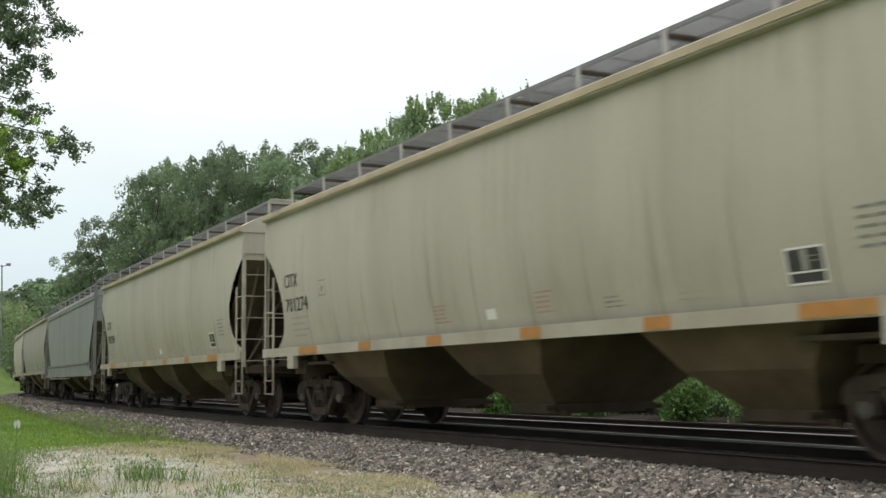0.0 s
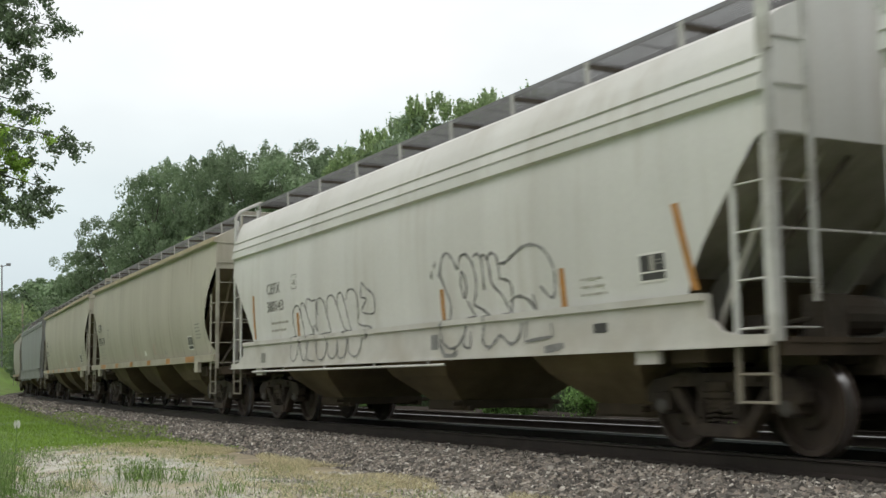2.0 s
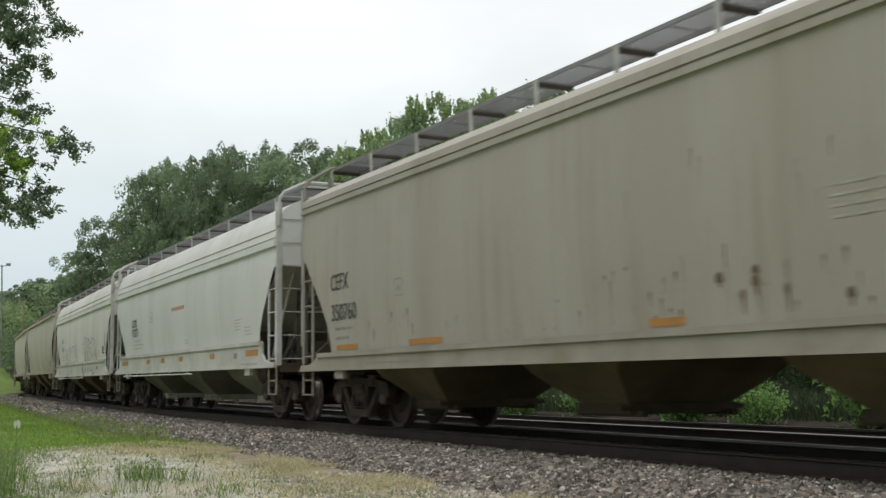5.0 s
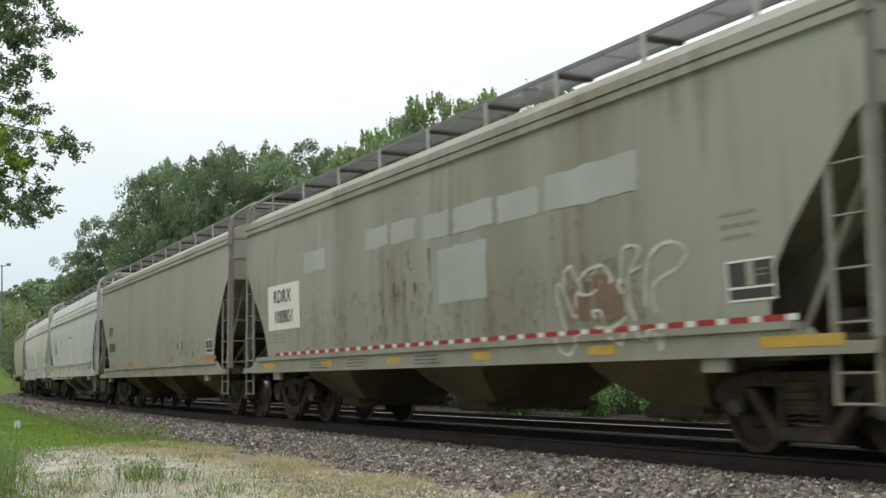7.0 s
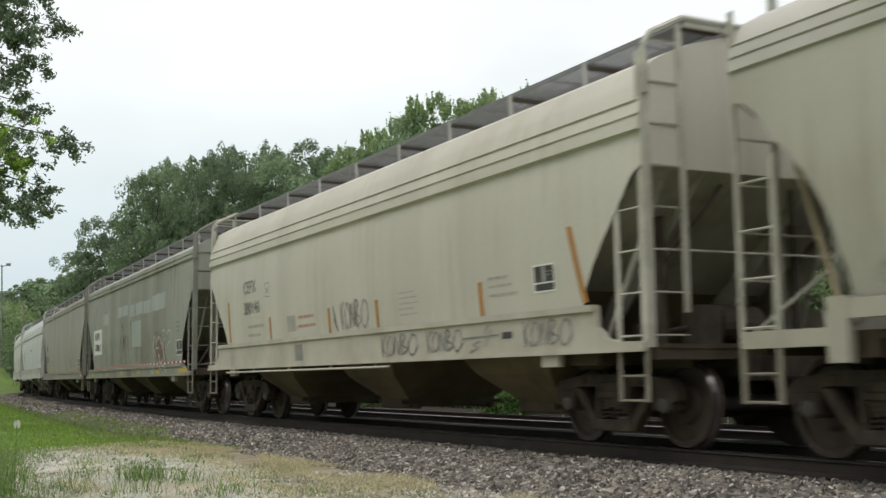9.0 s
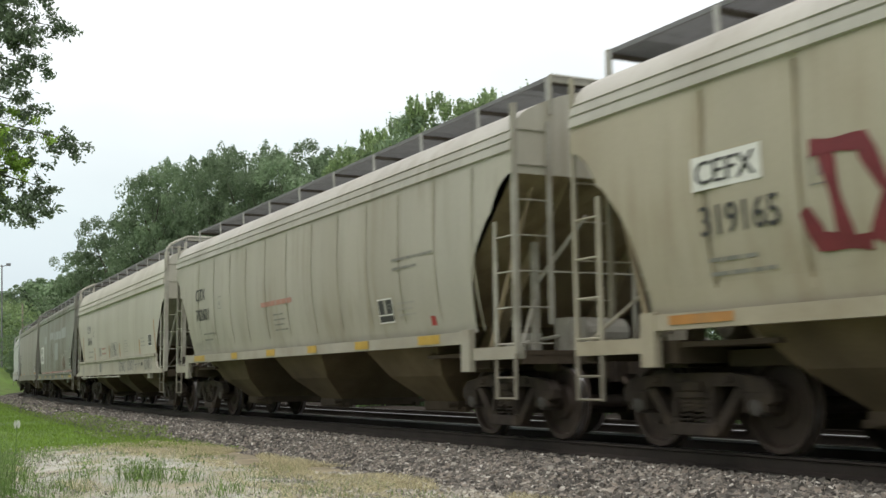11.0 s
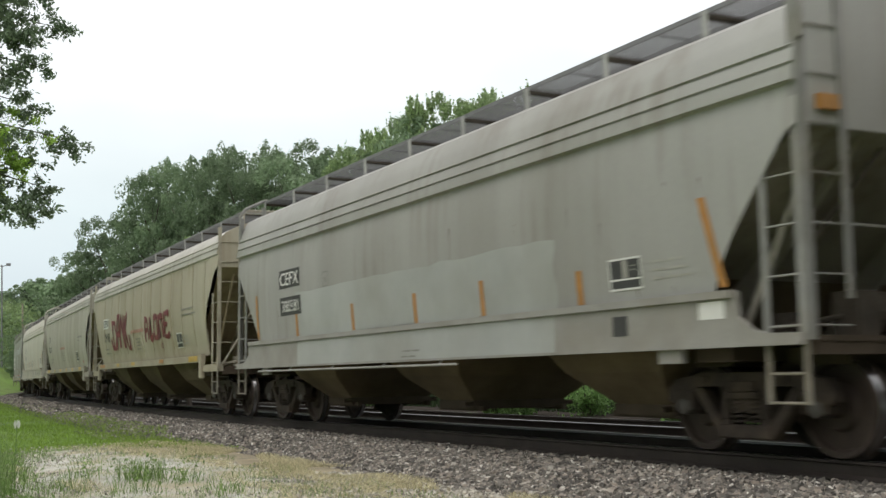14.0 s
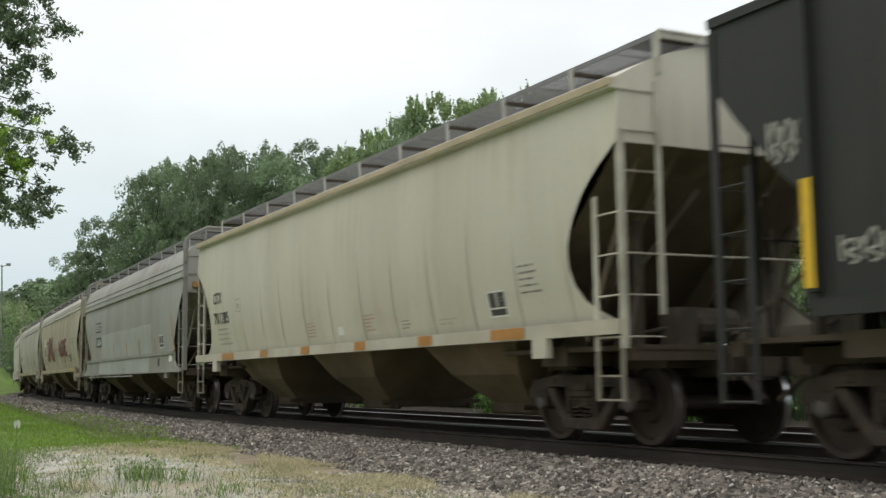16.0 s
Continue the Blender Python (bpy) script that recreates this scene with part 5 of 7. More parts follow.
car, ys = oval_car(M_DULLCREAM, "cream oval-sided covered hopper with vertical panel creases", -10.04, "CITX", "702601", False, 8.0)
patch(car, "placard", -5.9, -6.05, 1.48, 1.61, ys, M_RED)
strokes(car, bubble_row(3, rng), 6.9, 5.6, 1.45, 1.66, 0.02, ys, M_FAINT, "faint tag")
car, ys = oval_car(M_SAND, "sand-coloured oval-sided covered hopper with dark red graffiti words", -27.42, "CEFX", "319165", True, 8.15)
DANK = [
    [(0.0, 0.38), (0.05, 0.13), (0.22, 0.08)],
    [(0.09, 0.84), (0.14, 0.12)],
    [(0.04, 0.83), (0.22, 0.80), (0.29, 0.42), (0.24, 0.08)],
    [(0.30, 0.06), (0.36, 0.95), (0.46, 0.96), (0.46, 0.10)], [(0.33, 0.45), (0.46, 0.50)],
    [(0.50, 0.10), (0.55, 0.96), (0.65, 0.50), (0.71, 0.08)], [(0.71, 0.10), (0.68, 0.97)],
    [(0.76, 0.92), (0.755, 0.08)],
    [(0.88, 1.0), (0.78, 0.54), (0.90, 0.07), (1.0, 0.05), (0.96, 0.40)],
]
ALONE = [
    [(0.01, 0.0), (0.02, 0.92)], [(0.0, 0.9), (0.12, 0.84), (0.15, 0.08)], [(0.02, 0.44), (0.14, 0.48)],
    [(0.22, 0.95), (0.24, 0.05)], [(0.23, 0.08), (0.34, 0.10), (0.35, 0.3)],
    [(0.40, 0.10), (0.40, 0.90), (0.54, 0.90), (0.54, 0.10), (0.39, 0.10)],
    [(0.60, 0.95), (0.61, 0.05)], [(0.60, 0.85), (0.74, 0.90), (0.76, 0.08)],
    [(0.98, 0.78), (0.98, 0.95), (0.83, 0.95), (0.83, 0.08), (0.98, 0.08), (0.98, 0.24)], [(0.84, 0.52), (0.94, 0.55)],
]
strokes(car, DANK, 4.75, 1.72, 1.69, 2.80, 0.17, ys, M_SPRAY, "dark red sprayed words")
strokes(car, ALONE, -0.45, -3.45, 1.85, 2.53, 0.17, ys, M_SPRAY, "dark red sprayed words")
strokes(car, [smooth_line([(0.3, 1), (0.1, 0.5), (0.4, 0), (0.9, 0.3), (0.6, 0.6), (0.2, 0.3)])], -2.27, -2.58, 1.64, 1.81, 0.03, ys, M_SPRAY, "small red tag")

# dull grey hopper with pale repaint
car, ys = hopper("flat", M_GREY, "dull grey flat-sided covered hopper with pale repainted sill", -44.74, "deep", 7.74, 6.4, seams=SEAM_B, depth=0.003, drop=True)
ragged_patch(car, "repainted_patch", 4.4, -3.95, 1.52, 2.30, ys, M_PATCH_DULL, 0.003, "paler grey repainted patch", 0.03)
patch(car, "repainted_patch", 4.2, -4.0, 1.03, 1.43, SILL, M_PATCH_DULL, 0.003, "paler grey repainted patch")
patch(car, "repainted_patch", -6.45, -6.8, 1.26, 1.42, SILL, M_WHITEP, 0.003, "white repainted patch")
patch(car, "number_panel", 5.24, 4.18, 2.41, 2.74, ys, M_BLACK, 0.005, "black number panel")
lettering(car, "CEFX", 5.17, 4.24, 2.46, 2.69, lambda z: ys(z) + 0.005, M_WHITEP, 0.004)
patch(car, "number_panel", 5.21, 4.15, 1.92, 2.25, ys, M_BLACK, 0.005, "black number panel")
lettering(car, "380381", 5.1, 4.26, 1.98, 2.19, lambda z: ys(z) + 0.005, M_WHITEP)
label_box(car, 3.1, 2.85, 2.3, 2.55, ys)
for a, c, d, ln in ((6.6, 1.55, 2.38, 0.0), (4.46, 1.53, 1.92, 0.0), (1.95, 1.53, 1.95, 0.0), (-0.28, 1.53, 1.95, 0.0), (-2.2, 1.53, 1.97, 0.0), (-4.36, 1.53, 1.9, 0.0), (-6.66, 1.55, 2.4, 0.22)):
    patch(car, "reflector", a, a - 0.11, c, d, ys, M_ORANGE, 0.007, label="orange reflective strip", lean=ln)
bm = bmesh.new()
box(bm, -7.80, -7.745, 1.15, 1.38, 3.0, 3.13)
bmesh.ops.bevel(bm, geom=bm.edges[:], offset=0.008, segments=1)
part("warning_plate", bm, M_ORANGE, car, "orange plate on the end sheet")
placard(car, -5.0, -5.5, 1.65, 1.94, ys)
bars(car, -0.05, -0.66, 1.06, 1.17, 2, lambda z: SILL(z) + 0.003, M_GREYTXT)
bars(car, -5.7, -6.3, 1.7, 1.9, 3, ys, M_FAINT)
patch(car, "plug", -5.1, -5.35, 1.16, 1.36, SILL, M_BLACK)

rust_runs(car, ys, 30, -6.5, 6.0, 1.5, 2.9, 0.012, 0.3)

round_car(M_YELLOWED, "yellowed cream round-sided covered hopper with black lettering", -61.88, "701285", 8.05)


# ---- black open-top car at the end ----
def black_car(s0):
    car = empty("open_top_hopper", "black open-top hopper car with a yellow stripe", "hopper car", "cars of the freight train")
    hl, hw = 8.2, 1.58
    bm = bmesh.new()
    for side in (1, -1):
        prism(bm, [(-hl, 4.05), (hl, 4.05), (hl, 3.42), (hl - 0.32, 3.03), (hl - 0.85, 2.45), (hl - 1.04, 2.30), (hl - 1.06, 1.30), (-hl + 1.06, 1.30), (-hl + 1.04, 2.30), (-hl + 0.85, 2.45), (-hl + 0.32, 3.03), (-hl, 3.42)], *sorted((side * (hw - 0.03), side * hw)))
    for k in (1, -1):
        box(bm, *sorted((k * (hl - 0.03), k * hl)), -hw, hw, 3.38, 4.05)
        v = [bm.verts.new(p) for p in ((k * (hl - 0.02), -hw + 0.03, 3.40), (k * (hl - 0.02), hw - 0.03, 3.40), (k * (hl - 2.6), hw - 0.04, 1.0), (k * (hl - 2.6), -hw + 0.04, 1.0))]
        bm.faces.new(v)
    part("body", bm, M_BLACKCAR, car)
    for side in (1, -1):
        for i in range(13):
            bm = bmesh.new()
            x = -hl + 1.21 + i * (2 * hl - 2.42) / 12
            box(bm, x - 0.06, x + 0.06, *sorted((side * hw, side * (hw + 0.09))), 1.42, 3.95)
            part("side_post", bm, M_BLACKCAR, car)
        bm = bmesh.new()
        box(bm, -hl, hl, *sorted((side * (hw - 0.06), side * (hw + 0.03))), 3.96, 4.05)
        box(bm, -hl + 1.2, hl - 1.2, *sorted((side * (hw - 0.04), side * (hw + 0.08))), 1.22, 1.36)
        part("top_chord", bm, M_BLACKCAR, car)
    add_underframe(car, hl, 6.62, 0.3, M_UNDER, M_UNDER, M_GEAR)
    add_trucks(car, 6.62)
    add_coupler(car, hl)
    for k in (1, -1):
        for side in (1, -1):
            ladder(car, M_BLACKCAR, k, side, hl, 1.04, 3.9, 2.6, 3.2)
    ys = lambda z: hw + 0.002
    patch(car, "reflector", 7.05, 6.93, 1.45, 2.36, lambda z: hw + 0.094, M_YELLOW_BRIGHT, label="yellow reflective strip")
    strokes(car, scribble_row(3, rng), 7.5, 7.05, 2.55, 2.98, 0.03, ys, M_FAINT, "white scribbled tag")
    strokes(car, scribble_row(3, rng), 6.75, 6.1, 1.62, 1.9, 0.03, ys, M_FAINT, "white scribbled tag")
    RUN.append((car, s0))


black_car(-79.55)


# the print on these sides sits a little closer to the middle
SQUEEZE = {"380143": 0.975, "12273": 0.962, "380146": 0.968, "702601": 0.95, "701285": 0.965}
PRINT = ("lettering", "reflector", "plug", "number_panel", "small_print", "graffiti", "stroke", "stencilled_box", "consolidated_panel", "rule", "divider", "stencil", "placard")
for car, s0 in RUN:
    f = [SQUEEZE[o.data["text"]] for o in car.children if o.type == "MESH" and "text" in o.data and o.data["text"] in SQUEEZE]
    if f:
        for o in list(car.children) + [q for c in car.children for q in c.children]:
            if o.type == "MESH" and o.name.split(".")[0] in PRINT:
                o.data.transform(Matrix.Diagonal((f[0], 1, 1, 1)))
for me in bpy.data.meshes:
    if "text" in me:
        del me["text"]


def car_pose(s):
    a, b = on_track(s + 6.6), on_track(s - 6.6)
    d = (a - b).normalized()
    side = Vector((0, 0, 1)).cross(d).normalized()
    m = Matrix((d, side, d.cross(side))).transposed().to_4x4()
    m.translation = (a + b) / 2
    # the outer, near rail is the higher one
    return m @ Matrix.Rotation(CANT, 4, "X")


# ---- vegetation ----
def leaf_material(name, color, back, low=0.6, high=1.45):
    m = bpy.data.materials.new(name)
    m.use_nodes = True
    n, l = m.node_tree.nodes, m.node_tree.links
    b = n["Principled BSDF"]
    b.inputs["Roughness"].default_value = 0.6
    b.inputs["Specular IOR Level"].default_value = 0.3
    geo = n.new("ShaderNodeNewGeometry")
    info = n.new("ShaderNodeObjectInfo")
    tc = n.new("ShaderNodeTexCoord")
    nz = n.new("ShaderNodeTexNoise")
    nz.inputs["Scale"].default_value = 0.6
    l.new(tc.outputs["Object"], nz.inputs["Vector"])
    mix = n.new("ShaderNodeMixRGB")
    mix.inputs[1].default_value, mix.inputs[2].default_value = (*color, 1), (*back, 1)
    l.new(nz.outputs["Fac"], mix.inputs[0])
    mr = n.new("ShaderNodeMapRange")
    mr.inputs["To Min"].default_value, mr.inputs["To Max"].default_value = low, high
    l.new(geo.outputs["Random Per Island"], mr.inputs["Value"])
    mo = n.new("ShaderNodeMapRange")
    mo.inputs["To Min"].default_value, mo.inputs["To Max"].default_value = 0.75, 1.25
    l.new(info.outputs["Random"], mo.inputs["Value"])
    mul = n.new("ShaderNodeMath")
    mul.operation = "MULTIPLY"
    l.new(mr.outputs["Result"], mul.inputs[0])
    l.new(mo.outputs["Result"], mul.inputs[1])
    hs = n.new("ShaderNodeHueSaturation")
    l.new(mix.outputs["Color"], hs.inputs["Color"])
    l.new(mul.outputs[0], hs.inputs["Value"])
    l.new(hs.outputs["Color"], b.inputs["Base Color"])
    tr = n.new("ShaderNodeBsdfTranslucent")
    l.new(hs.outputs["Color"], tr.inputs["Color"])
    ms = n.new("ShaderNodeMixShader")
    ms.inputs[0].default_value = 0.38
    l.new(b.outputs[0], ms.inputs[1])
    l.new(tr.outputs[0], ms.inputs[2])
    l.new(ms.outputs[0], n["Material Output"].inputs["Surface"])
    return m


M_LEAF = leaf_material("dark_oak_leaf", (0.165, 0.21, 0.15), (0.21, 0.285, 0.165))
M_LEAF_YOUNG = leaf_material("yellow_green_oak_leaf", (0.25, 0.38, 0.075), (0.33, 0.47, 0.11))
M_LEAF_FAR = leaf_material("woodland_leaf", (0.135, 0.20, 0.12), (0.25, 0.335, 0.185), 0.85, 1.18)
M_LEAF_BRIGHT = leaf_material("bright_young_leaf", (0.225, 0.32, 0.16), (0.35, 0.45, 0.20), 0.8, 1.25)
M_BUSH = leaf_material("shrub_leaf", (0.16, 0.29, 0.085), (0.23, 0.38, 0.125))
# leaf colour lowered to stand for the shade at the wood's foot
M_BRUSH = leaf_material("shade_coloured_brush", (0.04, 0.062, 0.028), (0.055, 0.088, 0.036))
M_BLADE = leaf_material("grass_blade", (0.19, 0.32, 0.045), (0.26, 0.38, 0.07))
M_WEED = leaf_material("weed_blade", (0.15, 0.25, 0.065), (0.23, 0.33, 0.12))
M_STRAW = leaf_material("dry_straw", (0.50, 0.455, 0.28), (0.63, 0.585, 0.39))
M_POLE = material("weathered_pole_wood", (0.34, 0.30, 0.23), 0.9, vary=0.2, grain=3, fine=30)
M_BARK = material("grey_bark", (0.09, 0.075, 0.06), 0.9, vary=0.4, grain=5, fine=40, bump=0.8)


def stone_material(name, per):
    """Granite chips: every stone has its own grey, buff or pinkish tone."""
    m = material(name, (0.25, 0.23, 0.21), 0.9, vary=0.25, grain=9, fine=60, bump=0.3)
    n, l = m.node_tree.nodes, m.node_tree.links
    rnd = n.new("ShaderNodeNewGeometry").outputs["Random Per Island"] if per == "island" else n.new("ShaderNodeObjectInfo").outputs["Random"]
    ramp = n.new("ShaderNodeValToRGB")
    tones = ((0.0, (0.055, 0.05, 0.044)), (0.3, (0.13, 0.119, 0.104)), (0.6, (0.215, 0.198, 0.17)), (0.8, (0.30, 0.255, 0.21)), (0.93, (0.39, 0.36, 0.31)), (1.0, (0.68, 0.65, 0.58)))
    for i, (p, c) in enumerate(tones):
        e = ramp.color_ramp.elements[i] if i < 2 else ramp.color_ramp.elements.new(p)
        e.position, e.color = p, (*c, 1)
    l.new(rnd, ramp.inputs[0])
    hs = [q for q in n if q.bl_idname == "ShaderNodeHueSaturation"][0]
    l.new(ramp.outputs[0], hs.inputs["Color"])
    return m


M_STONE = stone_material("crushed_stone", "island")
M_STONE_ONE = stone_material("loose_crushed_stone", "object")
M_DIRT = material("dry_tan_dirt", (0.30, 0.262, 0.175), 0.95, vary=0.5, grain=2.2, fine=24, bump=0.7, dirt=(0.20, 0.155, 0.095), dirt_amount=0.85)
M_GRAVEL = material("pale_dry_gravel", (0.46, 0.452, 0.395), 0.95, vary=0.35, grain=2.4, fine=26, bump=0.8, dirt=(0.37, 0.325, 0.20), dirt_amount=0.9)
M_PEBBLE = material("pale_pebble", (0.40, 0.375, 0.32), 0.9, vary=0.2, grain=8, fine=50, per="island")


def soup(name, verts, faces, mat, parent=None):
    me = bpy.data.meshes.new(name)
    me.from_pydata(verts, [], faces)
    me.materials.append(mat)
    ob = new(name, me)
    ob.parent = parent
    return ob


def leaf_soup(centres, normals_bias, size, rng, aspect=0.55):
    """Pointed four-cornered leaves round the given centres."""
    n = len(centres)
    c = np.asarray(centres)
    d = rng.normal(size=(n, 3))
    d /= np.linalg.norm(d, axis=1)[:, None]
    u = rng.normal(size=(n, 3)) + np.asarray(normals_bias)
    w = np.cross(d, u)
    w /= np.linalg.norm(w, axis=1)[:, None] + 1e-9
    s = size * rng.uniform(0.6, 1.3, size=(n, 1))
    fold = np.cross(w, d) * s * 0.18
    v = np.stack([c - d * s * 0.5, c + w * s * aspect * 0.5 + fold, c + d * s * 0.6, c - w * s * aspect * 0.5 + fold], 1).reshape(-1, 3)
    f = np.arange(4 * n).reshape(-1, 4)
    return v, f


def taper(bm, pts, r0, r1, sides=7):
    rings = []
    n = len(pts)
    for i, p in enumerate(pts):
        p = Vector(p)
        d = (Vector(pts[min(i + 1, n - 1)]) - Vector(pts[max(i - 1, 0)])).normalized()
        u = d.orthogonal().normalized()
        w = d.cross(u)
        r = r0 + (r1 - r0) * i / (n - 1)
        rings.append([bm.verts.new(p + r * (math.cos(2 * math.pi * k / sides) * u + math.sin(2 * math.pi * k / sides) * w)) for k in range(sides)])
    for a, b in zip(rings, rings[1:]):
        for k in range(sides):
            j = (k + 1) % sides
            bm.faces.new((a[k], a[j], b[j], b[k]))


def puff_leaves(centres, axes, wide, tall, per, leaf, rg):
    """Leaves laid over upright tufts of foliage, each facing more or less outwards from its tuft."""
    m = len(centres)
    q = rg.normal(size=(m, per, 3))
    q /= np.linalg.norm(q, axis=2)[:, :, None]
    q[:, :, 2] = np.where(rg.uniform(size=(m, per)) < 0.75, np.abs(q[:, :, 2]), q[:, :, 2])
    a = axes / np.linalg.norm(axes, axis=1)[:, None]
    u = np.cross(a, [0.31, 0.95, 0.02])
    u /= np.linalg.norm(u, axis=1)[:, None]
    w = np.cross(a, u)
    size = rg.uniform(0.65, 1.25, size=(m, 1, 1))
    r = rg.uniform(0.72, 1.04, size=(m, per, 1)) * size
    off = (q[:, :, :1] * u[:, None] + q[:, :, 1:2] * w[:, None]) * wide * r + q[:, :, 2:] * a[:, None] * tall * r
    pos = (centres[:, None] + off).reshape(-1, 3)
    nrm = (q[:, :, :1] * u[:, None] + q[:, :, 1:2] * w[:, None] + q[:, :, 2:] * a[:, None]).reshape(-1, 3) + rg.normal(size=(m * per, 3)) * 0.30
    nrm /= np.linalg.norm(nrm, axis=1)[:, None]
    d = np.cross(nrm, rg.normal(size=nrm.shape))
    d /= np.linalg.norm(d, axis=1)[:, None] + 1e-9
    e = np.cross(nrm, d)
    s = leaf * rg.uniform(0.6, 1.3, size=(m * per, 1))
    v = np.stack([pos - d * s * 0.5, pos + e * s * 0.34 + nrm * s * 0.1, pos + d * s * 0.55, pos - e * s * 0.34 + nrm * s * 0.1], 1)
    return v.reshape(-1, 3)


def make_tree(name, label, seed, height, width, leaf, tufts, per, leaf_mat, base=0.25, group="", tuft=(0.55, 0.9), limbs=15):
    """A tapered trunk with limbs, and a crown of upright tufts of small leaves; its top stands at the height given."""
    rg = np.random.RandomState(seed)
    tree = empty(name, label, "tree", group)
    bm = bmesh.new()
    lean = rg.uniform(-0.03, 0.03, 2) * height
    top = np.array([lean[0], lean[1], height * 0.82])
    taper(bm, [tuple(top * t + np.array([0.1 * math.sin(5 * t + seed), 0, 0])) for t in np.linspace(0, 1, 7)], 0.014 * height + 0.03, 0.02)
    cen, axs = [], []
    for i in range(limbs):
        t = base + (0.97 - base) * (i + 0.5) / limbs
        a = i * 2.4 + rg.uniform(-0.5, 0.5)
        reach = width * 0.36 * math.sin(math.pi * (0.22 + 0.70 * (t - base) / (1 - base))) * rg.uniform(0.6, 1.15)
        st = top * (t * 0.93)
        en = np.array([st[0] + reach * math.cos(a), st[1] + reach * math.sin(a), height * (t * 0.94)])
        taper(bm, [tuple(st), tuple((st + en) / 2 + [0, 0, -0.02 * height]), tuple(en)], 0.005 * height + 0.01, 0.012, 5)
        r = width * rg.uniform(0.15, 0.24) * (1.15 - 0.45 * t)
        q = rg.normal(size=(tufts // limbs, 3))
        q /= np.linalg.norm(q, axis=1)[:, None]
        q[:, 2] = np.where(q[:, 2] < -0.3, -q[:, 2], q[:, 2])
        cen.append(en + q * r * rg.uniform(0.7, 1.1, size=(len(q), 1)) * [1, 1, 0.85])
        axs.append(q * 0.6 + [0, 0, 0.95])
    part("trunk", bm, M_BARK, tree)
    v = puff_leaves(np.concatenate(cen), np.concatenate(axs), tuft[0], tuft[1], per, leaf, rg)
    v[:, 2] *= np.where(v[:, 2] > 0, height / np.percentile(v[:, 2], 99.6), 1)
    soup("crown", v.tolist(), np.arange(len(v)).reshape(-1, 4).tolist(), leaf_mat, tree)
    return tree


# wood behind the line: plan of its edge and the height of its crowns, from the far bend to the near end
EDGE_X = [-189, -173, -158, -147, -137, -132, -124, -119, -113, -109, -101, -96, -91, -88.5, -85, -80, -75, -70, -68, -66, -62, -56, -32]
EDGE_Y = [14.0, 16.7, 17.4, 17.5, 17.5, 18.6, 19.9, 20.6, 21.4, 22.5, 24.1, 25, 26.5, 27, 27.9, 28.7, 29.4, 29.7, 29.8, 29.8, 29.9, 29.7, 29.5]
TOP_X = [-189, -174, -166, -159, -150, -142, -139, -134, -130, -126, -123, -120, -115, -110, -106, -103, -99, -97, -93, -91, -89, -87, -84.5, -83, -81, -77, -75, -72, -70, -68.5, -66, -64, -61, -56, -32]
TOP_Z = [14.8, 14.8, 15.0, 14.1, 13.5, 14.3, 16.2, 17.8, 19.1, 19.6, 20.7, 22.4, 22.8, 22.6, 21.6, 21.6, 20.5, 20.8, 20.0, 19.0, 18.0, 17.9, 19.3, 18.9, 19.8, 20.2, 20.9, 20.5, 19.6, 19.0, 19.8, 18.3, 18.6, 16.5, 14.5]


def plant(kind, used, x, y, top, wide, turn):
    """Stands a tree of a kind on the ground at a place of the map, so that its tip reaches the height top."""
    g = ground_height(x, y) - 0.1
    m = Matrix.Translation((x, y, g)) @ Matrix.Rotation(turn, 4, "Z")
    if kind.name in used:
        o = copy_thing(kind, m)
    else:
        used.add(kind.name)
        kind.matrix_basis = m
        o = kind
    o.scale = (wide, wide, (top - g) / 20.0)
    return o


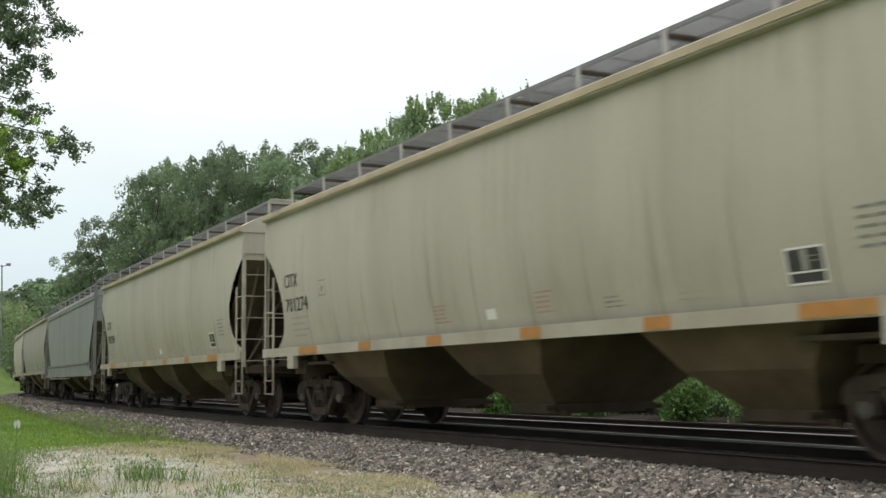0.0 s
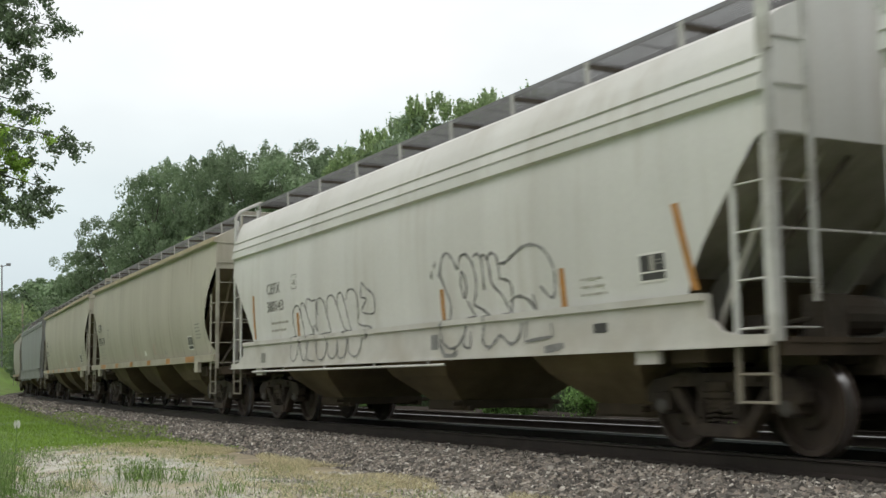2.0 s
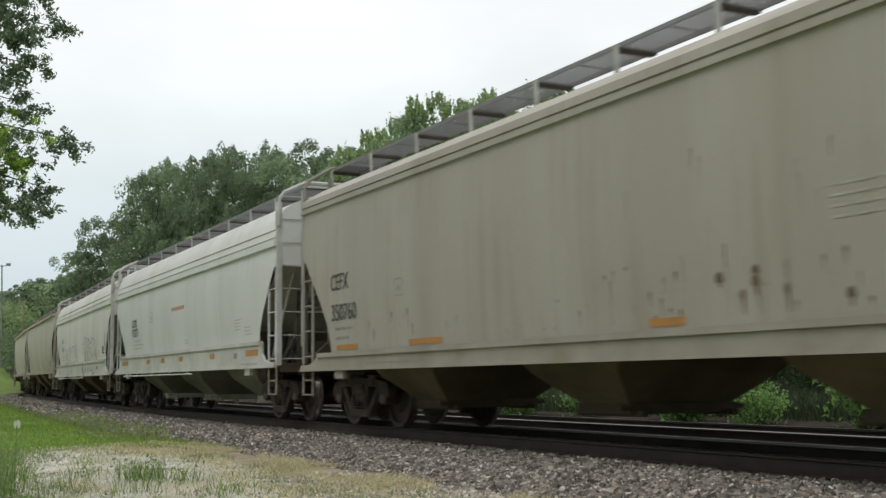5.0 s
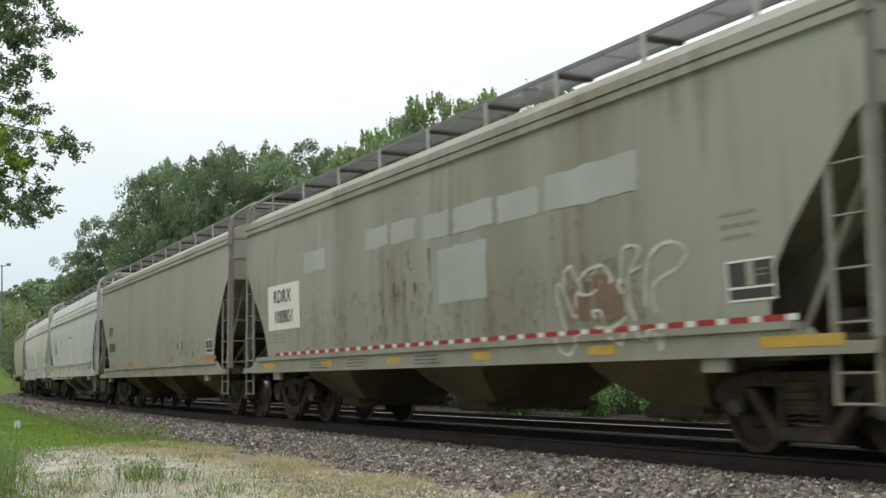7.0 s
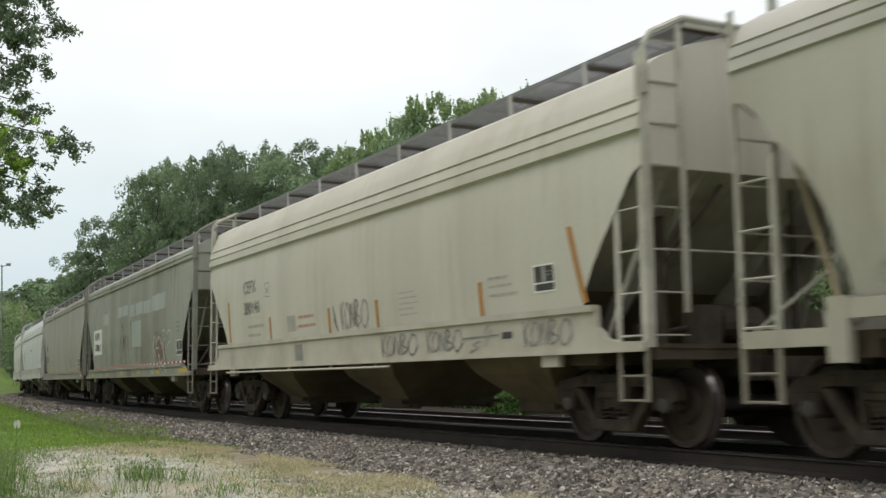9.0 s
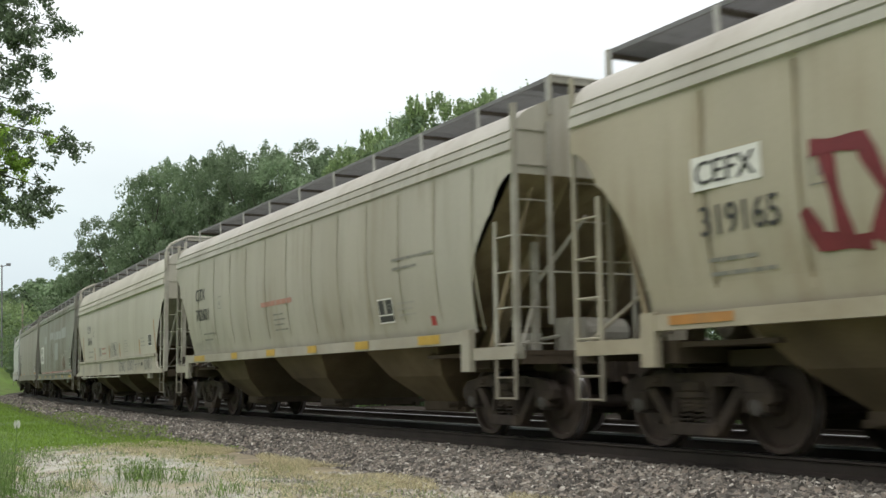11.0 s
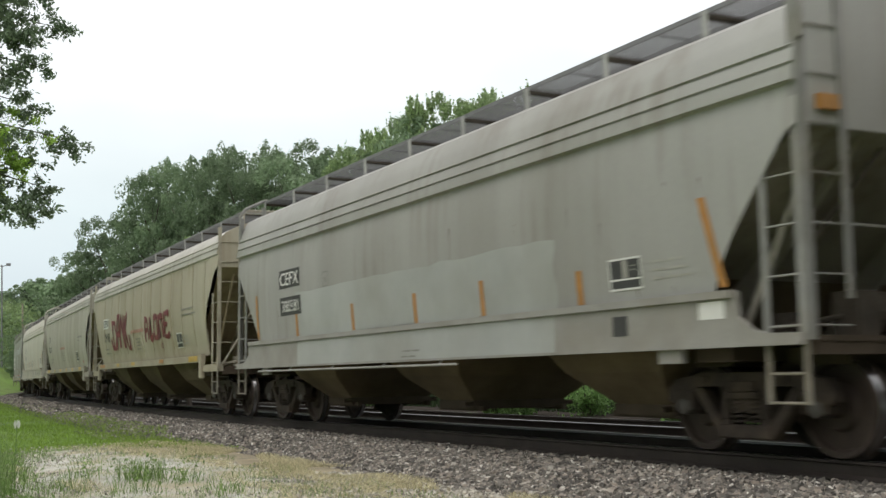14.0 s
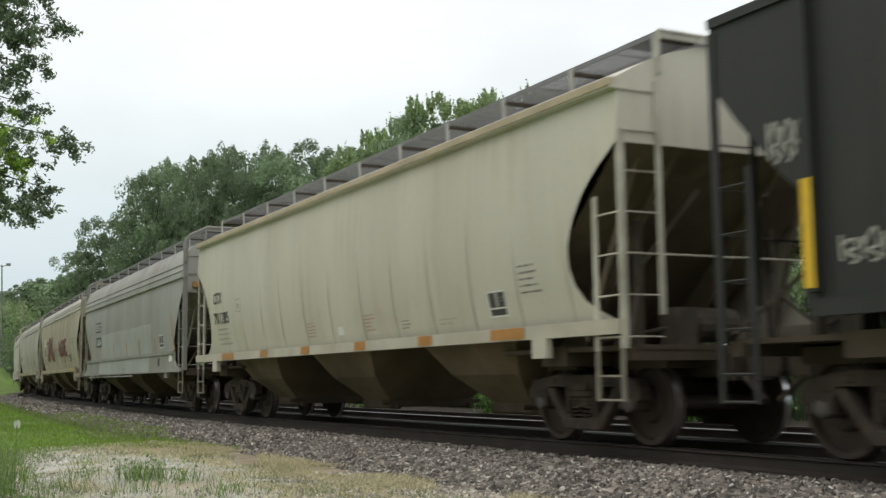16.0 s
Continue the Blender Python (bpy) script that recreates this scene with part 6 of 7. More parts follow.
def build_wood():
    rg = np.random.RandomState(3)
    used = set()
    wood = "wood behind the railway"
    tall = [make_tree("broadleaf_tree", "tall dark green broadleaf tree in the wood", 11 + i, 20.0, 11.0, 0.27, 190, 66, M_LEAF_FAR, 0.10, wood, (0.64, 0.95)) for i in range(3)]
    slim = [make_tree("young_tree", "slender bright green young tree at the wood's edge", 31 + i, 20.0, 6.0, 0.25, 400, 19, M_LEAF_BRIGHT, 0.22, wood, (0.13, 0.85), 13) for i in range(2)]
    far = [make_tree("broadleaf_tree", "dark green broadleaf tree in the wood", 51 + i, 20.0, 11.0, 0.66, 160, 14, M_LEAF_FAR, 0.08, wood) for i in range(2)]
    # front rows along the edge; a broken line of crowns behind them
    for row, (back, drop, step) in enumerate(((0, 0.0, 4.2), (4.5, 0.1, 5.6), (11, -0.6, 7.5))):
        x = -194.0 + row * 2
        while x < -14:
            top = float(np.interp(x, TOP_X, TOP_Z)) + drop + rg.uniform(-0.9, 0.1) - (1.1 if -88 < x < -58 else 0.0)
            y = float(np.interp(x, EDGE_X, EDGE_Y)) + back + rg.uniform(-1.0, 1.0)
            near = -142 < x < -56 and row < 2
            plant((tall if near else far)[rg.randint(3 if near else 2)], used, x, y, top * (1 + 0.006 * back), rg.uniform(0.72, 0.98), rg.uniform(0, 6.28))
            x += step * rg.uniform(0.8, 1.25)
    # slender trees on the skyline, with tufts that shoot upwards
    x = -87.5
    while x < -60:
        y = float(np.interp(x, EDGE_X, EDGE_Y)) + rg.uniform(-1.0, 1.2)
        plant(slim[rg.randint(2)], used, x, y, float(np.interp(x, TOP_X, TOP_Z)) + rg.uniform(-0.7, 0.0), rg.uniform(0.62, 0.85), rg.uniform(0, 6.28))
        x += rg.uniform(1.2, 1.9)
    # unseen trees behind and beside the camera, added to dim the cars' sides
    for i in range(26):
        a = math.pi * (0.98 + 1.06 * i / 25)
        r = rg.uniform(26, 38)
        x, y = 4 + r * 1.7 * math.cos(a), -12 + r * math.sin(a)
        if y > -20 and x < 0:
            continue
        plant(far[i % 2], used, x, y, rg.uniform(14, 19), 1.0, rg.uniform(0, 6.28))
    # more trees just out of view on the left, added to darken the far cars
    for x, y in ((-34, -11.5), (-46, -10.0), (-58, -8.6), (-71, -7.2), (-84, -5.8), (-97, -4.4), (-110, -3.0), (-124, -1.4)):
        plant(far[int(-x) % 2], used, x, y, rg.uniform(14, 18), 0.72, rg.uniform(0, 6.28))


build_wood()


def make_bush(label, seed, w, h, leaf, clumps, mat, name="shrub"):
    rg = np.random.RandomState(seed)
    bush = empty(name, label, "shrub", "shrubs beside the railway")
    bm = bmesh.new()
    pts = []
    for i in range(9):
        a = rg.uniform(0, 6.28)
        en = np.array([w * 0.42 * math.cos(a) * rg.uniform(0.2, 1), w * 0.42 * math.sin(a) * rg.uniform(0.2, 1), h * rg.uniform(0.45, 0.95)])
        taper(bm, [(0, 0, -0.1), tuple(en * 0.5 + [0, 0, 0.05]), tuple(en)], 0.02, 0.006, 5)
        for k in range(clumps // 9):
            t = rg.uniform(0.25, 1.05)
            pts.append(en * t + rg.normal(size=3) * w * 0.09 + rg.normal(size=(14, 3)) * leaf * 1.1)
    part("stems", bm, M_BARK, bush)
    p = np.concatenate(pts)
    p[:, 2] = np.abs(p[:, 2]) + 0.02
    v, f = leaf_soup(p, (0, 0, 1.2), leaf, rg, 0.6)
    soup("foliage", v.tolist(), f.tolist(), mat, bush)
    return bush


def build_shrubs():
    rg = np.random.RandomState(9)
    a = make_bush("bright green leafy shrub behind the track", 5, 1.5, 1.0, 0.085, 150, M_BUSH)
    b = make_bush("green leafy shrub behind the track", 6, 1.3, 0.8, 0.07, 130, M_BUSH)
    spots = [(a, 18.3, -6.3, 1.05), (b, 16.6, -6.6, 0.9), (a, 13.6, -6.5, 1.35), (a, 24.4, -6.0, 1.15), (b, 22.6, -6.8, 1.1), (b, 36.5, -6.9, 1.35), (a, 25.9, -6.15, 1.1), (b, 44.5, -7.8, 0.8), (a, 12.2, -7.4, 1.5), (b, 29.5, -9.0, 1.0), (a, 19.8, -7.2, 0.85), (b, 53.0, -9.5, 1.0), (a, 10.2, -6.6, 1.3), (b, 8.5, -7.0, 1.3)]
    done = set()
    for k, s, lat, sc in spots:
        p = on_track(s, lat, 0, False)
        m = Matrix.Translation((p.x, p.y, max(-0.36, ground_height(p.x, p.y)))) @ Matrix.Rotation(rg.uniform(0, 6.28), 4, "Z")
        if k.name in done:
            o = copy_thing(k, m)
        else:
            done.add(k.name)
            k.matrix_basis = m
            o = k
        o.scale = (1.2 * sc, 1.2 * sc, 1.15 * sc)
    # taller undergrowth in front of the wood
    c = make_bush("tall tangled undergrowth at the wood's edge", 8, 5.0, 4.0, 0.20, 260, M_LEAF_FAR, "undergrowth")
    d = make_bush("pale green undergrowth at the wood's edge", 10, 5.0, 3.6, 0.20, 260, M_LEAF_BRIGHT, "undergrowth")
    x, i = -190.0, 0
    while x < -4:
        y = float(np.interp(x, EDGE_X, EDGE_Y)) - rg.uniform(3.0, 6.5)
        k = d if (x < -125 and i % 3 != 0) or i % 5 == 4 else c
        m = Matrix.Translation((x, y, ground_height(x, y) - 0.1)) @ Matrix.Rotation(rg.uniform(0, 6.28), 4, "Z")
        if k.name in done:
            o = copy_thing(k, m)
        else:
            done.add(k.name)
            k.matrix_basis = m
            o = k
        sc = rg.uniform(0.8, 1.3) * (1.7 if x < -120 else 1.0)
        o.scale = (sc, sc, sc)
        x += rg.uniform(3.2, 5.0)
        i += 1
    # undergrowth added close behind the line, its leaves coloured as dark as the wood's shade
    k = make_bush("undergrowth behind the track, shade of the wood in its leaf colour", 14, 4.0, 2.2, 0.20, 160, M_BRUSH, "undergrowth")
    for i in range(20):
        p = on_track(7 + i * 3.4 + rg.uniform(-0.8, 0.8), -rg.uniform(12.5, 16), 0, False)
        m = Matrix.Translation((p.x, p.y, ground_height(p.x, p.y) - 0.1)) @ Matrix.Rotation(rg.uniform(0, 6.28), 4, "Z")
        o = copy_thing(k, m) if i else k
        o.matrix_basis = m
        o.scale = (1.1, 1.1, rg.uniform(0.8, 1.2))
    # two saplings whose tips stand over the cars
    for seed, (px, py, h) in enumerate(((-46.0, 4.0, 7.0), (-43.0, 5.0, 6.9))):
        t = make_tree("sapling", "slender bright green sapling behind the track", 60 + seed, h, 2.2, 0.13, 70, 16, M_LEAF_BRIGHT, 0.2, "", (0.14, 0.3), 9)
        t.matrix_basis = Matrix.Translation((px, py, ground_height(px, py)))


build_shrubs()


def build_oak():
    """Oak beside the camera, whose branches reach in from the side."""
    rg = np.random.RandomState(21)
    oak = empty("oak_tree", "large oak tree with dark drooping leafy branches", "tree")
    bm = bmesh.new()
    base = np.array([-12.9, -10.6, -0.4])
    taper(bm, [tuple(base), tuple(base + [0.05, 0.05, 1.6]), tuple(base + [0.0, 0.15, 3.4]), tuple(base + [0.1, 0.2, 6.0]), tuple(base + [0.0, 0.3, 9.5])], 0.34, 0.10, 12)
    part("trunk", bm, M_BARK, oak)
    # boughs that hang into view: height near the trunk, tip across and up, depth of the leaf mass, how bright
    boughs = [(5.05, -6.50, 5.02, 0.13, 0), (4.80, -6.44, 4.72, 0.09, 0), (4.58, -6.80, 4.50, 0.09, 0), (4.33, -6.62, 4.12, 0.10, 0), (4.02, -6.80, 3.84, 0.15, 0), (3.75, -6.33, 3.45, 0.12, 1), (3.42, -6.72, 3.16, 0.20, 2), (3.30, -6.56, 2.95, 0.12, 2), (3.10, -6.62, 2.68, 0.09, 0), (2.95, -7.05, 2.66, 0.09, 0), (5.4, -6.7, 5.3, 0.2, 0), (3.6, -6.95, 3.42, 0.2, 1)]
    pts, young = [], []
    for i, (zs, ty, tz, deep, bright) in enumerate(boughs):
        bm = bmesh.new()
        tp = np.array([-12.35 + rg.uniform(-0.15, 0.1), ty - 0.10, tz])
        st = base + [0, 0.15, zs + 0.55]
        path = []
        for t in np.linspace(0, 1, 14):
            q = st * (1 - t) + tp * t
            q[2] += 0.16 * math.sin(math.pi * t) + 0.03 * math.sin(9 * t + i * 2)
            q[0] += 0.10 * math.sin(5 * t + i)
            path.append(q)
        taper(bm, [tuple(q) for q in path], 0.035, 0.003, 6)
        for k in range(36):
            t = 1 - 0.30 * rg.uniform(0, 1)
            j = min(12, int(t * 13))
            q = path[j] * (j + 1 - t * 13) + path[j + 1] * (t * 13 - j) + rg.normal(size=3) * 0.02
            spread = deep * (0.3 + 0.9 * min(1, (1 - t) * 9))
            e = q + rg.normal(size=3) * np.array([spread, spread * 0.85, spread * 0.8]) - [0, 0, 0.25 * deep]
            if k % 3 == 0:
                rod(bm, tuple(q), tuple(e), 0.003, 4)
            out = (e - q) / (np.linalg.norm(e - q) + 1e-6) + [0.0, 0.1, 0.0]
            cl = np.concatenate([e + out * 0.035 * j + rg.normal(size=(15, 3)) * np.array([0.034, 0.034, 0.024]) for j in range(3)])
            (young if bright and t < 0.92 and (k % 5 < bright * 2) else pts).append(cl)
        part("bough", bm, M_BARK, oak)
    # fuller mass of leaves towards the trunk
    for k in range(600):
        c = np.array([-12.5 + rg.uniform(-0.5, 0.4), -7.02 - abs(rg.normal()) * 0.8, rg.uniform(2.5, 5.9)])
        if noise.noise(Vector((c[1] * 3.2, c[2] * 4.2, 0.0))) < 0.10:
            continue
        (young if 2.75 < c[2] < 3.75 and k % 6 else pts).append(c + rg.normal(size=(40, 3)) * [0.055, 0.055, 0.04])
    v, f = leaf_soup(np.concatenate(pts), (0, 0, 0.6), 0.05, rg, 0.5)
    tagged(soup("foliage", v.tolist(), f.tolist(), M_LEAF, oak), kind="stuff")
    v, f = leaf_soup(np.concatenate(young), (0, 0, 0.6), 0.052, rg, 0.48)
    tagged(soup("young_foliage", v.tolist(), f.tolist(), M_LEAF_YOUNG, oak), "bright yellow-green leaves", kind="stuff")
    pts = []
    for k in range(240):
        q = rg.normal(size=3)
        q = q / np.linalg.norm(q) * rg.uniform(0.6, 1.0)
        c = base + np.array([0, 0.2, 7.6]) + q * [4.0, 2.9, 2.6]
        pts.append(c + rg.normal(size=(12, 3)) * 0.22)
    v, f = leaf_soup(np.concatenate(pts), (0, 0, 0.6), 0.2, rg, 0.5)
    tagged(soup("upper_foliage", v.tolist(), f.tolist(), M_LEAF, oak), kind="stuff")


build_oak()


# ---- poles ----
def build_poles():
    lamp = empty("street_lamp", "tall grey street lamp with paired heads", "street lamp")
    bm = bmesh.new()
    taper(bm, [(0, 0, 0), (0, 0, 7), (0, 0, 12.7)], 0.13, 0.07, 10)
    part("pole", bm, M_GRATE, lamp)
    for k in (-1, 1):
        bm = bmesh.new()
        rod(bm, (0, 0, 12.5), (0, k * 0.6, 12.65), 0.05)
        box(bm, -0.2, 0.2, *sorted((k * 0.5, k * 1.0)), 12.6, 12.9)
        part("lamp_head", bm, M_GRATE, lamp)
    lamp.matrix_basis = Matrix.Translation((-148.9, 9.45, 2.3))
    pole = empty("utility_pole", "weathered wooden utility pole beside the track", "utility pole")
    bm = bmesh.new()
    taper(bm, [(0, 0, -0.3), (0, 0, 5), (0, 0, 9.4)], 0.14, 0.10, 9)
    part("shaft", bm, M_POLE, pole)
    pole.matrix_basis = Matrix.Translation((-140.7, 10.7, 0.3))


build_poles()


# ---- ballast stones, gravel, grass ----
def stones(n, s0, s1, lat0, lat1, size, rg, z_of):
    unit = np.array([(x, y, z) for x in (-1, 1) for y in (-1, 1) for z in (-1, 1)], float) * 0.5
    quads = np.array([(0, 1, 3, 2), (4, 6, 7, 5), (0, 4, 5, 1), (2, 3, 7, 6), (0, 2, 6, 4), (1, 5, 7, 3)])
    s = rg.uniform(s0, s1, n)
    lat = rg.uniform(lat0, lat1, n)
    th = np.interp(s, S_GRID, _th)
    X = -(np.interp(s, S_GRID, _gx) + lat * np.sin(th))
    Y = np.interp(s, S_GRID, _gy) - lat * np.cos(th)
    Z = z_of(s, lat, X, Y)
    q = rg.normal(size=(n, 4))
    q /= np.linalg.norm(q, axis=1)[:, None]
    a, b, c, d = q.T
    R = np.stack([1 - 2 * (c * c + d * d), 2 * (b * c - a * d), 2 * (b * d + a * c), 2 * (b * c + a * d), 1 - 2 * (b * b + d * d), 2 * (c * d - a * b), 2 * (b * d - a * c), 2 * (c * d + a * b), 1 - 2 * (b * b + c * c)], 1).reshape(n, 3, 3)
    sc = size * rg.uniform(0.55, 1.35, (n, 1, 1)) * rg.uniform(0.6, 1.1, (n, 1, 3))
    v = unit[None] * sc * (1 + rg.uniform(-0.35, 0.35, (n, 8, 3)))
    v = np.einsum("nij,nkj->nki", R, v)
    v += np.stack([X, Y, Z], 1)[:, None]
    f = quads[None] + 8 * np.arange(n)[:, None, None]
    return v.reshape(-1, 3), f.reshape(-1, 4)


PROFILE_LAT = [-3.0, -2.0, -1.3, 1.3, 1.9, 2.5, 2.9, 3.3]
PROFILE_Z = [-0.42, -0.24, -0.21, -0.21, -0.22, -0.30, -0.40, -0.46]


def bed_height(s, lat, X, Y):
    z = np.interp(lat, PROFILE_LAT, PROFILE_Z)
    return np.maximum(z + (lat - 0.75) * math.sin(CANT), -0.36)


def blades(s, lat, h, w, lean, rg, base_z=-0.38):
    n = len(s)
    th = np.interp(s, S_GRID, _th)
    X = -(np.interp(s, S_GRID, _gx) + lat * np.sin(th))
    Y = np.interp(s, S_GRID, _gy) - lat * np.cos(th)
    Z = np.full(n, base_z)
    a = rg.uniform(0, 2 * math.pi, n)
    hh = h * rg.uniform(0.5, 1.15, n)
    ww = w * rg.uniform(0.6, 1.3, n)
    dx, dy = np.cos(a), np.sin(a)
    b = rg.uniform(0, 2 * math.pi, n)
    lx, ly = np.cos(b) * lean * hh * rg.uniform(0.2, 1, n), np.sin(b) * lean * hh * rg.uniform(0.2, 1, n)
    base = np.stack([X, Y, Z], 1)
    side = np.stack([dx * ww / 2, dy * ww / 2, 0 * ww], 1)
    mid = base + np.stack([lx * 0.35, ly * 0.35, hh * 0.6], 1)
    tip = base + np.stack([lx, ly, hh], 1)
    v = np.stack([base - side, base + side, mid + side * 0.8, mid - side * 0.8, tip], 1).reshape(-1, 3)
    o = 5 * np.arange(n)
    f = [(i, i + 1, i + 2, i + 3) for i in o] + [(i + 3, i + 2, i + 4) for i in o]
    return v, f


def build_groundcover():
    rg = np.random.RandomState(4)
    ballast = bpy.data.objects["ballast"]
    parts = [stones(2600, 6, 30, 2.8, 3.7, 0.03, rg, bed_height), stones(25000, 6.0, 18, 1.34, 2.95, 0.042, rg, bed_height), stones(14000, 18, 42, 1.34, 2.95, 0.046, rg, bed_height), stones(6000, 42, 95, 1.34, 2.8, 0.10, rg, bed_height), stones(9000, 6, 34, 0.88, 1.5, 0.05, rg, lambda s, lat, X, Y: np.full(len(s), -0.195) + (lat - 0.75) * 0.02), stones(2500, 34, 80, 0.88, 1.5, 0.08, rg, lambda s, lat, X, Y: np.full(len(s), -0.20)), stones(2500, 6, 30, -0.6, 0.6, 0.06, rg, bed_height), stones(3500, 8, 40, -3.2, -1.35, 0.06, rg, bed_height)]
    off, V, F = 0, [], []
    for v, f in parts:
        V.append(v)
        F.append(f + off)
        off += len(v)
    tagged(soup("ballast_stones", np.concatenate(V).tolist(), np.concatenate(F).tolist(), M_STONE, ballast), "grey and pinkish crushed stones", kind="stuff")
    # nearest stones, one by one
    kinds = []
    for i in range(6):
        v, f = stones(1, 0, 0.01, 0, 0.01, 0.06, rg, bed_height)
        v = v - v.mean(0)
        me = bpy.data.meshes.new("stone")
        me.from_pydata(v.tolist(), [], f.tolist())
        me.materials.append(M_STONE_ONE)
        kinds.append(me)
    for i in range(290):
        s, lat = rg.uniform(7.0, 15.0), rg.uniform(1.5, 2.9)
        p = on_track(s, lat, 0, False)
        o = new("stone", kinds[i % 6])
        o.parent = ballast
        o.matrix_local = Matrix.Translation((p.x, p.y, float(bed_height(s, lat, 0, 0)) + 0.01)) @ Euler(rg.uniform(0, 6, 3)).to_matrix().to_4x4()
    def ground_patch(name, mat, s_c, lat_c, r_s, r_lat, lift, wob, label):
        bm = bmesh.new()
        n = 120
        ring = []
        for i in range(n):
            a = 2 * math.pi * i / n
            r = 1 + wob * noise.noise(Vector((math.cos(a) * 2.2, math.sin(a) * 2.2, s_c))) + 0.4 * wob * noise.noise(Vector((math.cos(a) * 9, math.sin(a) * 9, 1)))
            ring.append((s_c + r_s * r * math.cos(a), lat_c + r_lat * r * math.sin(a)))
        rows = []
        for k in range(1, 10):
            row = []
            for s, lat in ring:
                p = on_track(s_c + (s - s_c) * k / 9, lat_c + (lat - lat_c) * k / 9, 0, False)
                row.append(bm.verts.new((p.x, p.y, ground_height(p.x, p.y) - 0.01 + lift * (1 - (k / 9) ** 4) + 0.02 * noise.noise(Vector((p.x, p.y, 7))) * (k < 9))))
            rows.append(row)
        bm.faces.new(rows[0])
        for a, b in zip(rows, rows[1:]):
            for i in range(n):
                bm.faces.new((a[i], a[(i + 1) % n], b[(i + 1) % n], b[i]))
        for f in bm.faces:
            f.smooth = True
        return tagged(part(name, bm, mat, None), label, "ground", kind="structure")

    ground_patch("dirt_strip", M_DIRT, 13.0, 3.55, 11.5, 1.35, 0.055, 0.25, "dry tan dirt strip between ballast and grass")
    gravel = ground_patch("gravel_patch", M_GRAVEL, 16.0, 5.0, 6.2, 1.7, 0.085, 0.28, "pale dry gravel and mud patch in the grass")
    flat = lambda s, lat, X, Y: np.full(len(s), -0.30)
    v1, f1 = stones(3600, 8.5, 23, 3.6, 7.2, 0.02, rg, flat)
    v2, f2 = stones(3000, 8.5, 13.5, 2.9, 4.7, 0.03, rg, lambda s, lat, X, Y: np.full(len(s), -0.315))
    v1, f1 = np.concatenate([v1, v2]), np.concatenate([f1, f2 + len(v1)])
    tagged(soup("pebbles", v1.tolist(), f1.tolist(), M_PEBBLE, gravel), "pale small pebbles", kind="stuff")
    # short grass, growing taller away from the track
    n = 95000
    s = 18.2 + 62 * rg.uniform(0, 1, n) ** 1.6
    lat = 2.05 + 8.5 * rg.uniform(0, 1, n) ** 1.2
    edge = np.array([noise.noise(Vector((a * 0.4, b * 0.9, 2.0))) for a, b in zip(s, lat)])
    keep = s > 21.3 + 0.12 * (lat - 3.5) + 1.1 * edge - 2.4 * np.clip((3.5 - lat) / 0.7, 0, 1)
    keep &= lat > 2.7 - 0.6 * np.clip((s - 21) / 9, 0, 1) + 0.5 * edge
    s, lat = s[keep], lat[keep]
    foot = np.interp(lat, [2.0, 2.5, 2.9, 3.2], [-0.21, -0.25, -0.33, -0.365])
    v, f = blades(s, lat, 0.075, 0.012, 0.9, rg, np.where(s < 23.5, -0.325, foot))
    tagged(soup("meadow_grass", v.tolist(), f, M_BLADE), "short bright green grass", "grass", kind="stuff")
    # weeds: loose tufts of uneven height, thick towards the meadow's edge
    tufts = [(14.2, 5.35, 0.25, 260, 0.34), (13.6, 5.0, 0.2, 110, 0.26), (15.3, 5.9, 0.25, 90, 0.26), (13.0, 5.75, 0.3, 110, 0.22), (12.2, 4.95, 0.25, 110, 0.22), (16.6, 6.9, 0.45, 420, 0.42), (15.4, 7.2, 0.4, 480, 0.44), (14.3, 7.1, 0.35, 380, 0.34), (18.4, 6.9, 0.5, 380, 0.42), (20.4, 6.8, 0.6, 300, 0.34), (14.0, 6.3, 0.3, 100, 0.20), (17.6, 5.3, 0.35, 70, 0.16), (17.0, 4.5, 0.6, 110, 0.10), (11.4, 4.3, 0.4, 90, 0.13), (13.4, 4.2, 0.4, 70, 0.14)]
    V, F, off = [], [], 0
    for s_c, lat_c, r, count, tall in tufts:
        v, f = blades(rg.normal(s_c, r * 1.2, count), rg.normal(lat_c, r * 0.6, count), tall * rg.uniform(0.8, 1.2), 0.008, 0.9, rg, -0.33)
        V.append(v)
        F += [tuple(i + off for i in q) for q in f]
        off += len(v)
    s, lat = rg.uniform(9.5, 22, 13000), rg.uniform(3.3, 7.0, 13000)
    keep = np.array([noise.noise(Vector((a * 0.8, b * 1.3, 6.0))) > -0.12 for a, b in zip(s, lat)])
    v, f = blades(s[keep], lat[keep], 0.075, 0.006, 0.9, rg, -0.33)
    V.append(v)
    F += [tuple(i + off for i in q) for q in f]
    tagged(soup("tall_weeds", np.concatenate(V).tolist(), F, M_WEED), "loose green weeds and grass tufts on the gravel", "weeds", kind="stuff")
    # broad-leaved weeds among the grass
    c = np.concatenate([np.array(on_track(a + rg.normal() * 0.5, b + rg.normal() * 0.3, 0, False)) + [0, 0, -0.32 + rg.uniform(0, 0.3)] + rg.normal(size=(7, 3)) * 0.05 for a, b in [(17.2, 7.0), (16.0, 7.2), (18.4, 7.2), (14.2, 5.35), (19.6, 7.0), (14.6, 7.2)] for _ in range(26)])
    v, f = leaf_soup(c, (0, 0, 1.0), 0.05, rg, 0.5)
    tagged(soup("broad_weeds", v.tolist(), f.tolist(), M_WEED), "low broad-leaved green weeds", "weeds", kind="stuff")
    n = 46000
    s, lat = rg.uniform(8.0, 22.5, n), 3.3 + rg.normal(0.0, 0.75, n)
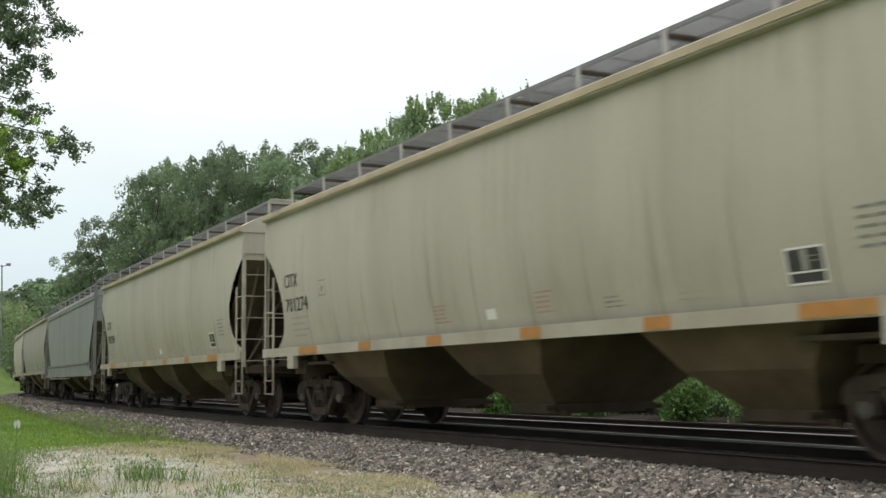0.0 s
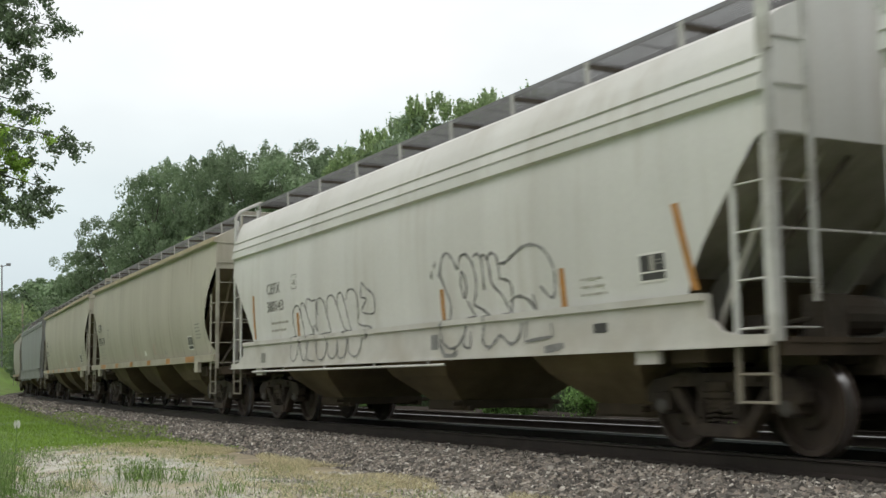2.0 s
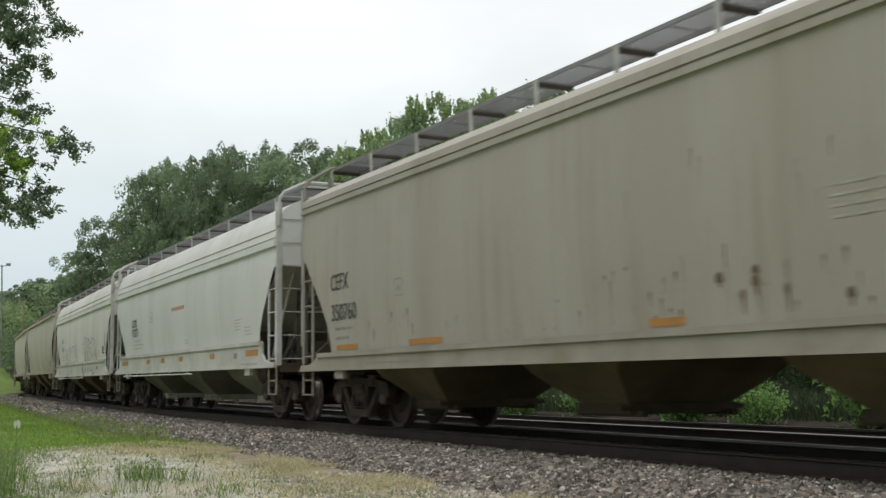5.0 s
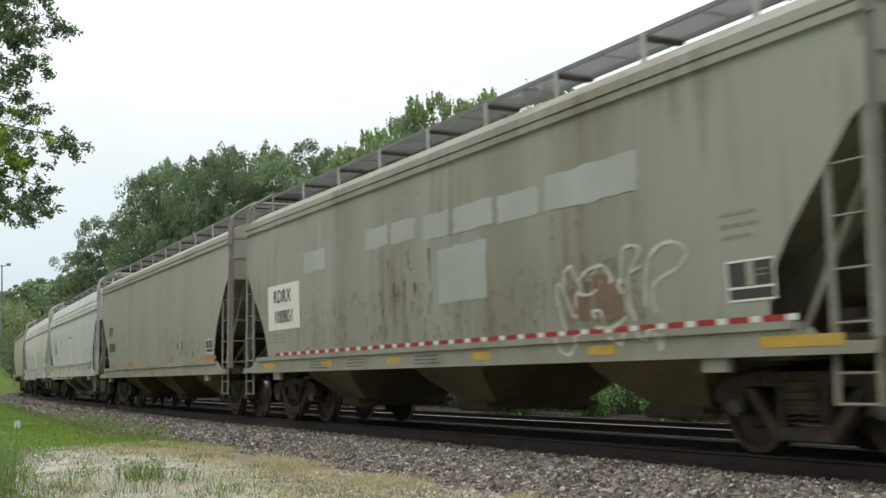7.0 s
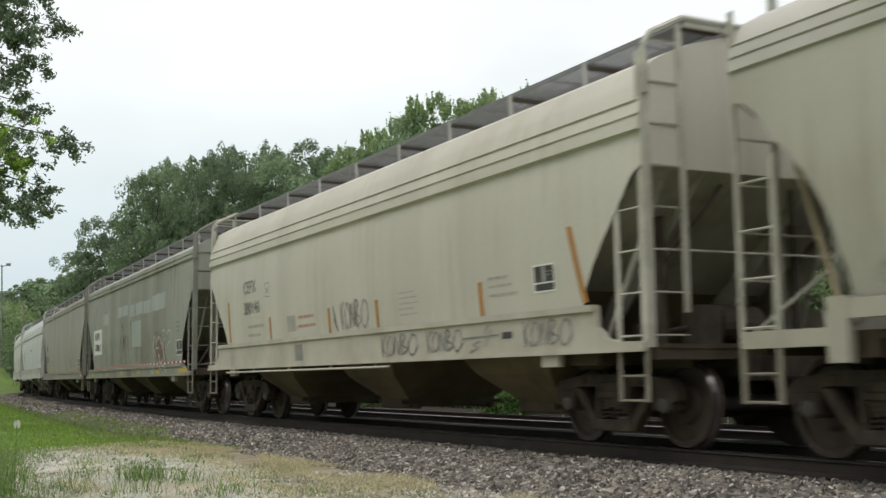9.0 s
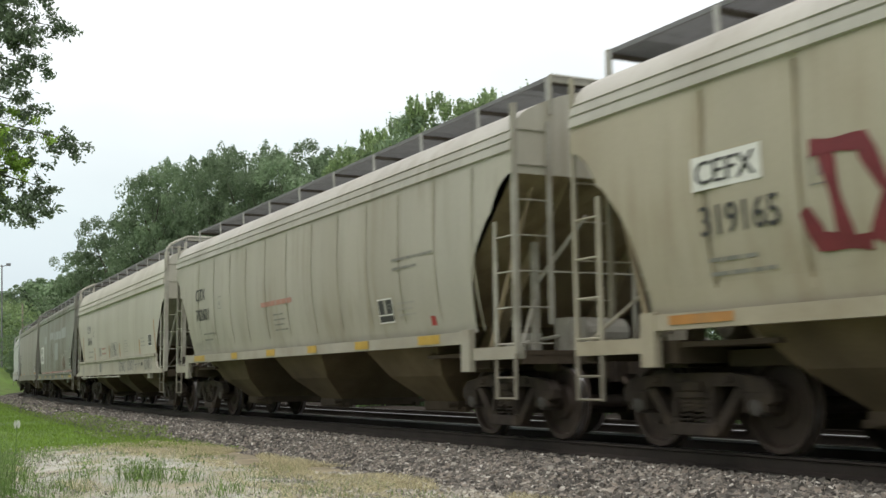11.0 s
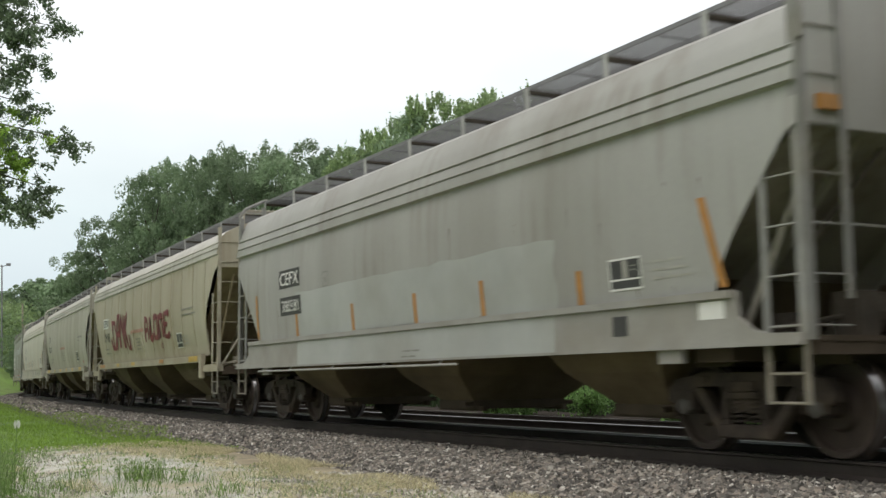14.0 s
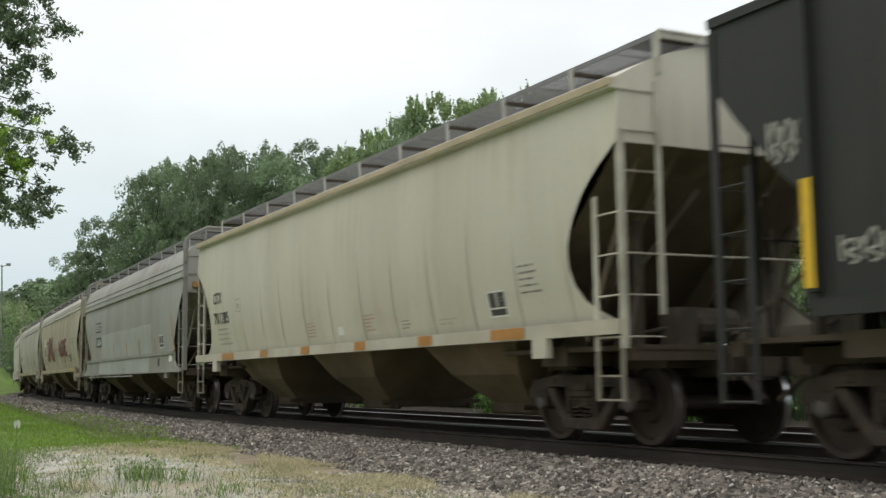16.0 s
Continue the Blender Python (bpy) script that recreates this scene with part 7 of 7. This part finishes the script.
    lat = np.where(lat < 2.75, 5.5 - lat, lat)
    keep = np.array([noise.noise(Vector((a * 0.55, b * 1.6, 4.0))) > -0.08 for a, b in zip(s, lat)])
    s2, lat2 = rg.uniform(11.0, 20.5, 30000), rg.uniform(3.6, 6.4, 30000)
    keep2 = np.array([noise.noise(Vector((a * 0.7, b * 1.9, 9.0))) > 0.22 for a, b in zip(s2, lat2)])
    s, lat = np.concatenate([s[keep], s2[keep2]]), np.concatenate([lat[keep], lat2[keep2]])
    v, f = blades(s, lat, 0.05, 0.008, 2.4, rg, -0.318)
    tagged(soup("dry_straw", v.tolist(), f, M_STRAW), "dry yellow straw beside the ballast", "straw", kind="stuff")
    # rough brush beyond the far rails; its dark green has the wood's shade mixed in
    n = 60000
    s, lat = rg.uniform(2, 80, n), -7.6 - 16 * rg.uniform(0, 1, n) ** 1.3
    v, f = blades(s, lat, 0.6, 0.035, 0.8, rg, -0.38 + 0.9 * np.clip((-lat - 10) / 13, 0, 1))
    tagged(soup("brush", v.tolist(), f, M_BRUSH), "rough brush beyond the track, shade of the wood in its dark green", "brush", kind="stuff")
    # white wild flower
    flower = empty("wild_flower", "white wild flower on a thin green stalk", "flower")
    bm = bmesh.new()
    rod(bm, (0, 0, 0), (0.02, 0.01, 0.5), 0.006, 5)
    rod(bm, (0.02, 0.01, 0.5), (0.0, 0.03, 0.86), 0.005, 5)
    part("stalk", bm, M_WEED, flower)
    bm = bmesh.new()
    for k in range(8):
        a = k * math.pi / 4
        v = [bm.verts.new(p) for p in ((0, 0.03, 0.86), (0.024 * math.cos(a + 0.4), 0.03 + 0.024 * math.sin(a + 0.4), 0.92), (0.036 * math.cos(a), 0.03 + 0.036 * math.sin(a), 0.875), (0.024 * math.cos(a - 0.4), 0.03 + 0.024 * math.sin(a - 0.4), 0.82))]
        bm.faces.new(v)
    part("petals", bm, M_WHITEP, flower)
    flower.matrix_basis = Matrix.Translation((-13.39, -6.92, -0.38))


build_groundcover()


# ---- a small bird that crosses the sky ----
def build_bird():
    bird = empty("bird", "small dark bird flying across the overcast sky", "bird")
    bm = bmesh.new()
    lathe(bm, [(0.005, -0.10), (0.022, -0.07), (0.032, 0.0), (0.022, 0.06), (0.015, 0.09), (0.02, 0.11), (0.004, 0.14)], steps=8)
    part("body", bm, M_BLACK, bird)
    for k in (-1, 1):
        bm = bmesh.new()
        a = [bm.verts.new(p) for p in ((k * 0.02, 0.04, 0.01), (k * 0.10, 0.05, 0.05), (k * 0.19, -0.02, 0.03), (k * 0.09, -0.03, 0.045), (k * 0.02, -0.04, 0.01))]
        b = [bm.verts.new(q.co - Vector((0, 0, 0.006))) for q in a]
        bm.faces.new(a)
        bm.faces.new(b[::-1])
        for i in range(5):
            bm.faces.new((a[i], a[(i + 1) % 5], b[(i + 1) % 5], b[i]))
        part("wing", bm, M_BLACK, bird)
    return bird


BIRD = build_bird()


# ---- motion ----
def motions():
    for car, s0 in RUN:
        walk(car, [(t, car_pose(s0 + train_run(t))) for t in np.arange(0, 16.01, 0.5)])
    for axle, pos in WHEELSETS:
        walk(axle, [(i / 30, Matrix.Translation(pos) @ Matrix.Rotation(train_run(i / 30) / 0.459, 4, "Y")) for i in range(481)])

    walk(BIRD, [(t, pose(-49.66 - 3.66 * (t - 0.5), 25.0 - 6.16 * (t - 0.5), 17.85 + 2.25 * (t - 0.5), 12, 0, 149)) for t in (0, 4, 8, 12, 16)])


motions()
